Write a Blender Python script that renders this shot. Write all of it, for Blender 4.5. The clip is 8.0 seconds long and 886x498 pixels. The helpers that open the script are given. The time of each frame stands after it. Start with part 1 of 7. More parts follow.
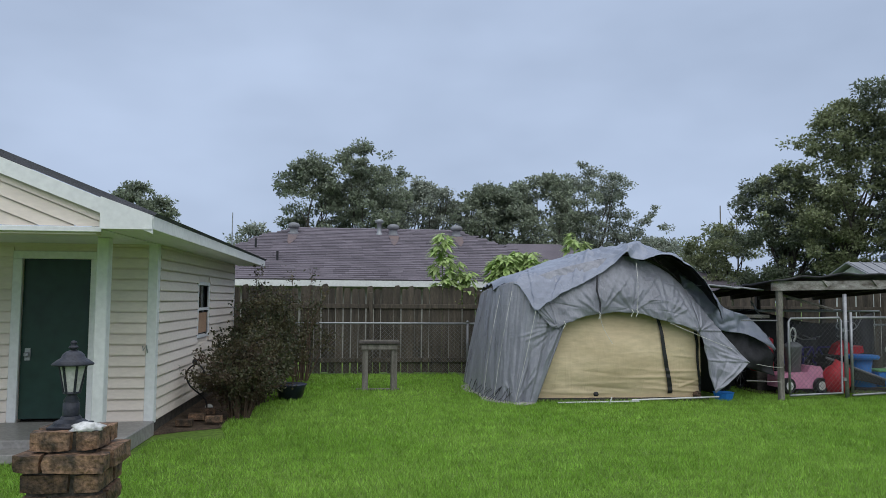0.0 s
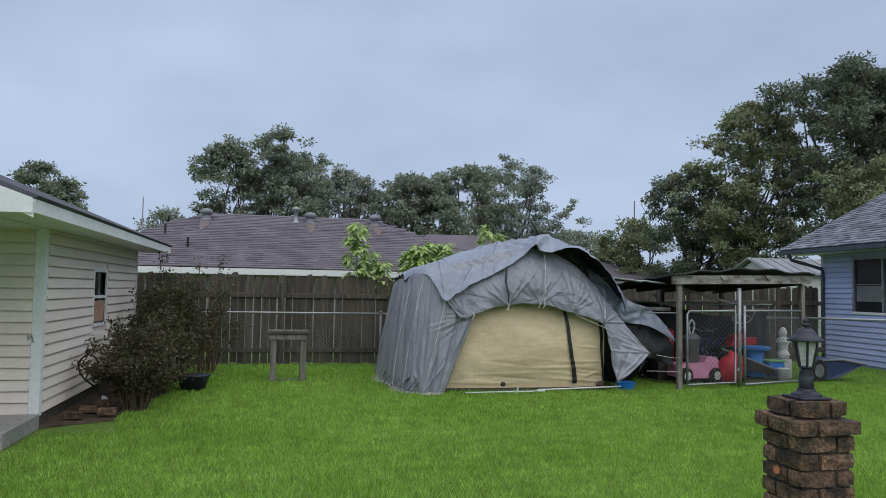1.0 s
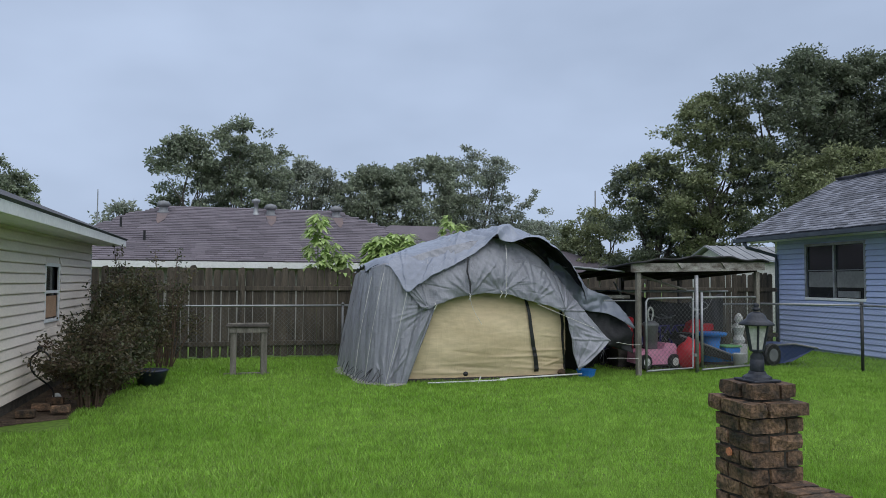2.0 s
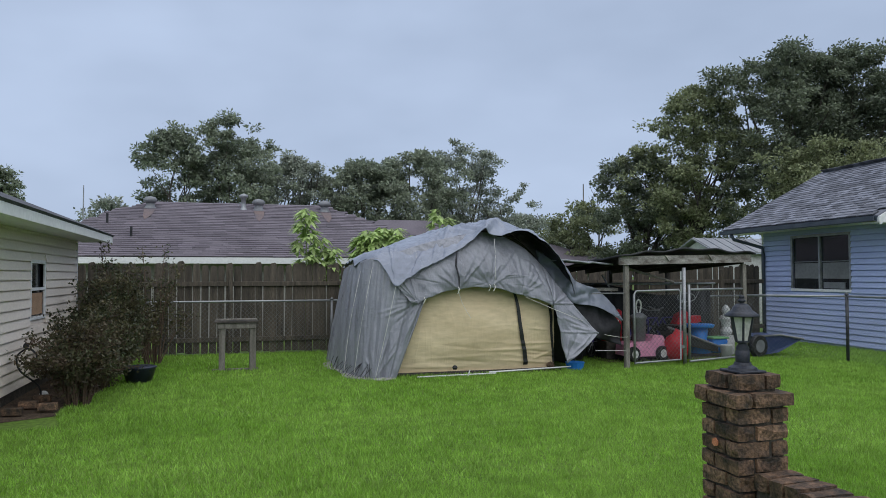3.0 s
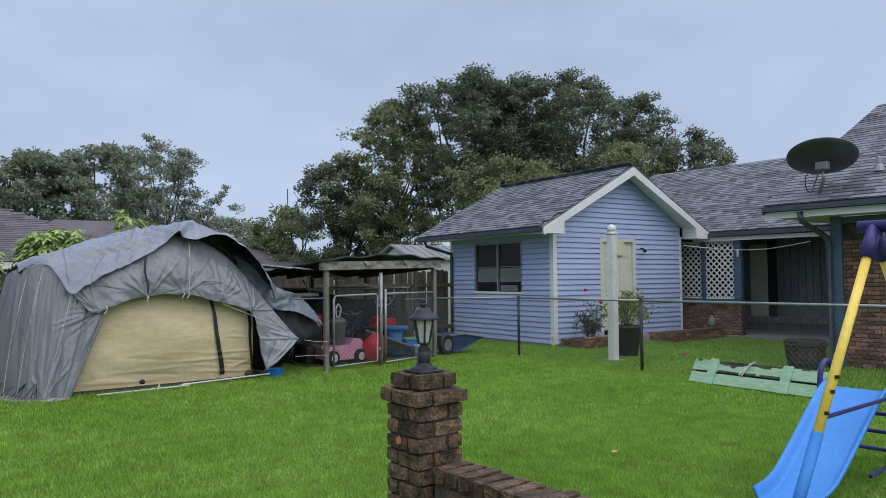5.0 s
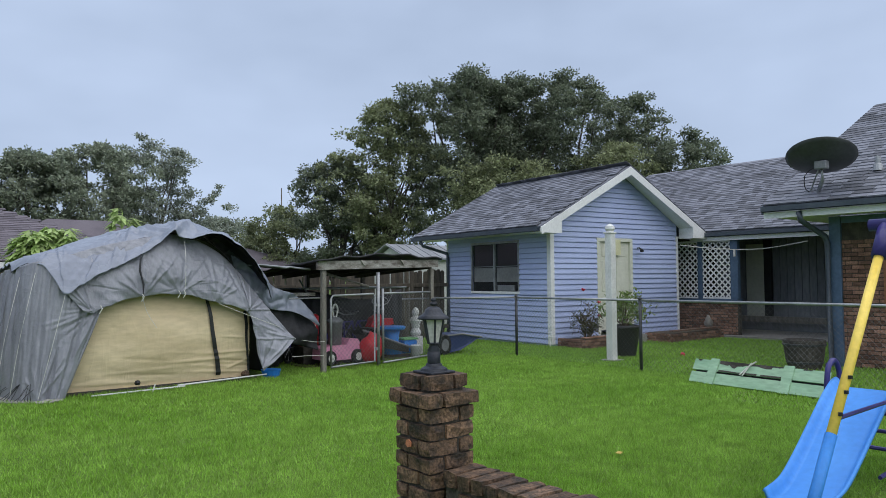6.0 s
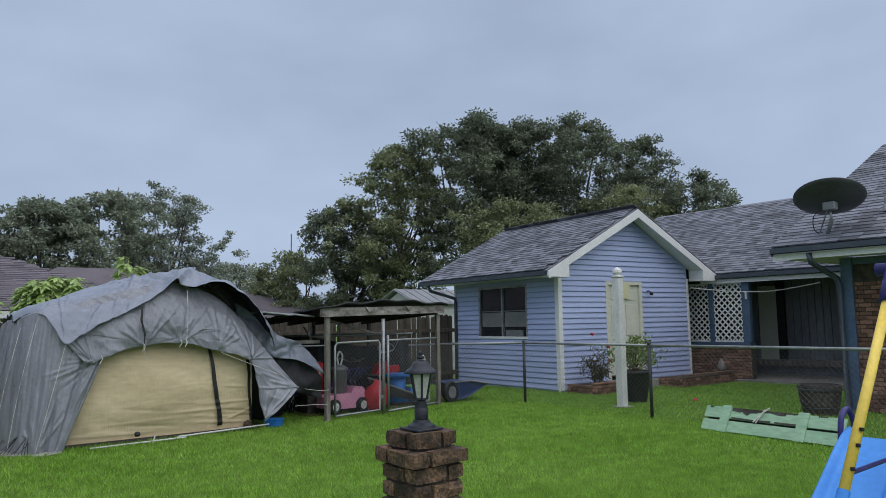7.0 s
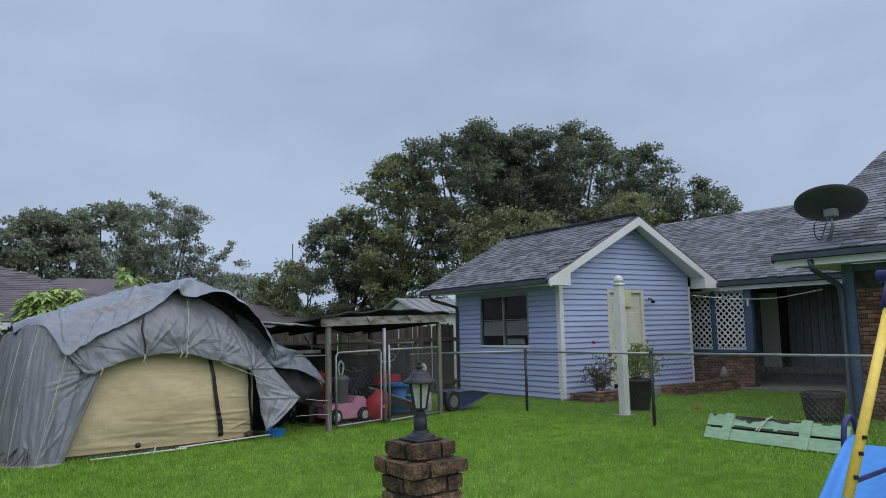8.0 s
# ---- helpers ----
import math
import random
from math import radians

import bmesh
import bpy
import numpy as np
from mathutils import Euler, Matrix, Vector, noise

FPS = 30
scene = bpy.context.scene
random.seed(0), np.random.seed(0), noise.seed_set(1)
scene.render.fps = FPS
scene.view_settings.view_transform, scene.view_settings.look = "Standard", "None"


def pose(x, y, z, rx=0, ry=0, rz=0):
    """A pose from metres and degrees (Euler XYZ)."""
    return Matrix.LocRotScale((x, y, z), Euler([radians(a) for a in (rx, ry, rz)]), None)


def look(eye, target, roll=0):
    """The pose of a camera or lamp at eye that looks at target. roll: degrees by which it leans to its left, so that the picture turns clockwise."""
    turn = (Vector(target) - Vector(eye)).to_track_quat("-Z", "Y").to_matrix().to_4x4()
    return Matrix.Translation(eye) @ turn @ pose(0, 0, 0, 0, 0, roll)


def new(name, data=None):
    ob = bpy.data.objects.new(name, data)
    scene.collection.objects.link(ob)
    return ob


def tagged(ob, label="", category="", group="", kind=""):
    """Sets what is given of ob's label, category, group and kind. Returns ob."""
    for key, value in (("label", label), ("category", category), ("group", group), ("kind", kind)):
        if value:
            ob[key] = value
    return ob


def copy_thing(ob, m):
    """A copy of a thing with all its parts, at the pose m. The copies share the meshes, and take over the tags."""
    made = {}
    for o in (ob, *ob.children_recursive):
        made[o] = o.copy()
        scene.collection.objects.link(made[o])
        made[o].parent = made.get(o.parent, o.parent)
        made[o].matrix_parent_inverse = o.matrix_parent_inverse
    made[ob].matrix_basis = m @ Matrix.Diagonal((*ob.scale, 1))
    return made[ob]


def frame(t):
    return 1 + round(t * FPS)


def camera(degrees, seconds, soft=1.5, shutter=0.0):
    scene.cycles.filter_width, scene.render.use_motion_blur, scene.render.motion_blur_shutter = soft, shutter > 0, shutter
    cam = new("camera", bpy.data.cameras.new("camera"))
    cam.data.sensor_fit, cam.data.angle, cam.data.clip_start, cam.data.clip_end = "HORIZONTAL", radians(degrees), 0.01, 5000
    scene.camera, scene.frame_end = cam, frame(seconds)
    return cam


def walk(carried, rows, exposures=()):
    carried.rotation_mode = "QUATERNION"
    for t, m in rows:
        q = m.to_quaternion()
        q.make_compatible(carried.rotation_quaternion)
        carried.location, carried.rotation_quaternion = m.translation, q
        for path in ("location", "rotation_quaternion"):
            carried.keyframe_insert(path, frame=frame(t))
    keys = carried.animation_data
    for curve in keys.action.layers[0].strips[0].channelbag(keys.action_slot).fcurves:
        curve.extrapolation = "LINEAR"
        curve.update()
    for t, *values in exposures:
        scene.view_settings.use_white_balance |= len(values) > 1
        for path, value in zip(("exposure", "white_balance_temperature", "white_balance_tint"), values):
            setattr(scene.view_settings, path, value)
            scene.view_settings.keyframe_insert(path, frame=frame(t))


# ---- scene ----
cam = camera(62.4, 8.0, soft=0.85)
PATH = [
    (0, (-0.085, 2.087, 1.593), (0.143, 4.069, 1.729), 0.4),
    (0.5, (0.092, 2.074, 1.605), (0.437, 4.041, 1.723), 1.0),
    (1, (0.135, 2.087, 1.604), (0.566, 4.037, 1.715), 1.0),
    (1.5, (0.157, 2.101, 1.597), (0.658, 4.035, 1.697), 0.7),
    (2, (0.175, 2.099, 1.594), (0.703, 4.026, 1.682), 0.3),
    (3.5, (0.188, 2.091, 1.594), (0.753, 4.009, 1.663), -0.2),
    (4, (0.209, 2.095, 1.596), (0.873, 3.98, 1.664), -0.3),
    (4.5, (0.252, 2.07, 1.603), (1.321, 3.759, 1.682), -0.4),
    (4.7, (0.276, 2.083, 1.599), (1.453, 3.698, 1.684), -0.3),
    (5.8, (0.249, 2.203, 1.604), (1.555, 3.715, 1.681), -0.6),
    (6, (0.261, 2.236, 1.593), (1.533, 3.777, 1.674), -0.5),
    (6.2, (0.313, 2.243, 1.603), (1.564, 3.8, 1.7), -0.6),
    (6.5, (0.392, 2.253, 1.619), (1.639, 3.808, 1.788), -0.7),
    (7, (0.421, 2.237, 1.633), (1.664, 3.791, 1.833), -1.0),
    (7.5, (0.425, 2.238, 1.642), (1.663, 3.794, 1.859), -1.1),
    (8, (0.44, 2.236, 1.635), (1.678, 3.79, 1.859), -1.3),
]
walk(cam, [(t, look(eye, target, roll)) for t, eye, target, roll in PATH], [(0.0, 0.45), (2.0, 0.45), (4.5, 0.50), (6.0, 0.60), (7.0, 0.34), (8.0, 0.34)])

# ---- light ----
world = bpy.data.worlds.new("overcast_sky")
scene.world = world
world.use_nodes = True
wn, wl = world.node_tree.nodes, world.node_tree.links
SUN_EL, SUN_AZ = radians(66), radians(176)
sky = wn.new("ShaderNodeTexSky")
sky.sky_type, sky.sun_disc, sky.sun_elevation, sky.sun_rotation = "NISHITA", False, SUN_EL, SUN_AZ
sky_dim = wn.new("ShaderNodeVectorMath")
sky_dim.operation = "SCALE"
sky_dim.inputs["Scale"].default_value = 0.05
wl.new(sky.outputs[0], sky_dim.inputs[0])
coord = wn.new("ShaderNodeTexCoord")
squash = wn.new("ShaderNodeMapping")
squash.inputs["Scale"].default_value = (1.0, 1.0, 2.2)
wl.new(coord.outputs["Generated"], squash.inputs["Vector"])
cloud = wn.new("ShaderNodeTexNoise")
cloud.inputs["Scale"].default_value, cloud.inputs["Detail"].default_value, cloud.inputs["Roughness"].default_value = 2.1, 4.0, 0.5
wl.new(squash.outputs[0], cloud.inputs["Vector"])
ramp = wn.new("ShaderNodeValToRGB")
ramp.color_ramp.elements[0].position, ramp.color_ramp.elements[1].position = 0.30, 0.72
ramp.color_ramp.elements[0].color = (0.285, 0.352, 0.478, 1)
ramp.color_ramp.elements[1].color = (0.40, 0.485, 0.645, 1)
wl.new(cloud.outputs["Fac"], ramp.inputs[0])
veil = wn.new("ShaderNodeMix")
veil.data_type = "RGBA"
veil.inputs[0].default_value = 0.93
wl.new(sky_dim.outputs[0], veil.inputs[6])
wl.new(ramp.outputs[0], veil.inputs[7])
wl.new(veil.outputs[2], wn["Background"].inputs[0])
wn["Background"].inputs[1].default_value = 1.0

sun = new("sun", bpy.data.lights.new("sun", "SUN"))
sun.data.energy, sun.data.angle, sun.data.color = 1.62, radians(105), (1.0, 0.97, 0.92)
sun.matrix_world = look((0, 0, 30), (-30 * math.cos(SUN_EL) * math.sin(SUN_AZ), -30 * math.cos(SUN_EL) * math.cos(SUN_AZ), 30 - 30 * math.sin(SUN_EL)))

# ---- building helpers ----
BASE = {}


def lcg(seed):
    return random.Random(seed)


def attach(ob, parent):
    if parent is not None:
        ob.parent = parent
        ob.matrix_parent_inverse = Matrix.Translation(-BASE.get(parent.name, Vector()))
    return ob


def thing(name, at, label, category, group="", kind=""):
    ob = new(name)
    ob.location = at
    ob.empty_display_size = 0.2
    BASE[ob.name] = Vector(at)
    return tagged(ob, label, category, group, kind)


def link_mesh(name, bm, material, smooth=False):
    bmesh.ops.recalc_face_normals(bm, faces=bm.faces)
    me = bpy.data.meshes.new(name)
    bm.to_mesh(me)
    bm.free()
    me.materials.append(material)
    if smooth:
        me.polygons.foreach_set("use_smooth", [True] * len(me.polygons))
    return me


def part(name, bm, material, parent, label="", smooth=False):
    ob = attach(new(name, link_mesh(name, bm, material, smooth)), parent)
    return tagged(ob, label)


def piece(name, me, m, parent):
    ob = attach(new(name, me), parent)
    ob.matrix_basis = m
    return ob


def solo(name, bm, material, label, category="", group="", kind="", smooth=False):
    return tagged(new(name, link_mesh(name, bm, material, smooth)), label, category, group, kind)


def box(bm, x0, x1, y0, y1, z0, z1, bevel=0.0, m=None):
    mat = Matrix.Translation(((x0 + x1) / 2, (y0 + y1) / 2, (z0 + z1) / 2)) @ Matrix.Diagonal((abs(x1 - x0), abs(y1 - y0), abs(z1 - z0), 1))
    made = bmesh.ops.create_cube(bm, size=1, matrix=(m @ mat) if m else mat)
    if bevel:
        edges = list({e for v in made["verts"] for e in v.link_edges})
        bmesh.ops.bevel(bm, geom=edges, offset=bevel, segments=1, affect="EDGES")
    return bm


def B(*a, **k):
    return box(bmesh.new(), *a, **k)


def ring(c, axis, r, n, squash=1.0):
    a = Vector(axis).normalized()
    s = a.cross(Vector((0, 0, 1)) if abs(a.z) < 0.9 else Vector((1, 0, 0))).normalized()
    t = a.cross(s)
    return [Vector(c) + r * (math.cos(2 * math.pi * i / n) * s + squash * math.sin(2 * math.pi * i / n) * t) for i in range(n)]


def pipe(bm, pts, radii, n=8):
    pts = [Vector(p) for p in pts]
    if not isinstance(radii, (list, tuple)):
        radii = [radii] * len(pts)
    loops = []
    for i, p in enumerate(pts):
        d = pts[min(i + 1, len(pts) - 1)] - pts[max(i - 1, 0)]
        loops.append([bm.verts.new(v) for v in ring(p, d, radii[i], n)])
    for a, b in zip(loops, loops[1:]):
        off = min(range(n), key=lambda k: (a[0].co - b[k].co).length)
        for i in range(n):
            bm.faces.new((a[i], a[(i + 1) % n], b[(i + 1 + off) % n], b[(i + off) % n]))
    bm.faces.new(loops[0][::-1])
    bm.faces.new(loops[-1])
    return bm


def P(pts, radii, n=8):
    return pipe(bmesh.new(), pts, radii, n)


def lathe(bm, c, profile, n=20, squash=1.0):
    loops = [[bm.verts.new((c[0] + r * math.cos(2 * math.pi * i / n), c[1] + squash * r * math.sin(2 * math.pi * i / n), c[2] + z)) for i in range(n)] for r, z in profile]
    for a, b in zip(loops, loops[1:]):
        for i in range(n):
            bm.faces.new((a[i], a[(i + 1) % n], b[(i + 1) % n], b[i]))
    bm.faces.new(loops[0][::-1])
    bm.faces.new(loops[-1])
    return bm


def slab(bm, poly, shift):
    a = [bm.verts.new(p) for p in poly]
    b = [bm.verts.new(Vector(p) + Vector(shift)) for p in poly]
    bm.faces.new(a)
    bm.faces.new(b[::-1])
    for i in range(len(a)):
        bm.faces.new((a[i], b[i], b[(i + 1) % len(a)], a[(i + 1) % len(a)]))
    return bm


def S(poly, shift):
    return slab(bmesh.new(), poly, shift)


def sheet(f, nu, nv):
    bm = bmesh.new()
    g = [[bm.verts.new(f(i / nu, j / nv)) for j in range(nv + 1)] for i in range(nu + 1)]
    for i in range(nu):
        for j in range(nv):
            bm.faces.new((g[i][j], g[i + 1][j], g[i + 1][j + 1], g[i][j + 1]))
    return bm


def thick(ob, t):
    mod = ob.modifiers.new("thickness", "SOLIDIFY")
    mod.thickness, mod.offset = t, 0
    return ob


def spline(pts, u):
    k = len(pts) - 1
    s = min(max(u, 0), 1) * k
    i = min(int(s), k - 1)
    t = s - i
    p0, p1, p2, p3 = (Vector(pts[max(i - 1, 0)]), Vector(pts[i]), Vector(pts[i + 1]), Vector(pts[min(i + 2, k)]))
    return 0.5 * (2 * p1 + (p2 - p0) * t + (2 * p0 - 5 * p1 + 4 * p2 - p3) * t * t + (3 * p1 - p0 - 3 * p2 + p3) * t ** 3)


def fbm(x, y, z, octaves=3):
    return noise.fractal(Vector((x, y, z)), 1.0, 2.0, octaves)


def quads_mesh(name, verts, material):
    n = len(verts) // 4
    me = bpy.data.meshes.new(name)
    me.from_pydata(verts.tolist(), [], np.arange(4 * n).reshape(-1, 4).tolist())
    me.materials.append(material)
    return me


def leaf_quads(centres, length, width, rs, droop=0.0, fold=0.0):
    n = len(centres)
    d = rs.normal(size=(n, 3))
    d[:, 2] -= droop
    d /= np.linalg.norm(d, axis=1)[:, None]
    s = np.cross(d, rs.normal(size=(n, 3)))
    s /= np.linalg.norm(s, axis=1)[:, None] + 1e-9
    ln = (length * rs.uniform(0.6, 1.35, n))[:, None]
    wd = (width * rs.uniform(0.7, 1.3, n))[:, None]
    return np.stack([centres, centres + d * ln * 0.5 + s * wd * 0.5, centres + d * ln, centres + d * ln * 0.45 - s * wd * 0.5], 1).reshape(-1, 3)


# ---- materials ----
def surface(name, c1, c2, scale=3.0, stretch=(1, 1, 1), rough=0.7, fine=8.0, grain=0.25, bump=0.15, vary=0.0, islands=False, metal=0.0, spec=0.4, depth=0.01):
    m = bpy.data.materials.new(name)
    m.use_nodes = True
    n, l = m.node_tree.nodes, m.node_tree.links
    p = n["Principled BSDF"]
    g = n.new("ShaderNodeNewGeometry")
    mp = n.new("ShaderNodeMapping")
    mp.inputs["Scale"].default_value = stretch
    l.new(g.outputs["Position"], mp.inputs["Vector"])
    a = n.new("ShaderNodeTexNoise")
    a.inputs["Scale"].default_value, a.inputs["Detail"].default_value = scale, 4.0
    b = n.new("ShaderNodeTexNoise")
    b.inputs["Scale"].default_value, b.inputs["Detail"].default_value = scale * fine, 3.0
    l.new(mp.outputs[0], a.inputs["Vector"])
    l.new(mp.outputs[0], b.inputs["Vector"])
    spread = n.new("ShaderNodeMapRange")
    spread.inputs[1].default_value, spread.inputs[2].default_value = 0.32, 0.68
    l.new(a.outputs["Fac"], spread.inputs[0])
    mix = n.new("ShaderNodeMix")
    mix.data_type = "RGBA"
    mix.inputs[6].default_value, mix.inputs[7].default_value = (*c1, 1), (*c2, 1)
    l.new(spread.outputs[0], mix.inputs[0])
    gr = n.new("ShaderNodeMapRange")
    gr.inputs[1].default_value, gr.inputs[2].default_value, gr.inputs[3].default_value, gr.inputs[4].default_value = 0.3, 0.7, 1 - grain, 1 + grain
    l.new(b.outputs["Fac"], gr.inputs[0])
    value = gr.outputs[0]
    if vary:
        if islands:
            rnd = g.outputs["Random Per Island"]
        else:
            oi = n.new("ShaderNodeObjectInfo")
            rnd = oi.outputs["Random"]
        vr = n.new("ShaderNodeMapRange")
        vr.inputs[3].default_value, vr.inputs[4].default_value = 1 - vary, 1 + vary
        l.new(rnd, vr.inputs[0])
        mul = n.new("ShaderNodeMath")
        mul.operation = "MULTIPLY"
        l.new(value, mul.inputs[0])
        l.new(vr.outputs[0], mul.inputs[1])
        value = mul.outputs[0]
    tint = n.new("ShaderNodeVectorMath")
    tint.operation = "SCALE"
    l.new(mix.outputs[2], tint.inputs[0])
    l.new(value, tint.inputs["Scale"])
    l.new(tint.outputs[0], p.inputs["Base Color"])
    rr = n.new("ShaderNodeMapRange")
    rr.inputs[3].default_value, rr.inputs[4].default_value = max(rough - 0.12, 0.03), min(rough + 0.12, 1)
    l.new(a.outputs["Fac"], rr.inputs[0])
    l.new(rr.outputs[0], p.inputs["Roughness"])
    p.inputs["Metallic"].default_value = metal
    p.inputs["Specular IOR Level"].default_value = spec
    if bump:
        bp = n.new("ShaderNodeBump")
        bp.inputs["Strength"].default_value, bp.inputs["Distance"].default_value = bump, depth
        l.new(b.outputs["Fac"], bp.inputs["Height"])
        l.new(bp.outputs[0], p.inputs["Normal"])
    return m


def leafy(name, c1, c2, scale=0.6, vary=0.45, rough=0.5, through_light=0.38):
    m = surface(name, c1, c2, scale=scale, rough=rough, grain=0.2, bump=0, vary=vary, islands=True, spec=0.35)
    n, l = m.node_tree.nodes, m.node_tree.links
    p = n["Principled BSDF"]
    tr = n.new("ShaderNodeBsdfTranslucent")
    mx = n.new("ShaderNodeMixShader")
    mx.inputs[0].default_value = through_light
    l.new(p.inputs["Base Color"].links[0].from_socket, tr.inputs["Color"])
    l.new(p.outputs[0], mx.inputs[1])
    l.new(tr.outputs[0], mx.inputs[2])
    l.new(mx.outputs[0], n["Material Output"].inputs["Surface"])
    return m


def creased(m, scale, stretch, strength, depth):
    """Adds sharp crease lines to a sheet material."""
    n, l = m.node_tree.nodes, m.node_tree.links
    g = n.new("ShaderNodeNewGeometry")
    last = n["Principled BSDF"].inputs["Normal"].links[0].from_node
    for k, (s, st) in enumerate(((scale, stretch), (scale * 2.7, (stretch[2], stretch[1], stretch[0])))):
        mp = n.new("ShaderNodeMapping")
        mp.inputs["Scale"].default_value = st
        mp.inputs["Rotation"].default_value = (0.3 * k, 0.55 - 1.1 * k, 0.2)
        l.new(g.outputs["Position"], mp.inputs["Vector"])
        t = n.new("ShaderNodeTexNoise")
        t.inputs["Scale"].default_value, t.inputs["Detail"].default_value, t.inputs["Distortion"].default_value = s, 1.5, 0.6
        l.new(mp.outputs[0], t.inputs["Vector"])
        off = n.new("ShaderNodeMath")
        off.operation, off.inputs[1].default_value = "SUBTRACT", 0.5
        l.new(t.outputs["Fac"], off.inputs[0])
        ab = n.new("ShaderNodeMath")
        ab.operation = "ABSOLUTE"
        l.new(off.outputs[0], ab.inputs[0])
        cl = n.new("ShaderNodeMath")
        cl.operation, cl.inputs[1].default_value = "MINIMUM", 0.09
        l.new(ab.outputs[0], cl.inputs[0])
        bp = n.new("ShaderNodeBump")
        bp.invert = True
        bp.inputs["Strength"].default_value, bp.inputs["Distance"].default_value = strength, depth / (1 + k)
        l.new(cl.outputs[0], bp.inputs["Height"])
        l.new(last.outputs[0], bp.inputs["Normal"])
        last = bp
    l.new(last.outputs[0], n["Principled BSDF"].inputs["Normal"])
    return m


SOIL = surface("soil", (0.085, 0.155, 0.016), (0.125, 0.205, 0.026), scale=0.8, fine=20, grain=0.4, bump=0.6, rough=0.95)
GRASS = leafy("grass_blades", (0.205, 0.378, 0.046), (0.285, 0.468, 0.078), scale=0.55, vary=0.35, rough=0.45, through_light=0.35)
MULCH = surface("mulch", (0.05, 0.032, 0.02), (0.10, 0.07, 0.045), scale=6, grain=0.5, bump=0.8, rough=0.95, depth=0.03)
BEIGE = surface("beige_siding_paint", (0.73, 0.64, 0.555), (0.78, 0.695, 0.61), scale=0.9, stretch=(1, 1, 3), fine=14, grain=0.05, rough=0.55, bump=0.08, vary=0.03)
TRIM = surface("white_trim_paint", (0.72, 0.72, 0.71), (0.80, 0.80, 0.79), scale=1.2, fine=16, grain=0.06, rough=0.45, bump=0.05)
GREEN_DOOR = surface("dark_green_door_paint", (0.010, 0.032, 0.026), (0.016, 0.045, 0.036), scale=1.0, grain=0.15, rough=0.35, bump=0.05)
CONCRETE = surface("wet_concrete", (0.22, 0.21, 0.20), (0.36, 0.34, 0.32), scale=1.4, fine=18, grain=0.2, rough=0.45, bump=0.3)
BRICK = surface("old_brown_brick", (0.034, 0.026, 0.018), (0.20, 0.118, 0.070), scale=14, fine=5, grain=0.6, rough=0.75, bump=0.7, vary=0.38, depth=0.012)
BRICK_DARK = surface("mossy_mortar", (0.035, 0.03, 0.024), (0.08, 0.07, 0.055), scale=9, grain=0.4, rough=0.95, bump=0.6)
HOUSE_BRICK = surface("house_brick", (0.15, 0.075, 0.05), (0.27, 0.15, 0.105), scale=3.5, fine=10, grain=0.35, rough=0.8, bump=0.4, vary=0.5)
WOOD_FENCE = surface("weathered_fence_wood", (0.045, 0.038, 0.029), (0.10, 0.083, 0.062), scale=2.2, stretch=(6, 6, 0.6), fine=9, grain=0.35, rough=0.85, bump=0.4, vary=0.28)
WOOD_GREY = surface("grey_weathered_lumber", (0.13, 0.118, 0.10), (0.25, 0.228, 0.20), scale=3, stretch=(4, 4, 0.8), fine=9, grain=0.3, rough=0.85, bump=0.4, vary=0.1)
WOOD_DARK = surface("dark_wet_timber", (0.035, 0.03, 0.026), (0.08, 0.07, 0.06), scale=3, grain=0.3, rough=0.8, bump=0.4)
PEEL = surface("peeling_white_paint", (0.42, 0.40, 0.37), (0.12, 0.10, 0.085), scale=5, stretch=(1, 1, 2.5), fine=6, grain=0.3, rough=0.8, bump=0.4)
SHINGLE = surface("grey_asphalt_shingle", (0.125, 0.13, 0.155), (0.18, 0.185, 0.215), scale=1.2, fine=60, grain=0.25, rough=0.8, bump=0.4, vary=0.48, islands=True)
SHINGLE_PC = surface("grey_asphalt_shingle_tab", (0.125, 0.13, 0.155), (0.18, 0.185, 0.215), scale=1.2, fine=60, grain=0.25, rough=0.8, bump=0.4, vary=0.48)
SHINGLE_L = surface("dark_shingle", (0.06, 0.062, 0.07), (0.10, 0.10, 0.115), scale=2, fine=40, grain=0.3, rough=0.85, bump=0.5)
SHINGLE_B = surface("brown_purple_shingle", (0.105, 0.090, 0.104), (0.15, 0.13, 0.148), scale=0.9, fine=50, grain=0.3, rough=0.85, bump=0.3, vary=0.22, islands=True)
RUST = surface("rust_stain_shingle", (0.165, 0.118, 0.108), (0.128, 0.108, 0.116), scale=2.4, fine=14, grain=0.3, rough=0.9)
BLUE = surface("pale_blue_siding_paint", (0.395, 0.455, 0.69), (0.445, 0.51, 0.75), scale=0.8, stretch=(1, 1, 3), fine=14, grain=0.05, rough=0.55, bump=0.08, vary=0.03)
BLUE_TRIM = surface("slate_blue_trim_paint", (0.06, 0.10, 0.165), (0.085, 0.135, 0.21), scale=2, grain=0.12, rough=0.5)
GUTTER = surface("dark_slate_gutter", (0.045, 0.058, 0.075), (0.07, 0.085, 0.105), scale=3, grain=0.12, rough=0.4)
CREAM = surface("cream_door_paint", (0.62, 0.62, 0.52), (0.70, 0.70, 0.60), scale=1.5, grain=0.05, rough=0.45)
GREY_PLANK = surface("grey_painted_planks", (0.17, 0.18, 0.20), (0.23, 0.24, 0.265), scale=2, stretch=(1, 1, 0.3), grain=0.15, rough=0.65, vary=0.12)
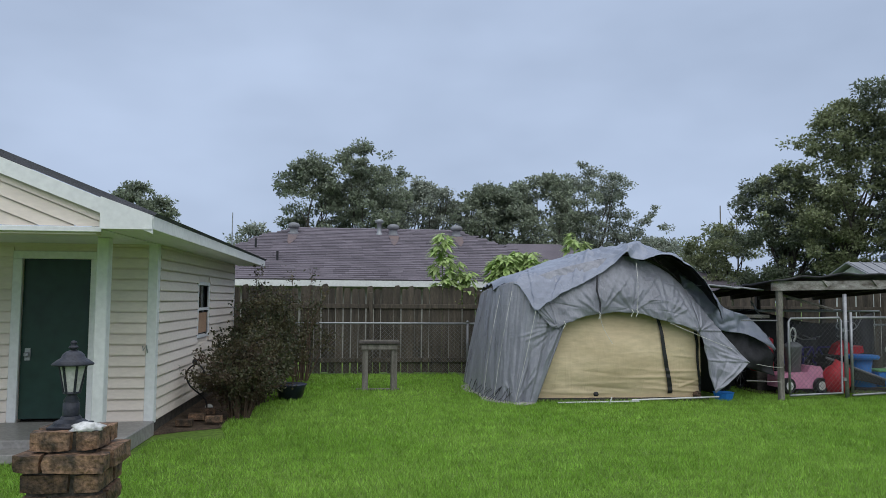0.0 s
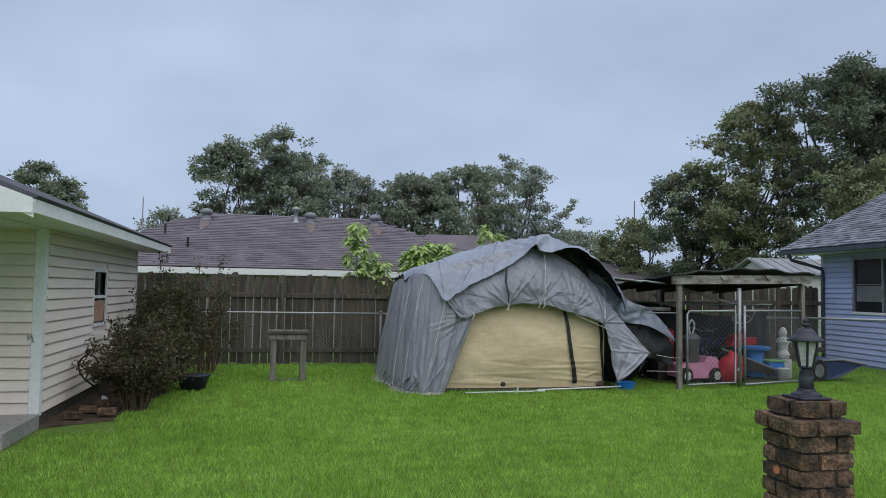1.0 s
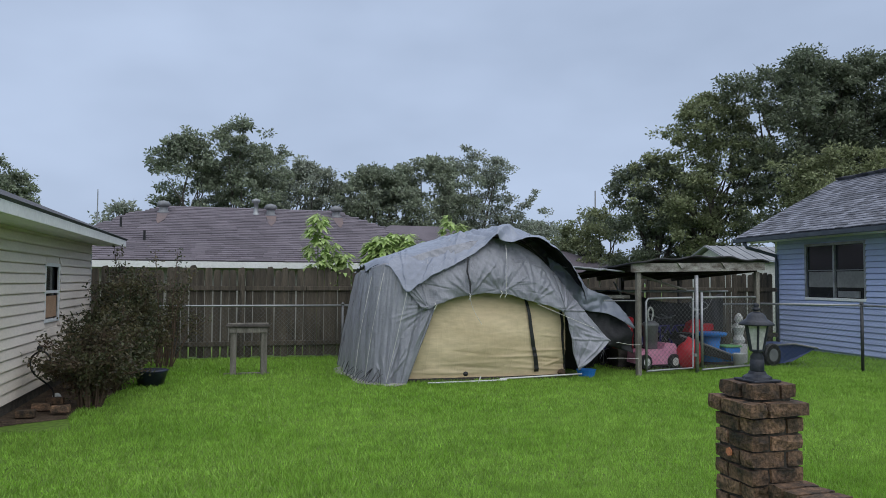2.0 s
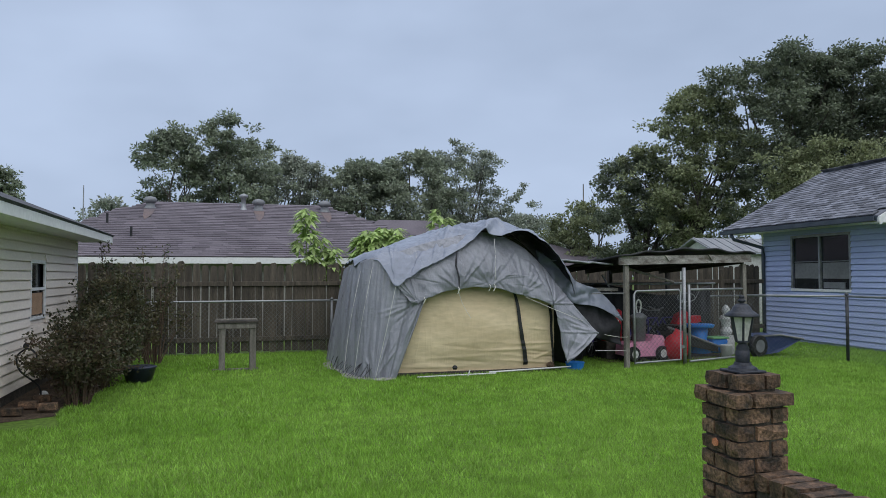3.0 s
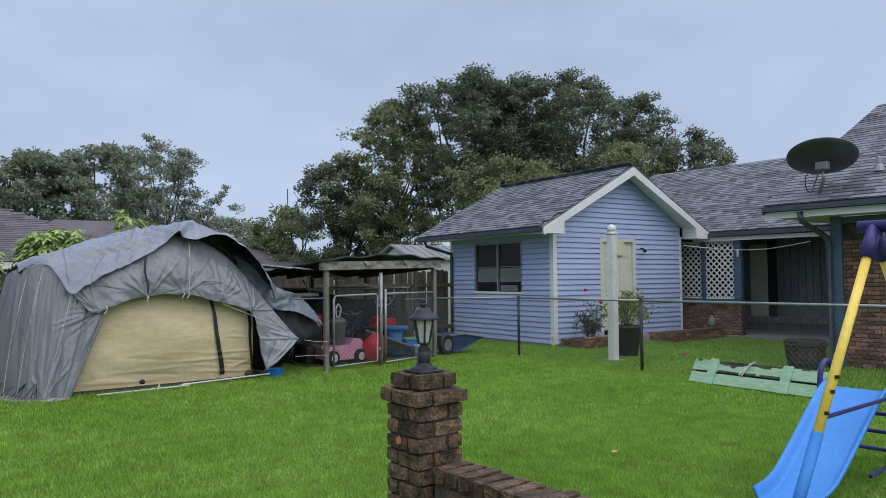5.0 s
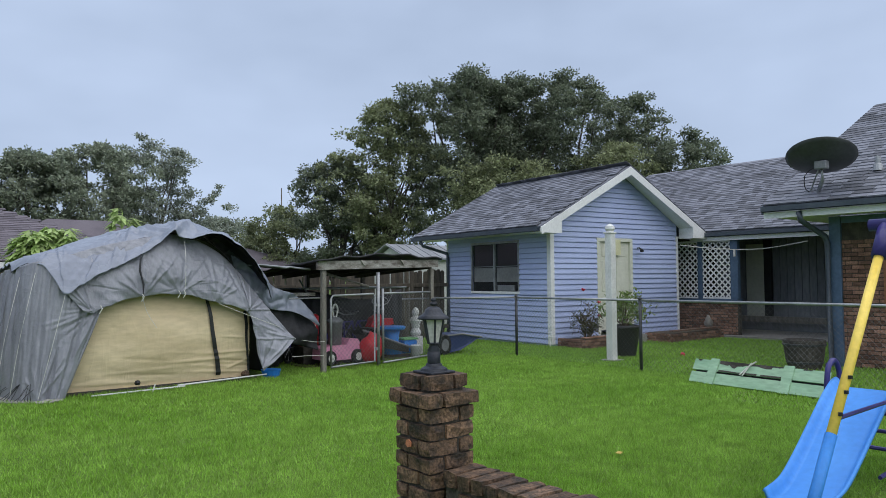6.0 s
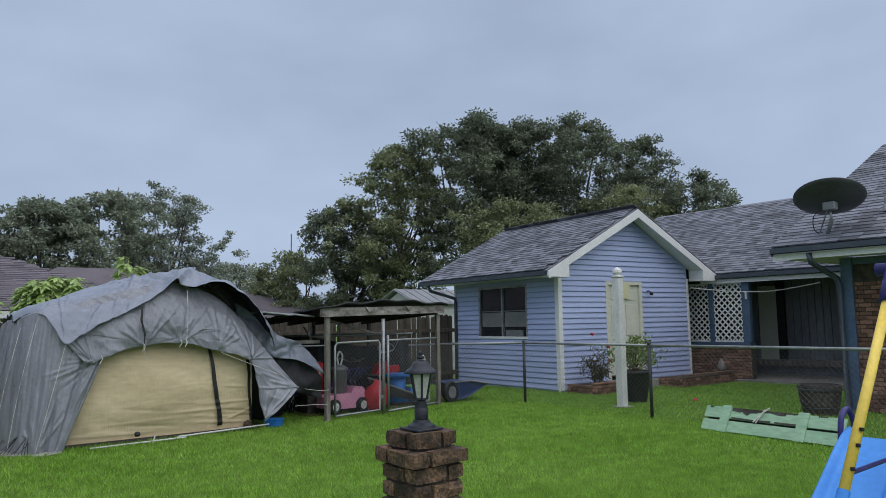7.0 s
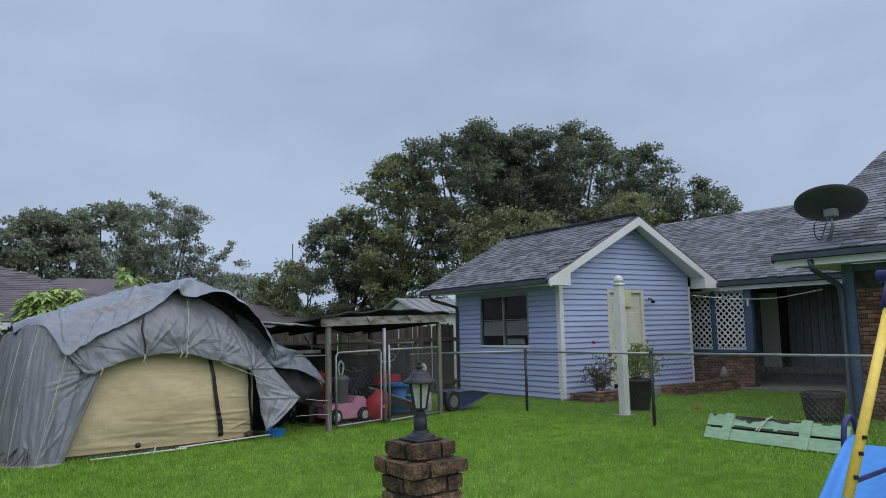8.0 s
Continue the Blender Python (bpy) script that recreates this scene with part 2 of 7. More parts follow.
DARK_GLASS = surface("dark_window_glass", (0.012, 0.014, 0.016), (0.022, 0.025, 0.028), scale=1.0, grain=0.05, rough=0.08, bump=0, spec=0.6)
BLIND = surface("window_blind", (0.17, 0.17, 0.17), (0.22, 0.22, 0.215), scale=2, grain=0.1, rough=0.7)
GALV = surface("galvanised_steel", (0.25, 0.26, 0.27), (0.38, 0.39, 0.40), scale=6, grain=0.15, rough=0.5, metal=0.55, bump=0.05)
GALV_DULL = surface("dull_wire", (0.13, 0.135, 0.14), (0.21, 0.215, 0.22), scale=6, grain=0.15, rough=0.6, metal=0.4, bump=0)
DARK_POST = surface("dark_fence_post", (0.03, 0.032, 0.036), (0.06, 0.062, 0.066), scale=8, grain=0.2, rough=0.5)
TARP = surface("grey_tarp", (0.20, 0.205, 0.232), (0.262, 0.268, 0.30), scale=1.5, stretch=(2, 2, 0.8), fine=10, grain=0.10, rough=0.31, bump=0.25, spec=0.5, depth=0.02)
TARP_TOP = surface("blue_grey_tarp", (0.195, 0.215, 0.268), (0.245, 0.268, 0.325), scale=1.4, fine=9, grain=0.08, rough=0.30, bump=0.25, spec=0.5, depth=0.02)
TARP_DARK = surface("black_tarp_sheet", (0.012, 0.012, 0.014), (0.03, 0.03, 0.034), scale=3, grain=0.2, rough=0.6)
CANVAS = surface("yellow_canvas", (0.60, 0.475, 0.295), (0.71, 0.58, 0.375), scale=1.1, stretch=(0.6, 1, 2), fine=9, grain=0.08, rough=0.75, bump=0.2, depth=0.02)
creased(TARP, 1.6, (2.4, 2.4, 0.40), 0.30, 0.10)
creased(TARP_TOP, 1.6, (0.8, 1.0, 1.8), 0.35, 0.12)
creased(CANVAS, 1.2, (0.5, 1.0, 2.2), 0.3, 0.08)
BLACK = surface("black_plastic", (0.012, 0.012, 0.013), (0.025, 0.025, 0.026), scale=6, grain=0.2, rough=0.5)
LAMP_METAL = surface("black_lamp_metal", (0.012, 0.014, 0.02), (0.035, 0.038, 0.05), scale=14, grain=0.25, rough=0.45, spec=0.35)
FROST = surface("frosted_lamp_glass", (0.45, 0.45, 0.42), (0.56, 0.56, 0.53), scale=9, grain=0.15, rough=0.3)
ROPE = surface("white_rope", (0.55, 0.54, 0.5), (0.68, 0.66, 0.62), scale=20, grain=0.2, rough=0.9)
PVC = surface("white_pvc", (0.60, 0.60, 0.58), (0.72, 0.72, 0.70), scale=3, grain=0.08, rough=0.4)
RED = surface("red_plastic", (0.44, 0.018, 0.03), (0.58, 0.035, 0.05), scale=5, grain=0.2, rough=0.45)
PINK = surface("pink_plastic", (0.62, 0.24, 0.38), (0.72, 0.32, 0.46), scale=5, grain=0.1, rough=0.4)
BLUE_PL = surface("blue_plastic", (0.02, 0.17, 0.55), (0.035, 0.22, 0.62), scale=4, grain=0.08, rough=0.45, spec=0.35)
SLIDE = surface("sky_blue_slide_plastic", (0.045, 0.235, 0.66), (0.07, 0.28, 0.72), scale=2.5, grain=0.06, rough=0.5, spec=0.35)
YELLOW = surface("yellow_pole_paint", (0.88, 0.62, 0.09), (0.92, 0.68, 0.14), scale=4, grain=0.08, rough=0.4)
PURPLE = surface("indigo_metal", (0.03, 0.025, 0.13), (0.05, 0.04, 0.19), scale=5, grain=0.1, rough=0.35)
GREY_PL = surface("grey_plastic", (0.15, 0.155, 0.165), (0.22, 0.225, 0.235), scale=5, grain=0.12, rough=0.5)
WHITE_PL = surface("white_plaster", (0.55, 0.55, 0.53), (0.68, 0.68, 0.66), scale=9, grain=0.15, rough=0.7)
GREEN_WOOD = surface("pale_green_paint", (0.25, 0.42, 0.27), (0.34, 0.50, 0.34), scale=2.5, stretch=(1, 0.5, 2), fine=6, grain=0.14, rough=0.7, bump=0.1)
BARK = surface("bark", (0.055, 0.048, 0.04), (0.11, 0.095, 0.08), scale=5, stretch=(3, 3, 0.6), grain=0.35, rough=0.95, bump=0.6)
TWIG = surface("brown_twig", (0.07, 0.045, 0.03), (0.12, 0.08, 0.055), scale=10, grain=0.25, rough=0.9)
# Haze is mixed into the leaf colours: oak slightly, mid and far more.
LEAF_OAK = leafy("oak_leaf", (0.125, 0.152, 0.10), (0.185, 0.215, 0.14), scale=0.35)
LEAF_MID_HAZED = leafy("mid_leaf_hazed", (0.205, 0.24, 0.17), (0.28, 0.315, 0.225), scale=0.35)
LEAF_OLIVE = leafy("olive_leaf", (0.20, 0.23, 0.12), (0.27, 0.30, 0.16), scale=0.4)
LEAF_FAR_HAZED = leafy("far_leaf_hazed", (0.25, 0.28, 0.23), (0.33, 0.36, 0.29), scale=0.3)
LEAF_BUSH = leafy("bush_leaf", (0.050, 0.066, 0.032), (0.115, 0.095, 0.048), scale=3.5, vary=0.5)
LEAF_RED = leafy("reddish_bush_leaf", (0.105, 0.068, 0.045), (0.08, 0.098, 0.045), scale=4, vary=0.5)
LEAF_BRIGHT = leafy("bright_big_leaf", (0.32, 0.45, 0.13), (0.50, 0.60, 0.28), scale=2.2, vary=0.4)
LEAF_POT = leafy("pot_leaf", (0.11, 0.19, 0.05), (0.24, 0.29, 0.10), scale=5, vary=0.45)
PETAL = surface("red_petal", (0.55, 0.02, 0.06), (0.65, 0.05, 0.10), scale=20, grain=0.1, rough=0.6)
DISH = surface("dark_dish_paint", (0.045, 0.048, 0.05), (0.07, 0.074, 0.078), scale=2.5, grain=0.1, rough=0.45)
SHED_ROOF = surface("pale_metal_roof", (0.22, 0.23, 0.25), (0.30, 0.31, 0.33), scale=2, grain=0.1, rough=0.5)

# ---- ground ----
def ground():
    bm = bmesh.new()
    xs = [-400, -60, -20] + list(range(-8, 22, 2)) + [30, 60, 400]
    ys = [-200, -20] + list(range(0, 24, 2)) + [40, 90, 600]
    g = [[bm.verts.new((x, y, 0.0)) for y in ys] for x in xs]
    for i in range(len(xs) - 1):
        for j in range(len(ys) - 1):
            bm.faces.new((g[i][j], g[i + 1][j], g[i + 1][j + 1], g[i][j + 1]))
    solo("ground", bm, SOIL, "flat dark soil under a wet green lawn", "ground", kind="structure")


def lawn():
    rs = np.random.RandomState(4)
    # strips of the yard: x0, x1, y0, y1, blades per square metre, blade height, blade width
    strips = [(-7, 9.5, -2.0, 4.4, 1300, 0.042, 0.011), (-9, -4, 4.4, 9.4, 900, 0.045, 0.015), (-4, 9, 4.4, 7.5, 7000, 0.040, 0.0062), (-5, 11, 7.5, 10.5, 3600, 0.042, 0.009), (-3, 13, 10.5, 14, 2200, 0.045, 0.013),
              (-3, 13, 14, 17.6, 1300, 0.05, 0.017), (9, 20.5, 4.5, 14.0, 1000, 0.045, 0.018)]
    out = []
    for x0, x1, y0, y1, density, tall, wide in strips:
        n = int((x1 - x0) * (y1 - y0) * density)
        x, y = rs.uniform(x0, x1, n), rs.uniform(y0, y1, n)
        keep = ~((x < -1.62 + 0.12 * np.sin(y * 2)) & (y > 10.6))
        keep &= ~((x > 2.0) & (x < 5.9) & (y > 13.45)) & ~((x < -2.3) & (y > 9.5)) & ~((x > 13) & (y > 13.4))
        keep &= ~((x > 6.9) & (x < 9.4) & (y > 14.2) & (y < 16.6))
        x, y = x[keep], y[keep]
        n = len(x)
        patch = 0.75 + 0.35 * np.sin(x * 1.3 + 0.7 * np.sin(y * 1.1)) * np.sin(y * 1.7 + x * 0.4) + 0.2 * np.sin(x * 5.1 + y * 3.7)
        h = tall * rs.uniform(0.55, 1.35, n) * (0.7 + 0.4 * patch)
        a = rs.uniform(0, 2 * np.pi, n)
        lean = h * rs.uniform(0.15, 1.0, n)
        b = rs.uniform(0, 2 * np.pi, n)
        w = wide * rs.uniform(0.6, 1.3, n)
        p = np.stack([x, y, np.zeros(n)], 1)
        s = np.stack([np.cos(a) * w / 2, np.sin(a) * w / 2, np.zeros(n)], 1)
        tip = p + np.stack([np.cos(b) * lean, np.sin(b) * lean, h], 1)
        out.append(np.stack([p - s, p + s, tip], 1).reshape(-1, 3))
    v = np.concatenate(out)
    me = bpy.data.meshes.new("grass")
    me.vertices.add(len(v))
    me.vertices.foreach_set("co", v.ravel())
    me.loops.add(len(v))
    me.loops.foreach_set("vertex_index", np.arange(len(v)))
    me.polygons.add(len(v) // 3)
    me.polygons.foreach_set("loop_start", np.arange(0, len(v), 3))
    me.update(calc_edges=True)
    me.materials.append(GRASS)
    tagged(new("grass", me), "wet bright green lawn grass, freshly mown", "grass", kind="stuff")


ground()
lawn()


# ---- timber fence along the back ----
def timber_fence():
    y = 17.70
    fence = thing("wooden_fence", (5, y, 0), "tall weathered brown wooden privacy fence, damp and mossy", "fence", kind="structure")
    r = lcg(11)
    shapes = []
    for k in range(5):
        bm = bmesh.new()
        w, h = 0.068, 1.80 + 0.02 * k
        poly = [(-w, 0, 0.03), (w, 0, 0.03), (w, 0, h - 0.05), (w - 0.03, 0, h), (-w + 0.03, 0, h - 0.004 * k), (-w, 0, h - 0.05)]
        slab(bm, poly, (0, 0.018, 0))
        shapes.append(link_mesh("picket", bm, WOOD_FENCE))
    x = -3.2
    while x < 13.0:
        m = Matrix.Translation((x, y + r.uniform(0, 0.012), r.uniform(-0.03, 0.02))) @ Matrix.Rotation(r.uniform(-0.012, 0.012), 4, "Y") @ Matrix.Rotation(r.uniform(-0.05, 0.05), 4, "Z")
        piece("picket", r.choice(shapes), m, fence)
        x += 0.142 + r.choice((0.0, 0.003, 0.006, 0.012, 0.018))
    for z in (0.30, 1.43):
        for i in range(7):
            x0 = -3.2 + i * 2.34
            part("rail", B(x0, x0 + 2.33, y - 0.045, y - 0.004, z - 0.045 + r.uniform(-0.012, 0.012), z + 0.045, 0.006), WOOD_FENCE, fence)
    for i in range(8):
        x0 = -2.2 + i * 2.34
        part("post", B(x0, x0 + 0.09, y - 0.13, y - 0.047, 0, 1.72, 0.008), WOOD_FENCE, fence)


timber_fence()


def wires(a, b, z0, z1, pitch, r=0.0022):
    """Two crossing sets of slanted wires between two upright lines."""
    bm = bmesh.new()
    a, b = Vector((*a, 0)), Vector((*b, 0))
    length, h = (b - a).length, z1 - z0
    d = (b - a).normalized()
    k = -h
    while k < length:
        for sign in (1, -1):
            s0, s1 = max(k, 0), min(k + h, length)
            if s1 - s0 > 0.02:
                za, zb = (z0 + s0 - k, z0 + s1 - k) if sign > 0 else (z1 - (s0 - k), z1 - (s1 - k))
                p, q = a + d * s0, a + d * s1
                pipe(bm, [(p.x, p.y, za), (q.x, q.y, zb)], r, 3)
        k += pitch
    return bm


def chain_fence(name, pts, top, label, post_mat, every, mesh_r=0.0022, posts=True):
    f = thing(name, (pts[0][0], pts[0][1], 0), label, "chain-link fence", kind="structure")
    for a, b in zip(pts, pts[1:]):
        part("top_rail", P([(*a, top), (*b, top)], 0.021, 8), GALV, f, smooth=True)
        part("wire_mesh", wires(a, b, 0.04, top - 0.02, 0.085, mesh_r), GALV_DULL, f, "woven diamond wire mesh")
        if posts:
            n = max(1, round((Vector(a) - Vector(b)).length / every))
            for i in range(n):
                p = Vector(a).lerp(Vector(b), i / n)
                bm = P([(p.x, p.y, 0), (p.x, p.y, top + 0.02)], 0.028, 8)
                lathe(bm, (p.x, p.y, top + 0.015), [(0.034, 0), (0.034, 0.02), (0.018, 0.045), (0.002, 0.05)], 10)
                part("post", bm, post_mat, f, smooth=True)
    return f


chain_fence("chain_link_fence", [(-2.3, 17.35), (2.2, 17.35), (13.0, 17.35)], 1.08, "galvanised chain-link fence standing before the wooden fence", GALV_DULL, 5.0)
chain_fence("chain_link_fence", [(9.56, 13.87), (10.89, 12.79), (10.66, 9.64), (10.4, 3.3), (10.3, 0.5)], 1.20,
            "chain-link side fence with grey rail and dark posts on the lawn", DARK_POST, 6.6, 0.0015)


# ---- left house: beige siding, porch gable ----
def plank_mesh(name, length, h, mat):
    bm = bmesh.new()
    slab(bm, [(0, 0, 0.012), (0, -0.014, 0.004), (0, -0.034, 0), (0, -0.034, 0.012), (0, -0.010, h - 0.018), (0, 0, h - 0.018)], (length, 0, 0))
    return link_mesh(name, bm, mat)


def siding(parent, origin, az, length, z0, z1, h, mat, cut=None):
    """Lapped boards on a wall from origin along az (degrees from +x); cut(z) gives the spans to cover."""
    cache = {}
    z = z0
    while z < z1 - 0.01:
        hh = min(h, z1 - z)
        for s0, s1 in (cut(z, z + hh) if cut else [(0, length)]):
            if s1 - s0 < 0.03:
                continue
            key = (round(s1 - s0, 3), round(hh, 3))
            if key not in cache:
                cache[key] = plank_mesh("siding_board", s1 - s0, hh + 0.004, mat)
            m = Matrix.Translation((origin[0], origin[1], z)) @ Matrix.Rotation(radians(az), 4, "Z") @ Matrix.Translation((s0, 0, 0))
            piece("siding_board", cache[key], m, parent)
        z += h


def around(openings, length):
    def cut(z0, z1):
        spans = [(0.0, length)]
        for a, b, lo, hi in openings:
            if z1 > lo and z0 < hi:
                spans = [p for s, e in spans for p in ((s, min(e, a)), (max(s, b), e)) if p[1] > p[0]]
        return spans
    return cut


def left_house():
    X, Y0, Y1, ZB, ZS = -2.43, 10.95, 16.25, 0.17, 2.27
    h = thing("beige_house", (-5, 13, 0), "small beige clapboard house with white trim and a gabled porch roof", "house")
    # wall cores, with the door and window openings left free
    bm = bmesh.new()
    for a in ((-8.0, -3.90, ZB, ZS), (-3.90, -3.15, 2.02, ZS), (-3.15, X - 0.002, ZB, ZS)):
        box(bm, a[0], a[1], Y0 + 0.002, Y0 + 0.12, a[2], a[3])
    part("front_wall", bm, BEIGE, h)
    bm = bmesh.new()
    for a in ((Y0 + 0.122, 13.20, ZB, ZS), (13.20, 13.92, ZB, 1.04), (13.20, 13.92, 1.77, ZS), (13.92, Y1, ZB, ZS)):
        box(bm, X - 0.12, X - 0.002, a[0], a[1], a[2], a[3])
    part("side_wall", bm, BEIGE, h)
    bm = bmesh.new()
    box(bm, -8.0, X - 0.122, Y1 - 0.12, Y1, ZB, ZS)
    box(bm, -8.12, -8.0, Y0, Y1, ZB, ZS)
    part("rear_wall", bm, BEIGE, h)
    part("room_floor", B(-8, X - 0.13, Y0 + 0.13, Y1 - 0.13, 0.10, 0.165), WOOD_DARK, h)
    part("foundation", B(-8.1, X + 0.01, Y0 + 0.01, Y1, 0, 0.165), BRICK_DARK, h, "dark brick footing under the siding")
    # corner boards
    part("corner_board", B(X - 0.085, X + 0.024, Y0 - 0.024, Y0 + 0.09, ZB - 0.03, ZS, 0.004), TRIM, h, "white corner board")
    part("corner_board", B(X - 0.06, X + 0.024, Y1 - 0.03, Y1 + 0.03, ZB, ZS, 0.004), TRIM, h, "white corner board")
    # side window
    win = part("window", B(X - 0.05, X + 0.022, 13.14, 13.20, 0.99, 1.82, 0.004), TRIM, h, "narrow sash window with a cardboard patch")
    for a in ((13.92, 13.98, 0.99, 1.82), (13.20, 13.92, 0.99, 1.04), (13.20, 13.92, 1.77, 1.82), (13.20, 13.92, 1.395, 1.435)):
        part("frame", B(X - 0.05, X + 0.022, a[0], a[1], a[2], a[3], 0.004), TRIM, win)
    part("pane", B(X - 0.045, X - 0.037, 13.20, 13.92, 1.435, 1.77), DARK_GLASS, win)
    part("pane", B(X - 0.035, X - 0.027, 13.20, 13.92, 1.04, 1.395), DARK_GLASS, win)
    part("cardboard", B(X - 0.02, X - 0.005, 13.30, 13.90, 1.06, 1.36), surface("cardboard", (0.33, 0.20, 0.12), (0.42, 0.27, 0.17), scale=6, grain=0.15, rough=0.9), win, "brown cardboard in the lower sash")
    # door
    d = part("door", B(-3.90, -3.15, Y0 + 0.03, Y0 + 0.075, 0.20, 2.02, 0.004), GREEN_DOOR, h, "dark green flush door")
    part("door_knob", lathe(bmesh.new(), (-3.82, Y0 - 0.01, 0.93), [(0.01, -0.03), (0.028, -0.015), (0.028, 0.015), (0.01, 0.03)], 10), GALV, d)
    part("lock_plate", B(-3.85, -3.79, Y0 + 0.018, Y0 + 0.03, 0.86, 1.0), GALV, d)
    for a in ((-4.0, -3.90, 0.17, 2.02), (-3.15, -3.07, 0.17, 2.02), (-4.0, -3.07, 2.02, 2.11)):
        part("door_frame", B(a[0], a[1], Y0 - 0.03, Y0 + 0.08, a[2], a[3], 0.004), TRIM, h, "white door casing")
    part("wall_hook", P([(-2.55, Y0 - 0.02, 1.02), (-2.53, Y0 - 0.07, 0.98), (-2.50, Y0 - 0.06, 1.03), (-2.49, Y0 - 0.03, 0.95)], 0.008, 6), GALV, h, "small metal hose hook")
    # porch post and beam
    part("porch_post", B(-2.755, -2.64, 9.93, 10.06, 0.172, 2.198, 0.008), TRIM, h, "white square porch post")
    part("porch_beam", B(-8.0, -2.40, 8.84, 8.98, 2.14, 2.20), BEIGE, h)
    part("porch_ceiling", B(-8.0, X + 0.02, 8.99, Y0 - 0.005, 2.20, 2.222), TRIM, h)
    part("porch_slab", B(-8.0, -2.40, 9.85, Y0 + 0.005, 0.0, 0.17, 0.01), CONCRETE, h, "wet grey concrete porch slab")
    part("porch_step", B(-8.0, -2.9, 9.55, 9.84, 0.0, 0.09, 0.01), CONCRETE, h)
    # roof: pitched at about 23 degrees from the eave
    ex, ez, rx, rz = -1.90, 2.29, -6.2, 4.02
    part("roof", S([(ex - 0.02, 8.80, ez), (rx, 8.80, rz), (2 * rx - ex, 8.80, ez), (2 * rx - ex, 8.80, ez + 0.05), (rx, 8.80, rz + 0.06), (ex + 0.03, 8.80, ez + 0.045)], (0, Y1 + 0.4 - 8.80, 0)), SHINGLE_L, h, "dark grey shingle roof")
    part("soffit", B(X + 0.03, ex - 0.03, 8.99, Y1 + 0.38, 2.206, 2.226), TRIM, h)
    part("fascia", B(ex - 0.025, ex, 8.80, Y1 + 0.39, 2.19, 2.325, 0.003), TRIM, h, "white eave board")
    k = (rz - ez) / (rx - ex)
    lo, up = -0.16, -0.01
    part("rake_board", S([(ex, 8.795, ez + lo + 0.02), (ex, 8.795, ez + up), (rx, 8.795, rz + up), (rx, 8.795, rz + lo - 0.02)], (0, -0.03, 0)), TRIM, h, "white rake board")
    part("rake_board", S([(2 * rx - ex, 8.795, ez + lo), (2 * rx - ex, 8.795, ez + up), (rx + 0.002, 8.795, rz + up), (rx + 0.002, 8.795, rz + lo)], (0, -0.03, 0)), TRIM, h)
    part("cornice_return", S([(ex + 0.001, 8.762, 2.185), (ex + 0.001, 8.762, 2.31), (-2.34, 8.762, 2.31 + 0.16), (-2.34, 8.762, 2.185)], (0, -0.012, 0)), TRIM, h, "boxed white cornice end")
    part("gable_wall", S([(-2.02, 8.86, 2.23), (-2.02, 8.86, 2.30), (rx, 8.86, rz - 0.08), (-10.0, 8.86, 2.30), (-10.0, 8.86, 2.23)], (0, 0.10, 0)), BEIGE, h)

    # gable boards run parallel to the rake
    for side in (1, -1):
        for i in range(14):
            top, low = rz - 0.10 - i * 0.125, rz - 0.10 - (i + 1) * 0.125 + 0.008
            if low < 2.23:
                break
            q = [(rx, 8.856, top), (rx, 8.834, low), (rx + (2.212 - low) / k, 8.834, 2.212), (rx + (2.212 - top) / k, 8.856, 2.212)]
            part("siding_board", S([(rx + side * (x - rx), y, z) for x, y, z in q], (0, -0.012, 0)), BEIGE, h)
    part("gable_trim", B(-8.0, -2.34, 8.80, 8.835, 2.16, 2.205, 0.003), TRIM, h)
    L = X - 0.086 + 8.0
    siding(h, (-8.0, Y0), 0, L, ZB, ZS, 0.125, BEIGE, around([(4.0, 4.93, 0, 2.11)], L))
    L = Y1 - 0.03 - (Y0 + 0.09)
    siding(h, (X, Y0 + 0.09), 90, L, ZB, ZS, 0.125, BEIGE, around([(13.14 - Y0 - 0.09, 13.98 - Y0 - 0.09, 0.99, 1.82)], L))


left_house()


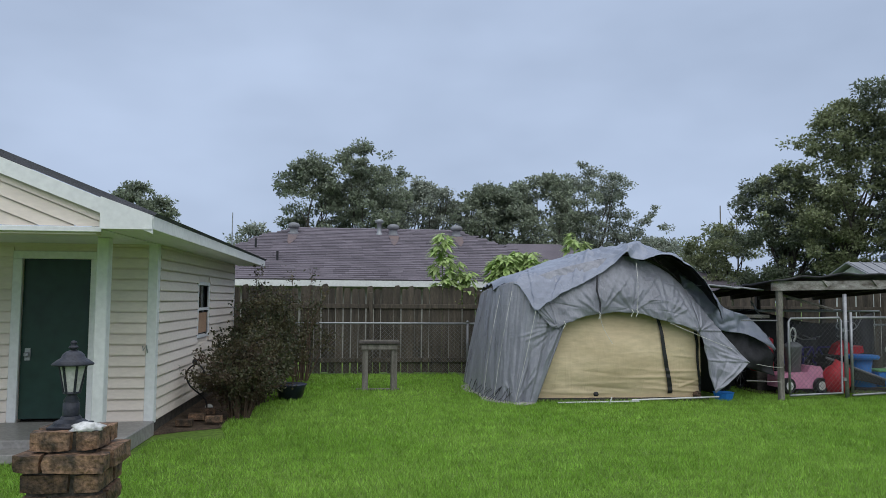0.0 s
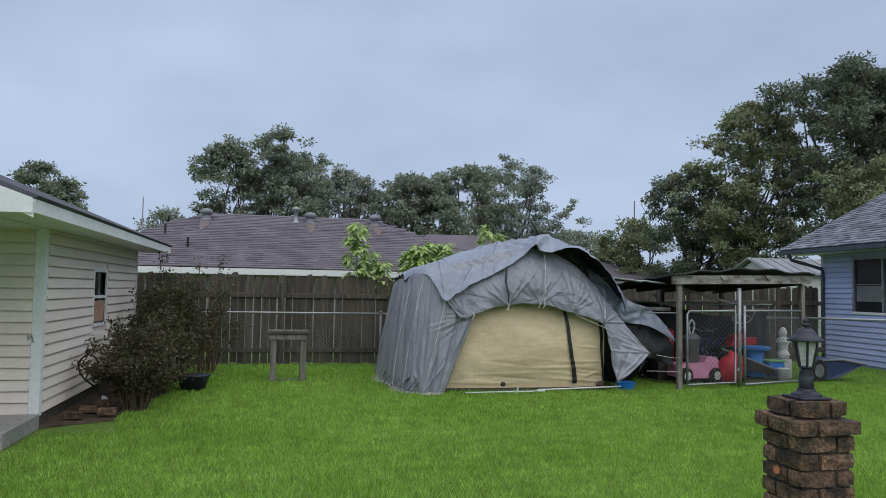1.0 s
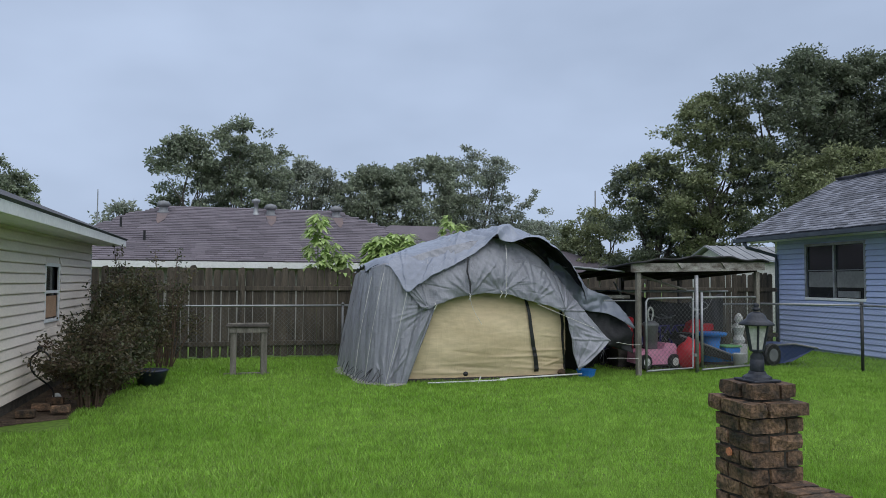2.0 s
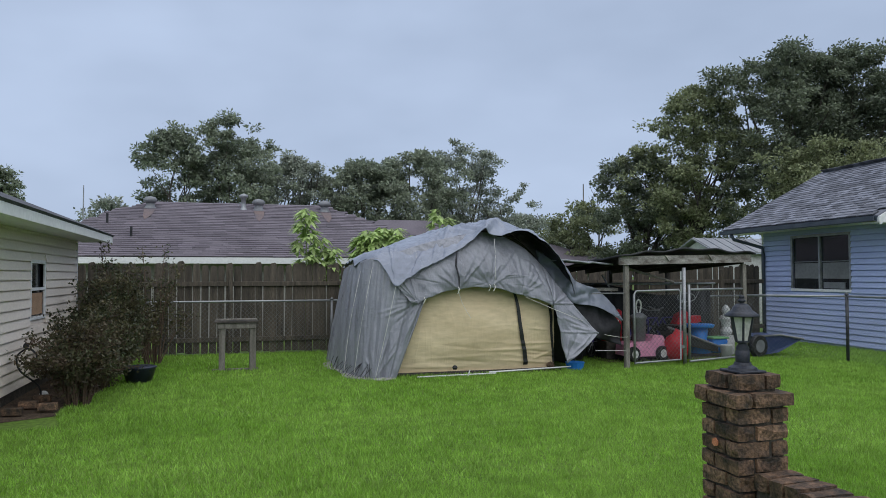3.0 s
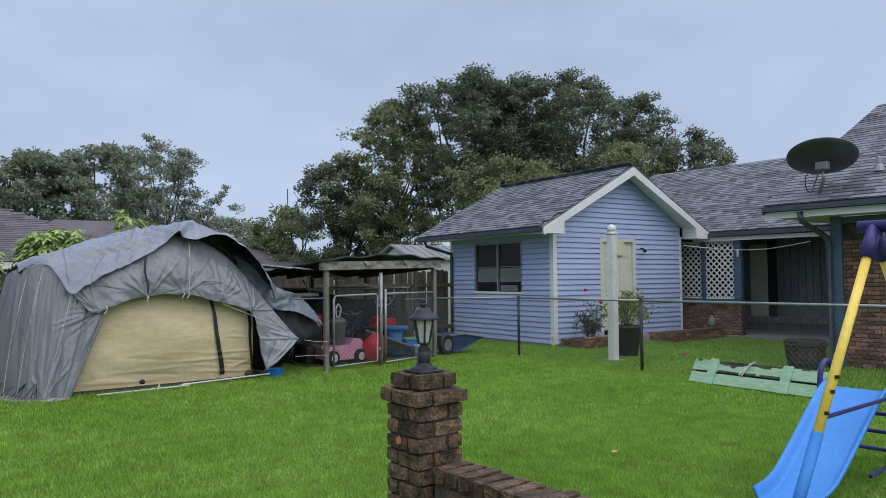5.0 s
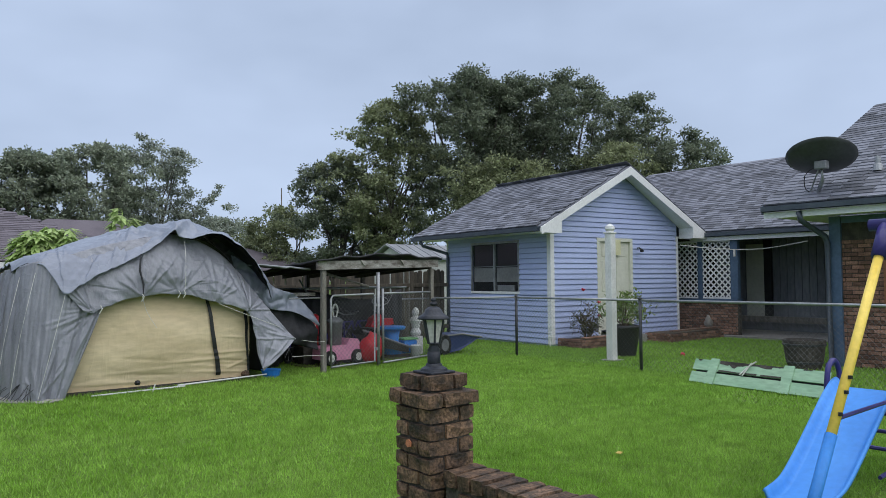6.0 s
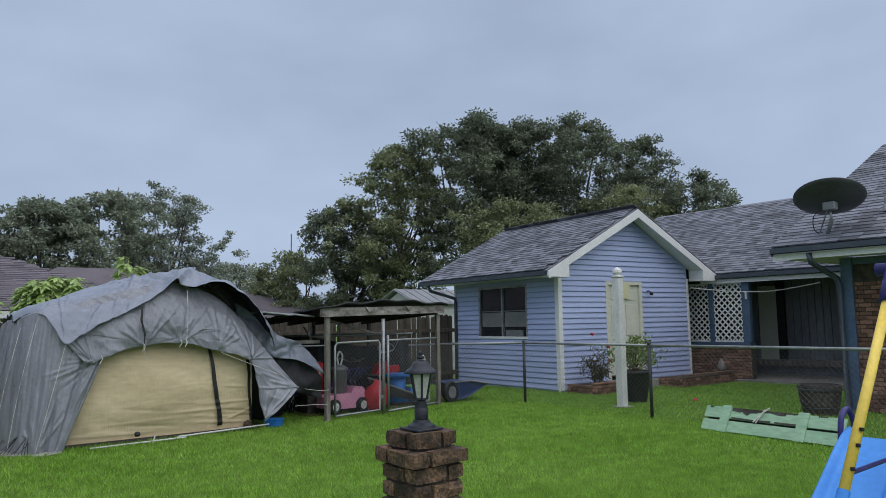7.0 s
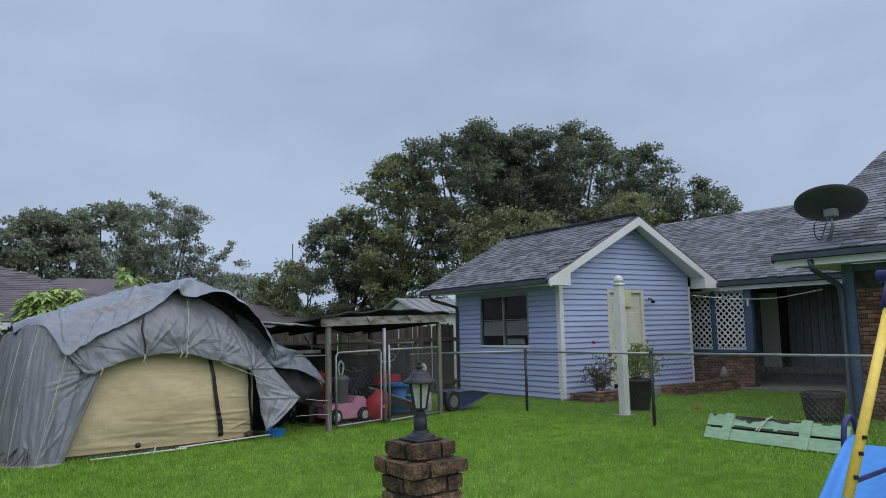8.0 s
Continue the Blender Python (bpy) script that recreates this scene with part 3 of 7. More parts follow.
# ---- shingles ----
def shingles(parent, o, u, v, ulen, vlen, keep, mat_join, mat_piece, pieces, seed, wide=0.27, expo=0.14):
    r = lcg(seed)
    o, u, v = Vector(o), Vector(u).normalized(), Vector(v).normalized()
    n = u.cross(v)
    if n.z < 0:
        n = -n
    frame_m = Matrix((u, v, n)).transposed().to_4x4()
    tabs = []
    for k in range(3):
        bm = bmesh.new()
        w = wide - 0.006 - 0.05 * k
        slab(bm, [(0, -0.006 * k, 0.004), (0, -0.006 * k, 0.026), (0, expo * 1.25, 0.010), (0, expo * 1.25, 0.002)], (w, 0, 0))
        tabs.append((w, bm))
    meshes = [link_mesh("shingle", bm.copy(), mat_piece) for w, bm in tabs]
    rest_v, rest_f = [], []
    done = 0
    row = 0
    while row * expo < vlen:
        x = 0.0
        while x < ulen:
            k = r.randrange(3)
            w = tabs[k][0]
            if -0.05 <= x and x + w <= ulen + 0.03 and keep(x + w / 2, row * expo + expo / 2):
                m = Matrix.Translation(o + u * x + v * (row * expo + r.uniform(-0.006, 0.006)) + n * r.uniform(0, 0.006)) @ frame_m
                if done < pieces:
                    piece("shingle", meshes[k], m, parent)
                    done += 1
                else:
                    base = len(rest_v)
                    bm = tabs[k][1]
                    bm.verts.ensure_lookup_table()
                    rest_v += [tuple(m @ q.co) for q in bm.verts]
                    rest_f += [[base + q.index for q in f.verts] for f in bm.faces]
            x += w + 0.006
        row += 1
    for w, bm in tabs:
        bm.free()
    if rest_v:
        me = bpy.data.meshes.new("shingles")
        me.from_pydata(rest_v, [], rest_f)
        me.materials.append(mat_join)
        tagged(attach(new("shingles", me), parent), kind="stuff")


def gutter(bm, a, b, w=0.09):
    a, b = Vector(a), Vector(b)
    d = (b - a).normalized()
    s = Vector((-d.y, d.x, 0))
    for q in ((0, w, 0, 0.012), (w - 0.012, w, 0.0, 0.10), (0, 0.012, 0, 0.10)):
        slab(bm, [a + s * q[0] + Vector((0, 0, q[2])), a + s * q[1] + Vector((0, 0, q[2])), a + s * q[1] + Vector((0, 0, q[3])), a + s * q[0] + Vector((0, 0, q[3]))], b - a)
    return bm


# ---- blue house: gabled wing ----
def blue_wing():
    W, D, ZS = 4.55, 4.15, 2.66
    h = thing("blue_house_wing", (12.95, 13.70, 0), "pale blue clapboard wing with grey shingle gable roof", "house")
    h.rotation_euler = (0, 0, radians(-5))
    BASE[h.name] = Vector()
    # gable wall, door opening, window wall
    bm = bmesh.new()
    for a in ((0.002, 1.50, 0, ZS), (1.50, 2.78, 2.55, ZS), (2.78, W, 0, ZS)):
        box(bm, a[0], a[1], 0.002, 0.12, a[2], a[3])
    slab(bm, [(0.002, 0.002, ZS), (W, 0.002, ZS), (W, 0.002, 3.02), (W / 2, 0.002, 4.23), (0.002, 0.002, 3.02)], (0, 0.118, 0))
    part("gable_wall", bm, BLUE, h)
    bm = bmesh.new()
    for a in ((0.122, 1.15, 0.0, ZS), (1.15, 3.0, 0.0, 1.26), (1.15, 3.0, 2.46, ZS), (3.0, D, 0, ZS)):
        box(bm, 0.002, 0.12, a[0], a[1], a[2], a[3])
    part("window_wall", bm, BLUE, h)
    bm = box(bmesh.new(), 0.122, W, D - 0.12, D, 0, ZS)
    box(bm, W - 0.12, W, 0.122, D - 0.122, 0, ZS)
    part("rear_wall", bm, BLUE, h)
    part("corner_board", B(-0.03, 0.09, -0.03, 0.10, 0.05, ZS, 0.004), TRIM, h, "white corner board")
    part("corner_board", B(W - 0.07, W + 0.02, -0.03, 0.05, 0.05, ZS, 0.004), TRIM, h, "white corner board")
    part("corner_board", B(-0.03, 0.05, D - 0.05, D + 0.02, 0.05, ZS, 0.004), TRIM, h, "white corner board")
    # window: two sliding sashes with a blind
    win = part("window", B(-0.032, 0.06, 1.09, 3.06, 1.20, 1.26, 0.004), TRIM, h, "sliding window with a dark pane and blind")
    for a in ((1.09, 3.06, 2.46, 2.52), (1.09, 1.15, 1.26, 2.46), (3.0, 3.06, 1.26, 2.46), (2.05, 2.10, 1.26, 2.46)):
        part("frame", B(-0.028, 0.06, a[0], a[1], a[2], a[3], 0.004), GALV, win)
    for a in ((1.15, 2.05), (2.10, 3.0)):
        part("pane", B(0.03, 0.036, a[0], a[1], 1.26, 2.46), DARK_GLASS, win)
        part("blind", B(0.020, 0.026, a[0] + 0.04, a[1] - 0.04, 1.50, 1.86), BLIND, win, "grey window blind, half drawn")
        part("sash_rail", B(0.010, 0.028, a[0], a[1], 1.88, 1.90), GREY_PL, win)
    part("air_conditioner", B(-0.015, 0.02, 1.30, 1.95, 1.28, 1.42), GREY_PL, win)
    # door
    d = part("door", B(1.60, 2.68, 0.03, 0.075, 0.30, 2.47, 0.004), CREAM, h, "cream six-panel door")
    for cx in (1.89, 2.39):
        for z0, z1 in ((2.10, 2.35), (1.24, 2.0), (0.42, 1.10)):
            part("panel", B(cx - 0.17, cx + 0.17, 0.018, 0.034, z0, z1, 0.01), CREAM, d)
    part("door_knob", lathe(bmesh.new(), (2.60, 0.0, 1.20), [(0.01, -0.03), (0.03, -0.015), (0.03, 0.015), (0.01, 0.03)], 10), GALV, d)
    for a in ((1.50, 1.60, 0.2, 2.47), (2.68, 2.78, 0.2, 2.47), (1.50, 2.78, 2.47, 2.56)):
        part("door_frame", B(a[0], a[1], -0.03, 0.08, a[2], a[3], 0.004), CREAM, h)
    part("door_sign", B(2.08, 2.32, -0.045, -0.031, 2.14, 2.52), surface("pale_yellow_card", (0.62, 0.60, 0.36), (0.68, 0.66, 0.44), scale=6, grain=0.1), h, "pale yellow card over the door")
    bm = P([(2.95, -0.02, 2.33), (2.95, -0.10, 2.33), (2.98, -0.14, 2.28)], 0.018, 8)
    lathe(bm, (2.98, -0.15, 2.22), [(0.045, 0), (0.05, 0.05), (0.02, 0.07)], 10)
    part("wall_light", bm, BLACK, h, "small black wall light")
    part("door_step", B(1.3, 2.7, -0.5, -0.03, 0, 0.2, 0.01), CONCRETE, h)
    # roof
    ex, fx, rx, ez, rz, y0, y1 = -0.68, W + 0.72, W / 2 + 0.02, 2.70, 4.28, -0.42, D + 0.72
    roof = part("roof", S([(ex, y0, ez), (ex, y0, ez + 0.05), (rx, y0, rz + 0.05), (fx, y0, ez + 0.05), (fx, y0, ez), (rx, y0, rz)], (0, y1 - y0, 0)), SHINGLE, h, "weathered grey asphalt shingle roof")
    lo = 0.20
    for a, b in ((ex, rx), (fx, rx)):
        part("rake_board", S([(a, y0, ez + 0.02), (b, y0, rz + 0.02), (b, y0, rz + 0.02 - lo), (a + (0.02 if a < b else -0.02), y0, ez + 0.02 - lo * 0.8)], (0, -0.03, 0)), TRIM, h, "white rake board")
        s = 1 if a < b else -1
        part("cornice_return", S([(a, y0 - 0.032, ez - 0.10), (a, y0 - 0.032, ez + 0.02), (a + s * 0.62, y0 - 0.032, ez + 0.20), (a + s * 0.62, y0 - 0.032, ez - 0.10)], (0, 0.45, 0)), TRIM, h, "boxed white cornice end")
        part("soffit", S([(a + s * 0.03, y0 + 0.42, ez - 0.06), (a + s * 0.66, y0 + 0.42, ez - 0.06), (a + s * 0.66, y0 + 0.42, ez - 0.04), (a + s * 0.03, y0 + 0.42, ez - 0.04)], (0, y1 - y0 - 0.44, 0)), TRIM, h)
        part("gable_soffit", S([(a + s * 0.6, y0 + 0.002, ez + 0.16), (b, y0 + 0.002, rz - 0.04), (b, y0 + 0.002, rz - 0.02), (a + s * 0.6, y0 + 0.002, ez + 0.19)], (0, 0.40, 0)), TRIM, h)
    part("gutter", gutter(bmesh.new(), (ex - 0.0, y0 + 0.02, ez - 0.07), (ex - 0.0, y1, ez - 0.07)), GUTTER, h, "dark slate eave gutter")
    part("downspout", P([(ex - 0.03, 4.45, ez - 0.05), (ex + 0.02, 4.42, ez - 0.2), (-0.06, 4.10, ez - 0.42), (-0.06, 4.07, ez - 0.6), (-0.06, 4.07, 0.05)], 0.045, 8), GUTTER, h, "dark slate downspout", smooth=True)
    part("standpipe", P([(-0.10, -0.05, 0), (-0.10, -0.05, 0.24), (-0.13, -0.05, 0.26)], 0.02, 8), PVC, h)

    def gable(z0, z1):
        if z1 <= ZS:
            return around([(1.50, 2.78, 0, 2.56)], W - 0.07)(z0, z1)
        s = max(0.09, (z1 - 3.02) / (4.23 - 3.02) * W / 2)
        return [(s - 0.09, W - s - 0.09)] if s < W / 2 else []

    siding(h, (0.09, 0.0), 0, W - 0.16, 0.06, 4.2, 0.125, BLUE, lambda a, b: [(max(s, 0.0), min(e, W - 0.16)) for s, e in ((p - 0.0, q) for p, q in gable(a, b))] if b > ZS else [(max(s - 0.09, 0), min(e - 0.09, W - 0.16)) for s, e in gable(a, b)])
    L = D - 0.15
    siding(h, (0.0, D - 0.05), -90, L, 0.06, ZS, 0.125, BLUE, around([(D - 0.05 - 3.06, D - 0.05 - 1.09, 1.20, 2.52)], L))
    sl = Vector((rx - ex, 0, rz - ez))
    shingles(h, (ex - 0.02, y1, ez + 0.052), (0, -1, 0), sl, y1 - y0, sl.length, lambda a, b: 0 <= a <= y1 - y0, SHINGLE, SHINGLE_PC, 300, 5)
    sr = Vector((rx - fx, 0, rz - ez))
    shingles(h, (fx + 0.02, y0, ez + 0.052), (0, 1, 0), sr, y1 - y0, sr.length, lambda a, b: 0 <= a <= y1 - y0, SHINGLE, SHINGLE_PC, 0, 6)


blue_wing()


# ---- blue house: main part with the covered patio, and the brick wing ----
def brick_bond(parent, o, u, n_out, length, height, mat, limit, seed, bl=0.20, bh=0.062, joint=0.011, deep=0.09):
    r = lcg(seed)
    o, u, w = Vector(o), Vector(u).normalized(), Vector(n_out).normalized()
    fm = Matrix((u, -w, Vector((0, 0, 1)))).transposed().to_4x4()
    cache = {}
    count, row, z = 0, 0, 0.0
    while z + bh <= height + 0.001:
        s = -(bl + joint) / 2 if row % 2 else 0.0
        while s < length - 0.02:
            a, b = max(s, 0), min(s + bl, length)
            if b - a > 0.03:
                key = round(b - a, 2)
                if key not in cache:
                    bm = B(0, key, 0, deep, 0, bh, 0.005)
                    cache[key] = link_mesh("brick", bm, mat)
                if count < limit:
                    m = Matrix.Translation(o + u * a + w * r.uniform(-0.004, 0.004) + Vector((0, 0, z + r.uniform(-0.002, 0.002)))) @ fm
                    piece("brick", cache[key], m, parent)
                    count += 1
            s += bl + joint
        z += bh + joint
        row += 1
    return z


def main_house():
    h = thing("blue_main_house", (20, 11, 0), "grey-roofed house with covered patio, white lattice and plank wall", "house")
    ex, ez, rx, rz, y0, y1 = 18.1, 2.72, 22.5, 5.13, 4.0, 17.6
    part("roof", S([(ex, y0, ez), (ex, y0, ez + 0.06), (rx, y0, rz + 0.06), (27, y0, ez + 0.06), (27, y0, ez), (rx, y0, rz)], (0, y1 - y0, 0)), SHINGLE, h, "weathered grey asphalt shingle roof")
    sl = Vector((rx - ex, 0, rz - ez))
    shingles(h, (ex - 0.02, y1, ez + 0.062), (0, -1, 0), sl, y1 - 6.5, sl.length, lambda a, b: 0 <= a <= y1 - 6.5, SHINGLE, SHINGLE_PC, 0, 7)
    part("gutter", gutter(bmesh.new(), (ex, 5.0, ez - 0.08), (ex, 13.1, ez - 0.08)), GUTTER, h, "dark slate eave gutter")
    part("eave_board", B(ex + 0.005, ex + 0.03, 5.0, 13.3, ez - 0.19, ez - 0.085), TRIM, h)
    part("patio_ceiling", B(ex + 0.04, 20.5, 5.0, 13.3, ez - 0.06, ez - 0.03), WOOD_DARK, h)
    part("patio_floor", B(18.0, 20.5, 5.0, 13.9, 0, 0.06), CONCRETE, h)
    # plank wall at the back of the patio, a door in it
    back = part("patio_wall", B(20.52, 20.7, 7.0, 17.0, 0, 2.66), GREY_PLANK, h, "grey vertical plank wall")
    for i in range(34):
        a = 7.2 + i * 0.2
        part("plank", B(20.49, 20.518, a, a + 0.185, 0.30, 2.64, 0.004), GREY_PLANK, back)
    part("sill_beam", B(20.30, 20.485, 7.2, 13.9, 0.30, 0.46), WOOD_GREY, h)
    part("cream_panel", B(20.44, 20.485, 12.42, 12.95, 0.46, 2.5), CREAM, h, "cream painted door leaf")
    part("door_post", B(20.38, 20.485, 12.20, 12.40, 0.46, 2.6), BLACK, h)
    # Dark instead of house blue: shade behind the lattice is put in its colour.
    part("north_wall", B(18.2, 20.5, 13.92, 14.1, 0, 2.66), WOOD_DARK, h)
    # lattice screen on a low brick wall
    low = part("low_wall", B(18.24, 18.40, 12.02, 13.9, 0, 0.92), BRICK_DARK, h, "low brown brick wall under the lattice")
    brick_bond(low, (18.235, 13.88, 0.0), (0, -1, 0), (-1, 0, 0), 1.84, 0.92, HOUSE_BRICK, 140, 21, deep=0.03)
    part("low_wall_cap", B(18.16, 18.44, 12.0, 13.9, 0.925, 0.99, 0.006), BLUE_TRIM, h)
    for a in ((11.99, 12.20), (13.02, 13.14)):
        part("patio_post", B(18.20, 18.33, a[0], a[1], 0.995, 2.64, 0.006), BLUE_TRIM, h, "slate blue patio post")
    for a, b in ((12.20, 13.02), (13.14, 13.88)):
        lat = part("lattice", B(18.24, 18.27, a, b, 1.0, 1.04), TRIM, h, "white diagonal lattice screen")
        part("lattice_frame", B(18.24, 18.27, a, b, 2.50, 2.56), TRIM, lat)
        hh, k = 1.46, -1.46
        while k < b - a:
            for sign in (1, -1):
                s0, s1 = max(k, 0), min(k + hh, b - a)
                if s1 - s0 > 0.05:
                    za, zb = (1.04 + s0 - k, 1.04 + s1 - k) if sign > 0 else (2.50 - (s0 - k), 2.50 - (s1 - k))
                    x = 18.245 if sign > 0 else 18.256
                    w = 0.027
                    part("lattice_slat", S([(x, a + s0, za - w), (x, a + s0, za + w), (x, a + s1, zb + w), (x, a + s1, zb - w)], (0.009, 0, 0)), TRIM, lat)
            k += 0.165
    # laundry line
    pts = [spline([(17.4, 13.15, 2.42), (18.0, 12.3, 2.30), (18.3, 11.4, 2.28), (18.2, 10.2, 2.42)], i / 12) for i in range(13)]
    part("laundry_line", P(pts, 0.012, 5), ROPE, h, "slack white laundry line")
    part("peg", B(18.05, 18.09, 11.98, 12.02, 2.10, 2.28), ROPE, h)


main_house()


def brick_wing():
    X, Y, ZS = 13.74, 7.80, 2.62
    h = thing("brick_house_wing", (16, 5, 0), "brown brick house wing with grey hip roof, slate trim", "house")
    part("wall_core", B(X + 0.012, 18.0, 0.0, Y - 0.012, 0, ZS), BRICK_DARK, h)
    brick_bond(h, (X, Y, 0.02), (0, -1, 0), (-1, 0, 0), 1.95, 2.5, HOUSE_BRICK, 298, 31, deep=0.03)
    part("corner_casing", B(X - 0.05, X + 0.13, Y - 0.16, Y + 0.03, 0.0, ZS, 0.006), BLUE_TRIM, h, "slate blue corner casing")
    ex, ny, ez = 13.0, 8.66, 2.78
    # gable roof: the west slope rises to a ridge out of view
    k, run = 0.485, 5.2
    part("roof", S([(ex, ny, ez), (ex, 0, ez), (ex + run, 0, ez + run * k), (ex + run, ny, ez + run * k)], (0, 0, 0.06)), SHINGLE, h, "grey asphalt shingle roof slope")
    part("roof_rear", S([(ex + run, ny, ez + run * k), (ex + run, 0, ez + run * k), (ex + 2 * run, 0, ez), (ex + 2 * run, ny, ez)], (0, 0, 0.058)), SHINGLE, h)
    sl = Vector((run, 0, run * k))
    shingles(h, (ex - 0.02, ny, ez + 0.062), (0, -1, 0), sl, 5.5, sl.length, lambda a, b: 0 <= a < 5.4, SHINGLE, SHINGLE_PC, 0, 9, wide=0.33, expo=0.16)
    part("rake_board", S([(ex, ny, ez - 0.10), (ex, ny, ez + 0.05), (ex + run, ny, ez + run * k + 0.05), (ex + run, ny, ez + run * k - 0.10)], (0, 0.03, 0)), GUTTER, h)
    part("gutter", gutter(bmesh.new(), (ex, 0.5, ez - 0.06), (ex, ny, ez - 0.06)), GUTTER, h, "dark slate eave gutter")
    part("eave_board", B(ex + 0.004, ex + 0.03, 0.5, ny - 0.01, ez - 0.17, ez - 0.065), TRIM, h)
    part("soffit", B(ex + 0.032, X - 0.01, 0.5, ny - 0.03, ez - 0.14, ez - 0.12), TRIM, h)
    part("north_soffit", B(X - 0.005, 18.0, Y + 0.01, ny - 0.03, ez - 0.14, ez - 0.12), TRIM, h)
    part("frieze", B(X - 0.03, X - 0.008, 0.5, Y - 0.17, 2.5, ZS), BLUE_TRIM, h)
    part("downspout", P([(ex - 0.02, 8.02, ez - 0.08), (ex, 8.0, ez - 0.24), (X - 0.14, 7.86, ez - 0.50), (X - 0.10, 7.84, ez - 0.62), (X - 0.10, 7.82, 0.06), (X - 0.2, 7.86, 0.02)], 0.05, 8), GUTTER, h, "dark slate downspout", smooth=True)
    part("wall_panel", B(X - 0.03, X - 0.004, 5.8, 6.98, 1.0, 2.42), surface("orange_brown_shutter", (0.24, 0.10, 0.05), (0.30, 0.14, 0.075), scale=3, grain=0.15), h, "orange-brown shutter")
    part("roof_vent", lathe(bmesh.new(), (14.1, 7.15, ez + 0.62), [(0.09, 0), (0.07, 0.10), (0.05, 0.12), (0.05, 0.24), (0.002, 0.26)], 12), GALV, h, "galvanised roof vent")


brick_wing()


def satellite_dish():
    d = thing("satellite_dish", (13.35, 8.0, 2.98), "dark grey oval satellite dish on a bent mast on the roof", "satellite dish")
    c = Vector((13.22, 7.72, 3.64))
    axis = Vector((0.45, 0.20, 0.85)).normalized()
    m = Matrix.Translation(c) @ axis.to_track_quat("Z", "Y").to_matrix().to_4x4()
    bm = bmesh.new()
    n, rings = 36, 8
    loops = []
    for side in (0, 1):
        for j in range(rings + 1):
            q = j / rings if side == 0 else 1 - j / rings
            z = 0.14 * q * q - 0.14 + (0.012 if side else 0.0)
            loops.append([bm.verts.new(m @ Vector((0.56 * max(q, 0.02) * math.cos(2 * math.pi * i / n), 0.50 * max(q, 0.02) * math.sin(2 * math.pi * i / n), z))) for i in range(n)])
    for a, b in zip(loops, loops[1:]):
        for i in range(n):
            bm.faces.new((a[i], a[(i + 1) % n], b[(i + 1) % n], b[i]))
    part("reflector", bm, DISH, d, "dark grey oval reflector", smooth=True)
    back = c - axis * 0.16
    part("bracket", B(back.x - 0.07, back.x + 0.07, back.y - 0.10, back.y + 0.10, back.z - 0.10, back.z + 0.04, 0.012), GREY_PL, d)
    part("mast", P([(back.x, back.y, back.z - 0.04), (back.x + 0.02, back.y, back.z - 0.28), (13.35, 7.86, 2.99)], 0.034, 10), GALV, d, "galvanised steel mast", smooth=True)
    part("foot_plate", S([(13.24, 7.75, 2.945), (13.46, 7.75, 3.07), (13.46, 7.97, 3.07), (13.24, 7.97, 2.945)], (0, 0, 0.02)), GREY_PL, d)
    part("strut", P([(back.x - 0.02, back.y + 0.05, back.z - 0.12), (13.42, 8.02, 3.03)], 0.014, 6), GALV, d)
    part("cable", P([spline([(back.x - 0.06, back.y + 0.06, back.z - 0.05), (13.12, 7.95, 3.34), (13.2, 8.0, 3.12), (13.4, 8.0, 3.05)], i / 8) for i in range(9)], 0.008, 5), BLACK, d)


satellite_dish()


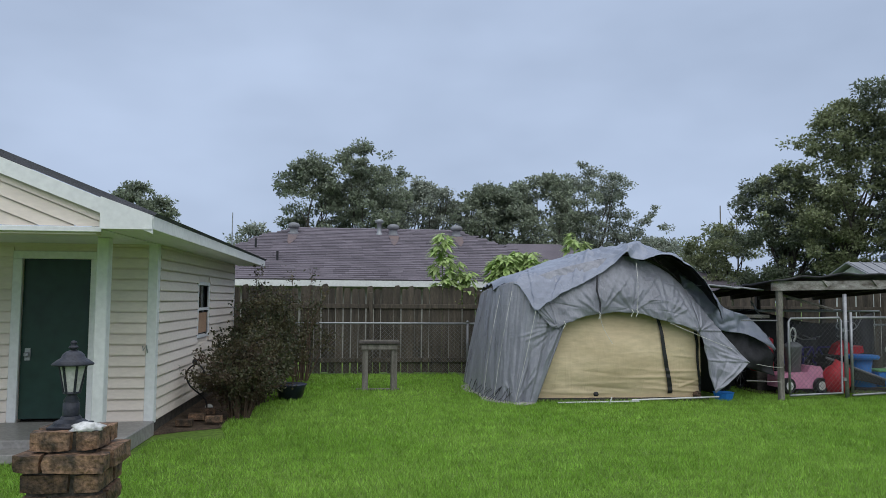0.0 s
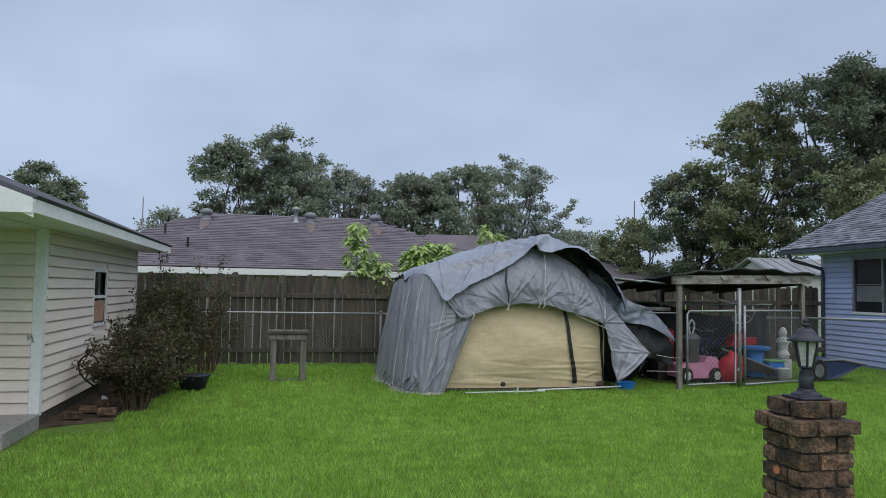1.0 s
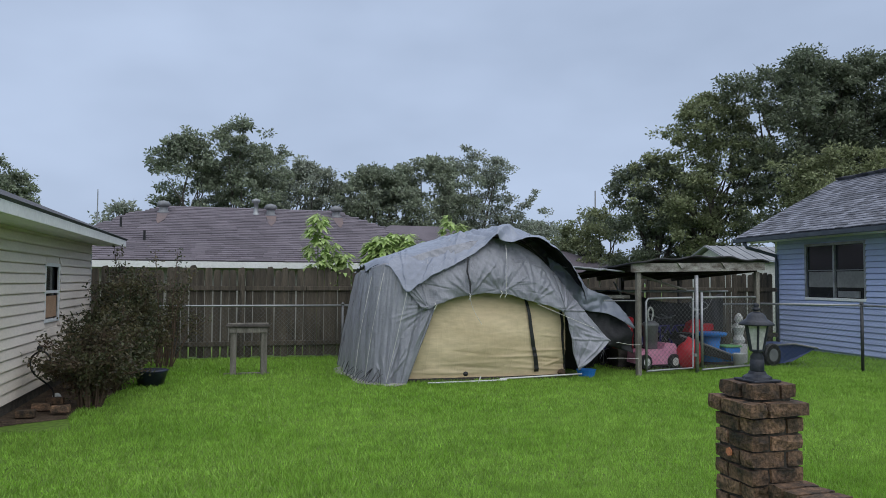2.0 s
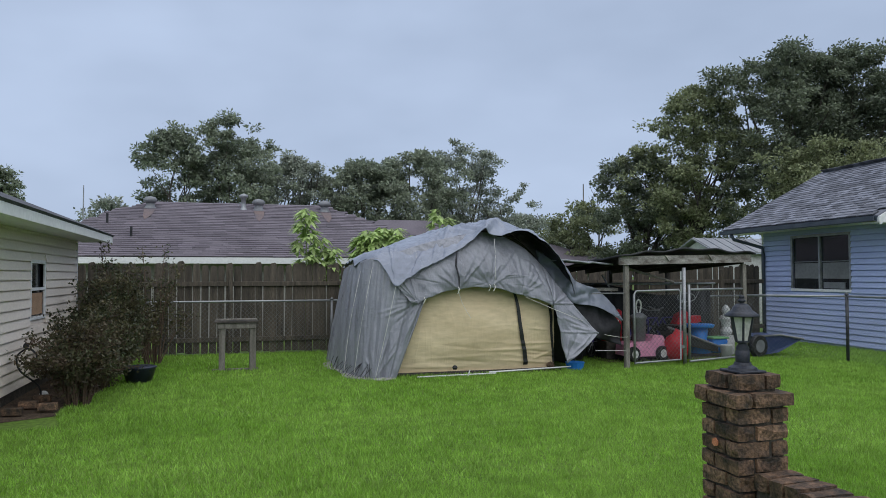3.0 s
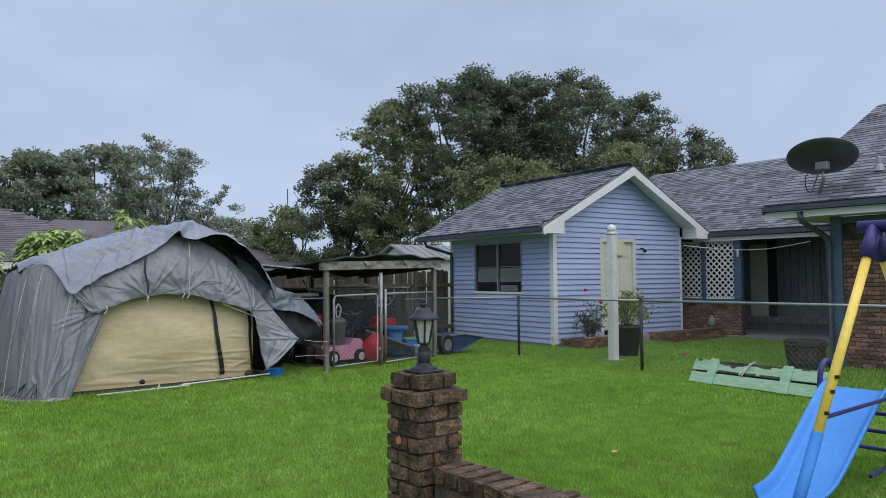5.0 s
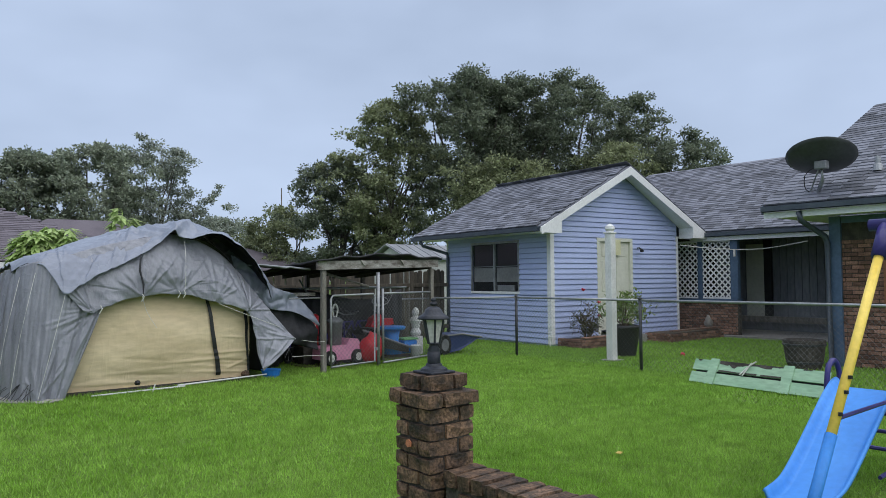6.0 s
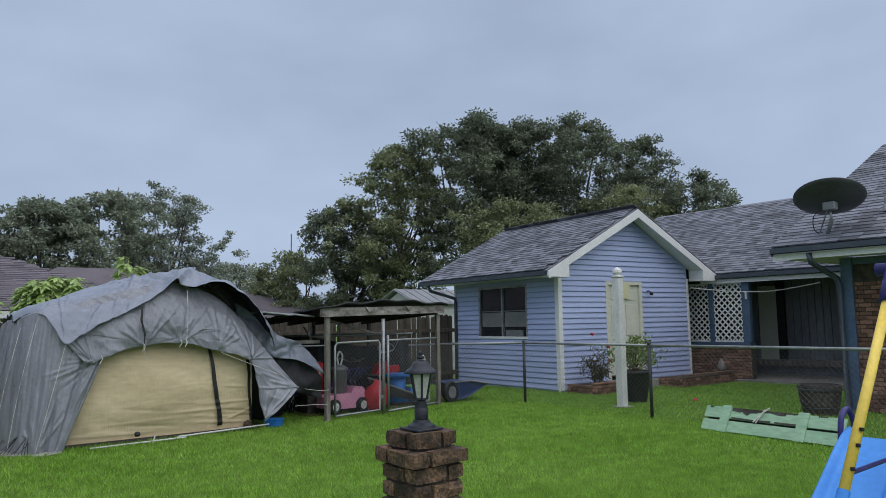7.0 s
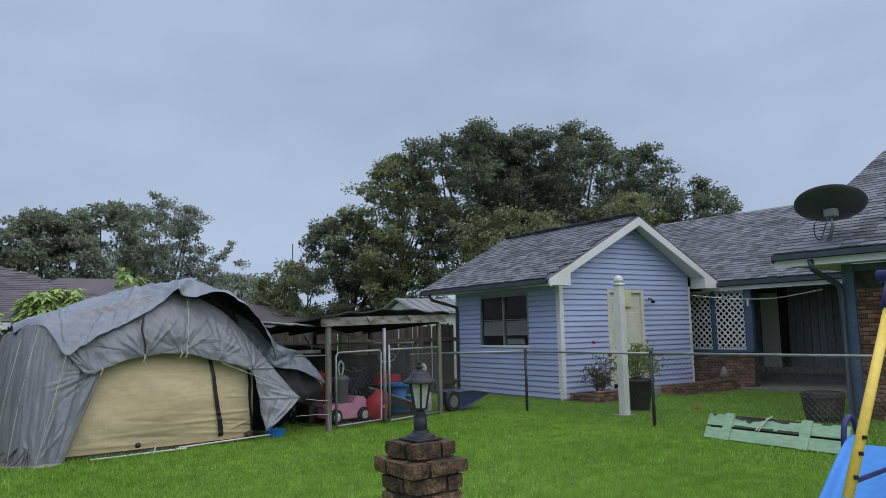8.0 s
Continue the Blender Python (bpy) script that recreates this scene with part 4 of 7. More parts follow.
# ---- far houses ----
def hip_house(name, label, x0, x1, y0, y1, ze, ra, rb, ry, rz, vents=(), stuff_rows=0):
    h = thing(name, ((x0 + x1) / 2, y0, 0), label, "house")
    part("wall", B(x0 + 0.5, x1 - 0.5, y0 + 0.5, y1 - 0.5, 0, ze - 0.02), CONCRETE, h)
    bm = bmesh.new()
    e = [bm.verts.new(p) for p in ((x0, y0, ze), (x1, y0, ze), (x1, y1, ze), (x0, y1, ze))]
    a, b = bm.verts.new((ra, ry, rz)), bm.verts.new((rb, ry, rz))
    for f in ((e[0], e[1], b, a), (e[1], e[2], b), (e[2], e[3], a, b), (e[3], e[0], a), tuple(e[::-1])):
        bm.faces.new(f)
    part("roof", bm, SHINGLE_B, h, "brown-grey shingle hip roof")
    part("fascia", B(x0, x1, y0 - 0.03, y0, ze - 0.16, ze, 0.004), TRIM, h, "white eave board")
    part("soffit", B(x0 + 0.02, x1 - 0.02, y0 + 0.002, y0 + 0.5, ze - 0.05, ze - 0.03), TRIM, h)
    if stuff_rows:
        v = Vector((0, ry - y0, rz - ze))
        wl_, wr = ra - x0, x1 - rb
        L = v.length
        shingles(h, (x0, y0 - 0.02, ze + 0.01), (1, 0, 0), v, x1 - x0, L, lambda s, t: s > wl_ * t / L and s < (x1 - x0) - wr * t / L, SHINGLE_B, SHINGLE_B, 0, 13, wide=0.42, expo=0.16)
    ky = (rz - ze) / (ry - y0)
    for i, (vx, kind) in enumerate(vents):
        vy = ry - 0.45
        vz = ze + (vy - y0) * ky
        if kind == "turbine":
            bm = lathe(bmesh.new(), (vx, vy, vz - 0.08), [(0.20, 0), (0.18, 0.10), (0.13, 0.13), (0.12, 0.24)], 16)
            v = part("vent", bm, GREY_PL, h, "galvanised turbine roof vent", smooth=True)
            part("cap", lathe(bmesh.new(), (vx, vy, vz + 0.16), [(0.13, 0), (0.19, 0.04), (0.20, 0.10), (0.14, 0.17), (0.02, 0.20)], 16), GREY_PL, v, smooth=True)
            q = (0, ry - y0, rz - ze)
            part("rust_stain", S([(vx - 0.15, vy - 0.25, vz - 0.25 * ky + 0.050), (vx + 0.17, vy - 0.25, vz - 0.25 * ky + 0.050), (vx + 0.12, vy - 0.8, vz - 0.8 * ky + 0.050), (vx - 0.02, vy - 1.25, vz - 1.25 * ky + 0.050), (vx - 0.10, vy - 0.95, vz - 0.95 * ky + 0.050)], (0, 0, 0.004)), RUST, h, "rusty streak below the vent")
        else:
            part("flue", lathe(bmesh.new(), (vx, vy, vz - 0.05), [(0.18, 0), (0.09, 0.10), (0.07, 0.12), (0.07, 0.42), (0.13, 0.44), (0.13, 0.52), (0.02, 0.56)], 12), GALV, h, "white metal flue pipe", smooth=True)
    return h


back_house = hip_house("neighbour_house", "low house with a brown-grey shingle hip roof and white eave", -5.9, 6.8, 21.5, 30.5, 2.06, -2.36, 3.25, 26.0, 3.80,
                       ((-2.15, "turbine"), (0.55, "flue"), (1.0, "turbine"), (3.05, "turbine")), 1)
for x, y in ((-3.1, 24.0), (-2.35, 22.9)):
    z = 2.06 + (y - 21.5) * 0.3867
    part("plumbing_vent", P([(x, y, z - 0.05), (x, y, z + 0.30)], 0.032, 8), BLACK, back_house)
hip_house("far_house", "distant house with a dark shingle hip roof", 2.5, 12.5, 29.0, 36.0, 2.2, 6.2, 8.4, 32.5, 3.95)
hip_house("far_house", "distant house with a dark shingle hip roof", 9.5, 19.0, 33.0, 40.0, 1.9, 13.0, 15.2, 36.5, 3.35)


def shed():
    s = thing("garden_shed", (15.6, 22, 0), "pale garden shed with a light grey metal roof", "shed")
    part("wall", B(15.15, 17.6, 22.2, 24.2, 0, 2.28), WHITE_PL, s)
    part("gable", S([(15.15, 22.2, 2.282), (15.15, 24.2, 2.282), (15.15, 23.2, 2.70)], (0.1, 0, 0)), WHITE_PL, s)
    for y0, y1 in ((22.0, 23.2), (24.4, 23.2)):
        part("roof", S([(14.95, y0, 2.28), (17.8, y0, 2.28), (17.8, y1, 2.78), (14.95, y1, 2.78)], (0, 0, 0.04)), SHED_ROOF, s, "light grey roof slope")
    for i in range(8):
        x = 15.0 + i * 0.38
        part("roof_rib", S([(x, 22.0, 2.325), (x + 0.05, 22.0, 2.325), (x + 0.05, 23.2, 2.825), (x, 23.2, 2.825)], (0, 0, 0.02)), SHED_ROOF, s)


shed()


# ---- tent under tarpaulins ----
def tent():
    t = thing("tarp_covered_tent", (4, 14.6, 0), "yellow canvas tent draped with wrinkled grey and blue-grey tarpaulins, wet", "tent")
    # the arch under the upper tarp, and the lower edge of the front tarp above the canvas: x, z
    outer = [(2.36, 1.80), (2.72, 1.96), (3.15, 2.10), (3.66, 2.22), (4.19, 2.30), (4.70, 2.16), (5.12, 1.86), (5.48, 1.42), (5.80, 0.98), (6.10, 0.62)]
    inner = [(2.86, 1.18), (2.98, 1.17), (3.16, 1.24), (3.52, 1.36), (4.16, 1.40), (4.66, 1.28), (5.22, 1.11), (5.36, 0.78), (5.40, 0.44), (5.46, 0.16)]

    def o2(u):
        return spline([(x, z, 0) for x, z in outer], u)

    def i2(u):
        return spline([(x, z, 0) for x, z in inner], u)

    def crease(p, q, s0, s1, width, depth):
        """Height of one taut fold that runs from s0 to s1, widest in its middle."""
        ax, az = s1[0] - s0[0], s1[1] - s0[1]
        n2 = ax * ax + az * az
        k = ((p - s0[0]) * ax + (q - s0[1]) * az) / n2
        if k < -0.05 or k > 1.05:
            return 0.0
        d = abs((p - s0[0]) * az - (q - s0[1]) * ax) / math.sqrt(n2)
        w = width * (0.45 + 0.9 * k * (1.3 - k))
        return depth * max(0.0, 1 - d / w) * max(0.0, math.sin(math.pi * min(max(k, 0.03), 0.97))) ** 0.5

    rc = lcg(77)
    # folds pulled from the tie points of the front tarp
    folds = []
    for cx, cz, a0, a1, n, ln in ((2.95, 1.20, 95, 205, 7, 0.55), (3.64, 1.38, 40, 150, 9, 0.75), (4.18, 1.42, 20, 160, 9, 0.8), (4.72, 1.28, 15, 110, 6, 0.7), (5.26, 1.12, -10, 120, 7, 0.8), (5.45, 0.20, 20, 100, 5, 0.7), (6.08, 0.63, 110, 185, 6, 0.9)):
        for i in range(n):
            a = radians(a0 + (a1 - a0) * (i + rc.uniform(0.2, 0.8)) / n)
            k = ln * rc.uniform(0.5, 1.1)
            folds.append(((cx, cz), (cx + k * math.cos(a), cz + k * math.sin(a)), rc.uniform(0.022, 0.05), rc.choice((-1, 1, 1)) * rc.uniform(0.014, 0.032)))
    for i in range(26):
        x = rc.uniform(2.5, 5.8)
        z = rc.uniform(1.2, 2.2)
        a = rc.uniform(-0.9, 0.9) + (0.5 if x < 4.2 else -0.7)
        k = rc.uniform(0.2, 0.6)
        folds.append(((x, z), (x + k * math.cos(a), z + k * math.sin(a)), rc.uniform(0.015, 0.035), rc.uniform(-0.018, 0.018)))

    def pulled(x, z):
        return sum(crease(x, z, *f) for f in folds)

    # canvas front wall, bulging, with sagging creases near the ground
    low = [((2.62 + 0.25 * i * rc.uniform(0.8, 1.2), 0.14 + 0.42 * rc.random()), rc.uniform(0.5, 1.3), rc.uniform(-0.10, 0.05)) for i in range(11)]
    sags = [(p, (p[0] + k, p[1] + dz), 0.030, rc.choice((-1, 1)) * rc.uniform(0.010, 0.024)) for p, k, dz in low]
    sags += [((4.95, 0.34), (5.36, 0.30), 0.03, 0.03), ((4.92, 0.72), (5.30, 0.68), 0.025, -0.02), ((4.98, 0.20), (5.40, 0.34), 0.03, -0.025)]

    def canvas_top(x):
        return 1.66 - 0.10 * ((x - 4.1) / 1.6) ** 2 - 0.5 * max(0.0, x - 4.7)

    def canvas(a, b):
        x = 2.48 + a * 2.92
        top = canvas_top(x)
        z = 0.06 + b * (top - 0.06)
        y = 13.42 - 0.15 * math.sin(math.pi * a) * math.sin(math.pi * min(b * 1.1, 1)) - 0.04 * (1 - b) * math.sin(math.pi * a)
        y += sum(crease(x, z, *f) for f in sags) + 0.004 * fbm(x * 6, 2, z * 6) + 0.03 * fbm(x * 1.0, 1.0, z * 1.4)
        return Vector((x, y, z))
    part("canvas_wall", sheet(canvas, 130, 80), CANVAS, t, "cream yellow canvas front wall with dirt stains", smooth=True)
    part("hem", P([canvas(i / 20, 0.0) + Vector((0, -0.012, -0.012)) for i in range(21)], 0.014, 6), CANVAS, t)

    def strip(x0, z0, x1, z1, w0, w1):
        """A narrow black flap that lies on the canvas."""
        def f(a, b):
            x, z = x0 + (x1 - x0) * b, z0 + (z1 - z0) * b
            p = canvas((x - 2.48) / 2.92, min((z - 0.06) / (canvas_top(x) - 0.06), 1.0))
            return Vector((x + (a - 0.5) * (w0 + (w1 - w0) * b) + 0.008 * math.sin(9 * b), p.y - 0.03 + 0.006 * math.sin(20 * b), z))
        return sheet(f, 3, 24)
    thick(part("zip_flap", strip(4.665, 1.34, 4.86, 0.12, 0.045, 0.075), BLACK, t, "black zip flap"), 0.008)
    thick(part("zip_flap", strip(5.31, 1.10, 5.375, 0.14, 0.05, 0.03), BLACK, t, "black zip flap"), 0.008)
    part("patch", lathe(bmesh.new(), (3.61, 13.24, 0.10), [(0.03, 0), (0.045, 0.03), (0.03, 0.06), (0.004, 0.07)], 9), BLACK, t, "dark hole near the hem")
    part("patch", lathe(bmesh.new(), (5.30, 13.33, 0.05), [(0.06, 0), (0.07, 0.05), (0.05, 0.09), (0.004, 0.11)], 9), BRICK, t, "brown bundle at the corner")

    # side drape: from a bowed foot line to the eave and down the slanting edge of the canvas
    foot = [(1.98, 16.1, 0.0), (1.94, 15.2, 0.0), (1.95, 14.3, 0.0), (2.03, 13.60, 0.0), (2.22, 13.20, 0.0), (2.44, 13.12, 0.0), (2.63, 13.14, 0.0)]
    eave = [(2.30, 16.1, 1.70), (2.24, 15.2, 1.76), (2.18, 14.4, 1.78), (2.22, 13.75, 1.82), (2.42, 13.42, 1.86), (2.75, 13.26, 1.56), (3.10, 13.20, 1.20)]

    def drape(a, b):
        p, q = spline(foot, a), spline(eave, a)
        v = p.lerp(q, b)
        out = Vector((-1, 0, 0)).lerp(Vector((0, -1, 0)), min(max((a - 0.35) / 0.35, 0), 1)).normalized()
        pleat = 0.05 * abs(math.sin(a * 19 + 1.2 * fbm(a * 4, b * 0.8, 0))) * (1 - 0.4 * b)
        fine = 0.016 * (1 - 3.0 * abs(fbm(a * 22, b * 0.9, 1.7, 2))) + 0.004 * fbm(a * 40, b * 9, 8.1, 2)
        fan = sum(crease(v.x, v.z, *f) for f in fan_folds) if a > 0.62 else 0.0
        belly = 0.02 * math.sin(math.pi * b) * (1 - a)
        return v + out * (pleat + fine + fan + belly) + Vector((0, 0, 0.012 * math.sin(a * 70) if b == 0 else 0))
    # folds that fan from the tie at the canvas corner, and from the foot
    fan_folds = []
    for i in range(9):
        a = radians(178 + i * 9 + rc.uniform(-3, 3))
        k = rc.uniform(0.4, 0.8)
        fan_folds.append(((3.06, 1.22), (3.06 + k * math.cos(a), 1.22 + k * math.sin(a)), 0.028, rc.choice((1, -1)) * rc.uniform(0.014, 0.028)))
    for i in range(6):
        a = radians(50 + i * 12 + rc.uniform(-4, 4))
        k = rc.uniform(0.5, 1.0)
        fan_folds.append(((2.30, 0.04), (2.30 + k * math.cos(a), 0.04 + k * math.sin(a)), 0.035, rc.uniform(0.014, 0.03)))
    thick(part("side_drape", sheet(drape, 170, 90), TARP, t, "pale grey tarpaulin drape hanging to the grass", smooth=True), 0.006)

    # front tarpaulin between the canvas opening and the arch, ending in the blown corner flap
    def front(u0, u1, off):
        def f(a, b):
            u = u0 + a * (u1 - u0)
            lo, hi = i2(u), o2(u)
            p = lo.lerp(hi, b)
            y = 13.16 + 0.32 * b ** 1.2 - 0.06 * math.sin(math.pi * b) + off
            if u > 0.7:
                y -= 0.30 * ((u - 0.7) / 0.3) ** 1.3 * (0.3 + 0.7 * b)
            swell = 0.05 * fbm(p.x * 1.3, 0.4, p.y * 1.3, 2) + 0.012 * (1 - 3.2 * abs(fbm(p.x * 3.2 + p.y * 2, 3, p.y * 3.4, 2)))
            return Vector((p.x, y - swell - pulled(p.x, p.y), max(p.y + 0.015 * fbm(p.x * 5, 5, p.y * 3) * (1 - b), 0.03)))
        return f
    thick(part("front_tarp", sheet(front(0.0, 0.70, 0.0), 190, 80), TARP, t, "grey tarpaulin valance with ties", smooth=True), 0.006)
    thick(part("corner_flap", sheet(front(0.69, 1.0, -0.02), 90, 80), TARP, t, "grey tarpaulin flap blown outwards", smooth=True), 0.006)

    # upper blue-grey tarp: front edge, crest and back
    edge = [(2.12, 13.95, 1.74), (2.24, 13.72, 1.84), (2.33, 13.50, 1.83), (2.42, 13.36, 1.80), (2.51, 13.16, 1.60), (2.60, 13.04, 1.43), (2.78, 13.08, 1.53), (3.01, 13.12, 1.66), (3.32, 13.18, 1.81), (3.62, 13.22, 1.96), (3.90, 13.26, 2.14),
            (4.10, 13.20, 2.35), (4.20, 13.24, 2.27), (4.34, 13.18, 2.23), (4.70, 13.12, 2.31), (5.02, 13.12, 2.20), (5.36, 13.18, 1.96), (5.62, 13.28, 1.62), (5.80, 13.42, 1.26)]
    crest = [(2.16, 14.3, 1.84), (2.40, 14.05, 1.95), (2.73, 13.95, 2.06), (3.15, 13.9, 2.21), (3.60, 13.9, 2.37), (4.00, 13.9, 2.47), (4.28, 13.9, 2.49), (4.68, 13.9, 2.49), (5.10, 13.9, 2.33), (5.40, 13.85, 2.08), (5.62, 13.8, 1.83), (5.88, 13.75, 1.50)]
    back = [(2.25, 16.1, 1.74), (2.7, 16.1, 1.95), (3.3, 16.1, 2.18), (3.9, 16.1, 2.34), (4.4, 16.1, 2.38), (4.9, 16.1, 2.24), (5.3, 16.1, 1.92), (5.7, 16.0, 1.45)]
    ridges = []
    for i in range(30):
        x, s = rc.uniform(2.3, 5.3), rc.uniform(-0.1, 0.5)
        a = rc.uniform(0.3, 1.9)
        k = rc.uniform(0.25, 0.7)
        ridges.append(((x, s), (x + k * math.cos(a), s + k * math.sin(a)), rc.uniform(0.025, 0.06), rc.choice((-1, 1)) * rc.uniform(0.012, 0.03)))
    for x0, x1 in ((4.10, 3.55), (4.12, 3.85), (4.14, 4.35), (2.60, 2.95), (2.60, 2.75), (3.3, 3.9)):
        ridges.append(((x0, 0.0), (x1, 0.62), 0.05, 0.035))

    def upper(a, b):
        e, c = spline(edge, a), spline(crest, a)
        if b < 0.42:
            k = b / 0.42
            v = e.lerp(c, k) + Vector((0, -0.05, 0.10)) * math.sin(math.pi * k) * (0.4 + 0.6 * abs(math.sin(a * 7)))
        else:
            k = (b - 0.42) / 0.58
            v = c.lerp(spline(back, a), k) + Vector((0, 0, 0.05 * math.sin(math.pi * k) - 0.04 * math.sin(math.pi * 3 * k) ** 2))
        n = Vector((v.x - 4.1, -1.2 * max(0, 0.6 - b), v.z - 0.9)).normalized()
        rise = sum(crease(v.x, b, *f) for f in ridges) + 0.03 * fbm(v.x * 1.6, v.y * 1.4, v.z, 2) + 0.010 * (1 - 3 * abs(fbm(v.x * 4, v.y * 3, v.z * 4 + 3, 2)))
        return v + n * rise
    thick(part("upper_tarp", sheet(upper, 210, 90), TARP_TOP, t, "blue-grey upper tarpaulin with pointed front corner", smooth=True), 0.006)

    # Separate black sheet just below the upper tarp; blackens the gap under its edge.
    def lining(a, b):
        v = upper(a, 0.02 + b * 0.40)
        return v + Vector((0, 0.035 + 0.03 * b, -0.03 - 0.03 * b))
    part("under_tarp_sheet", sheet(lining, 110, 14), TARP_DARK, t, "black sheet just below the lifted tarpaulin", smooth=True)

    # black sheet over the hoops behind, closing the body
    def body(a, b):
        e = spline([(2.35, 1.60, 0), (2.7, 1.86, 0), (3.2, 2.06, 0), (3.8, 2.26, 0), (4.25, 2.32, 0), (4.7, 2.22, 0), (5.1, 1.92, 0), (5.45, 1.40, 0), (5.75, 0.75, 0), (5.85, 0.05, 0)], a)
        y = 13.52 + b * 2.5
        return Vector((e.x, y, max(e.y - 0.06 * b + 0.02 * fbm(e.x * 3, y * 2, e.y * 3), 0.02)))
    thick(part("roof_tarp", sheet(body, 90, 30), TARP_DARK, t, "black sheet over the hoops, closing the tent body", smooth=True), 0.006)

    # loose wing behind the flap, blown towards the kennel
    def wing(a, b):
        top = spline([(5.30, 2.02, 0), (5.62, 1.80, 0), (6.02, 1.47, 0), (6.40, 1.29, 0), (6.64, 1.06, 0), (6.72, 0.80, 0)], a)
        lo = spline([(5.42, 1.60, 0), (5.72, 1.25, 0), (5.98, 1.10, 0), (6.30, 1.02, 0), (6.55, 0.92, 0), (6.72, 0.76, 0)], a)
        p = top.lerp(lo, b)
        wave = 0.05 * math.sin(a * 11 + b * 3) + 0.03 * (1 - 3 * abs(fbm(p.x * 4, 0, p.y * 4, 2)))
        return Vector((p.x, 13.88 - 0.40 * a - 0.06 * b + wave, p.y + 0.02 * math.sin(a * 14)))
    thick(part("loose_wing", sheet(wing, 70, 26), TARP_TOP, t, "loose tarpaulin wing blown towards the kennel", smooth=True), 0.006)
    thick(part("loose_wing_lining", sheet(lambda a, b: wing(a, 0.3 + 1.2 * b) + Vector((0.02, 0.09, -0.10 - 0.30 * b)), 30, 14), TARP_DARK, t, "black lining of the loose tarpaulin", smooth=True), 0.005)

    # ropes and ties
    ropes = [[(2.60, 13.02, 1.42), (2.46, 13.00, 0.8), (2.30, 13.06, 0.06)], [(2.30, 13.34, 1.72), (2.12, 13.24, 0.9), (2.02, 13.34, 0.10)], [(2.16, 13.62, 1.66), (1.97, 13.5, 0.8), (1.90, 13.6, 0.10)],
             [(4.26, 13.18, 2.18), (4.23, 13.04, 1.8), (4.22, 13.06, 1.40)], [(3.60, 13.02, 1.38), (3.66, 13.01, 1.16), (3.80, 13.0, 0.92)],
             [(4.75, 13.06, 1.24), (5.30, 12.94, 1.00), (5.62, 12.80, 0.86)], [(6.05, 12.86, 0.62), (6.4, 13.0, 0.56), (6.68, 13.20, 0.54)], [(5.9, 12.9, 0.36), (6.35, 13.1, 0.33), (6.68, 13.22, 0.30)]]
    for q in ropes:
        part("rope", P([spline(q, i / 10) for i in range(11)], 0.0035, 5), ROPE, t, "thin white guy rope")
    for x, z in ((3.06, 1.22), (3.62, 1.37), (4.14, 1.41), (4.22, 1.41)):
        part("tie", P([(x, 13.08, z + 0.04), (x + 0.015, 13.05, z), (x - 0.02, 13.06, z - 0.07)], 0.007, 5), ROPE, t)
    part("seam", P([(3.63, 13.20, 1.98), (3.60, 13.14, 1.75), (3.64, 13.10, 1.55), (3.63, 13.08, 1.40)], [0.012, 0.016, 0.014, 0.008], 6), TARP_DARK, t, "dark rolled tarpaulin seam")
    part("base_pole", P([(2.95, 13.06, 0.03), (4.25, 13.10, 0.035)], 0.012, 8), PVC, t, "white plastic pole along the base")
    part("base_pole", P([(4.15, 13.14, 0.05), (5.62, 13.24, 0.075)], 0.012, 8), PVC, t, "white plastic pole along the base")
    part("peg", P([(3.80, 13.06, 0.11), (3.76, 13.05, 0.0)], 0.010, 6), PVC, t)
    part("base_board", B(2.6, 5.5, 13.34, 13.40, 0.0, 0.06), WOOD_DARK, t)

    def groundsheet(a, b):
        p = spline(foot, 0.12 + 0.86 * a)
        out = Vector((-1, -0.35, 0)).lerp(Vector((-0.15, -1, 0)), a)
        w = 0.02 + (0.13 + 0.06 * math.sin(a * 17)) * b
        return p + out * w + Vector((0, 0, 0.035 + 0.018 * fbm(a * 14, b * 3, 0) - 0.02 * b))
    thick(part("base_edge", sheet(groundsheet, 50, 5), CONCRETE, t, "dirty pale groundsheet edge", smooth=True), 0.012)
    bm = bmesh.new()
    for i in range(20):
        a = 0.26 + i * 0.026
        p, q = spline(foot, a), spline(foot, min(max(a + rc.uniform(-0.07, 0.07), 0), 1))
        out = Vector((-0.12, -0.06, 0))
        pipe(bm, [p + out + Vector((0, 0, 0.04)), p.lerp(q, 0.5) + out * 0.8 + Vector((0.02, 0, 0.10 + rc.uniform(0, 0.05))), q + out * 0.5 + Vector((0.04, 0, 0.18 + rc.uniform(0, 0.08)))], 0.004, 4)
    part("ground_net", bm, BLACK, t, "black netting along the foot")
    part("blue_tub", lathe(bmesh.new(), (5.78, 13.40, 0.0), [(0.13, 0), (0.16, 0.12), (0.17, 0.125), (0.15, 0.13)], 14), BLUE_PL, t)


tent()


# ---- lean-to kennel with clutter ----
KA, KB, KC = Vector((6.68, 13.25, 0)), Vector((7.90, 13.37, 0)), Vector((9.53, 13.85, 0))


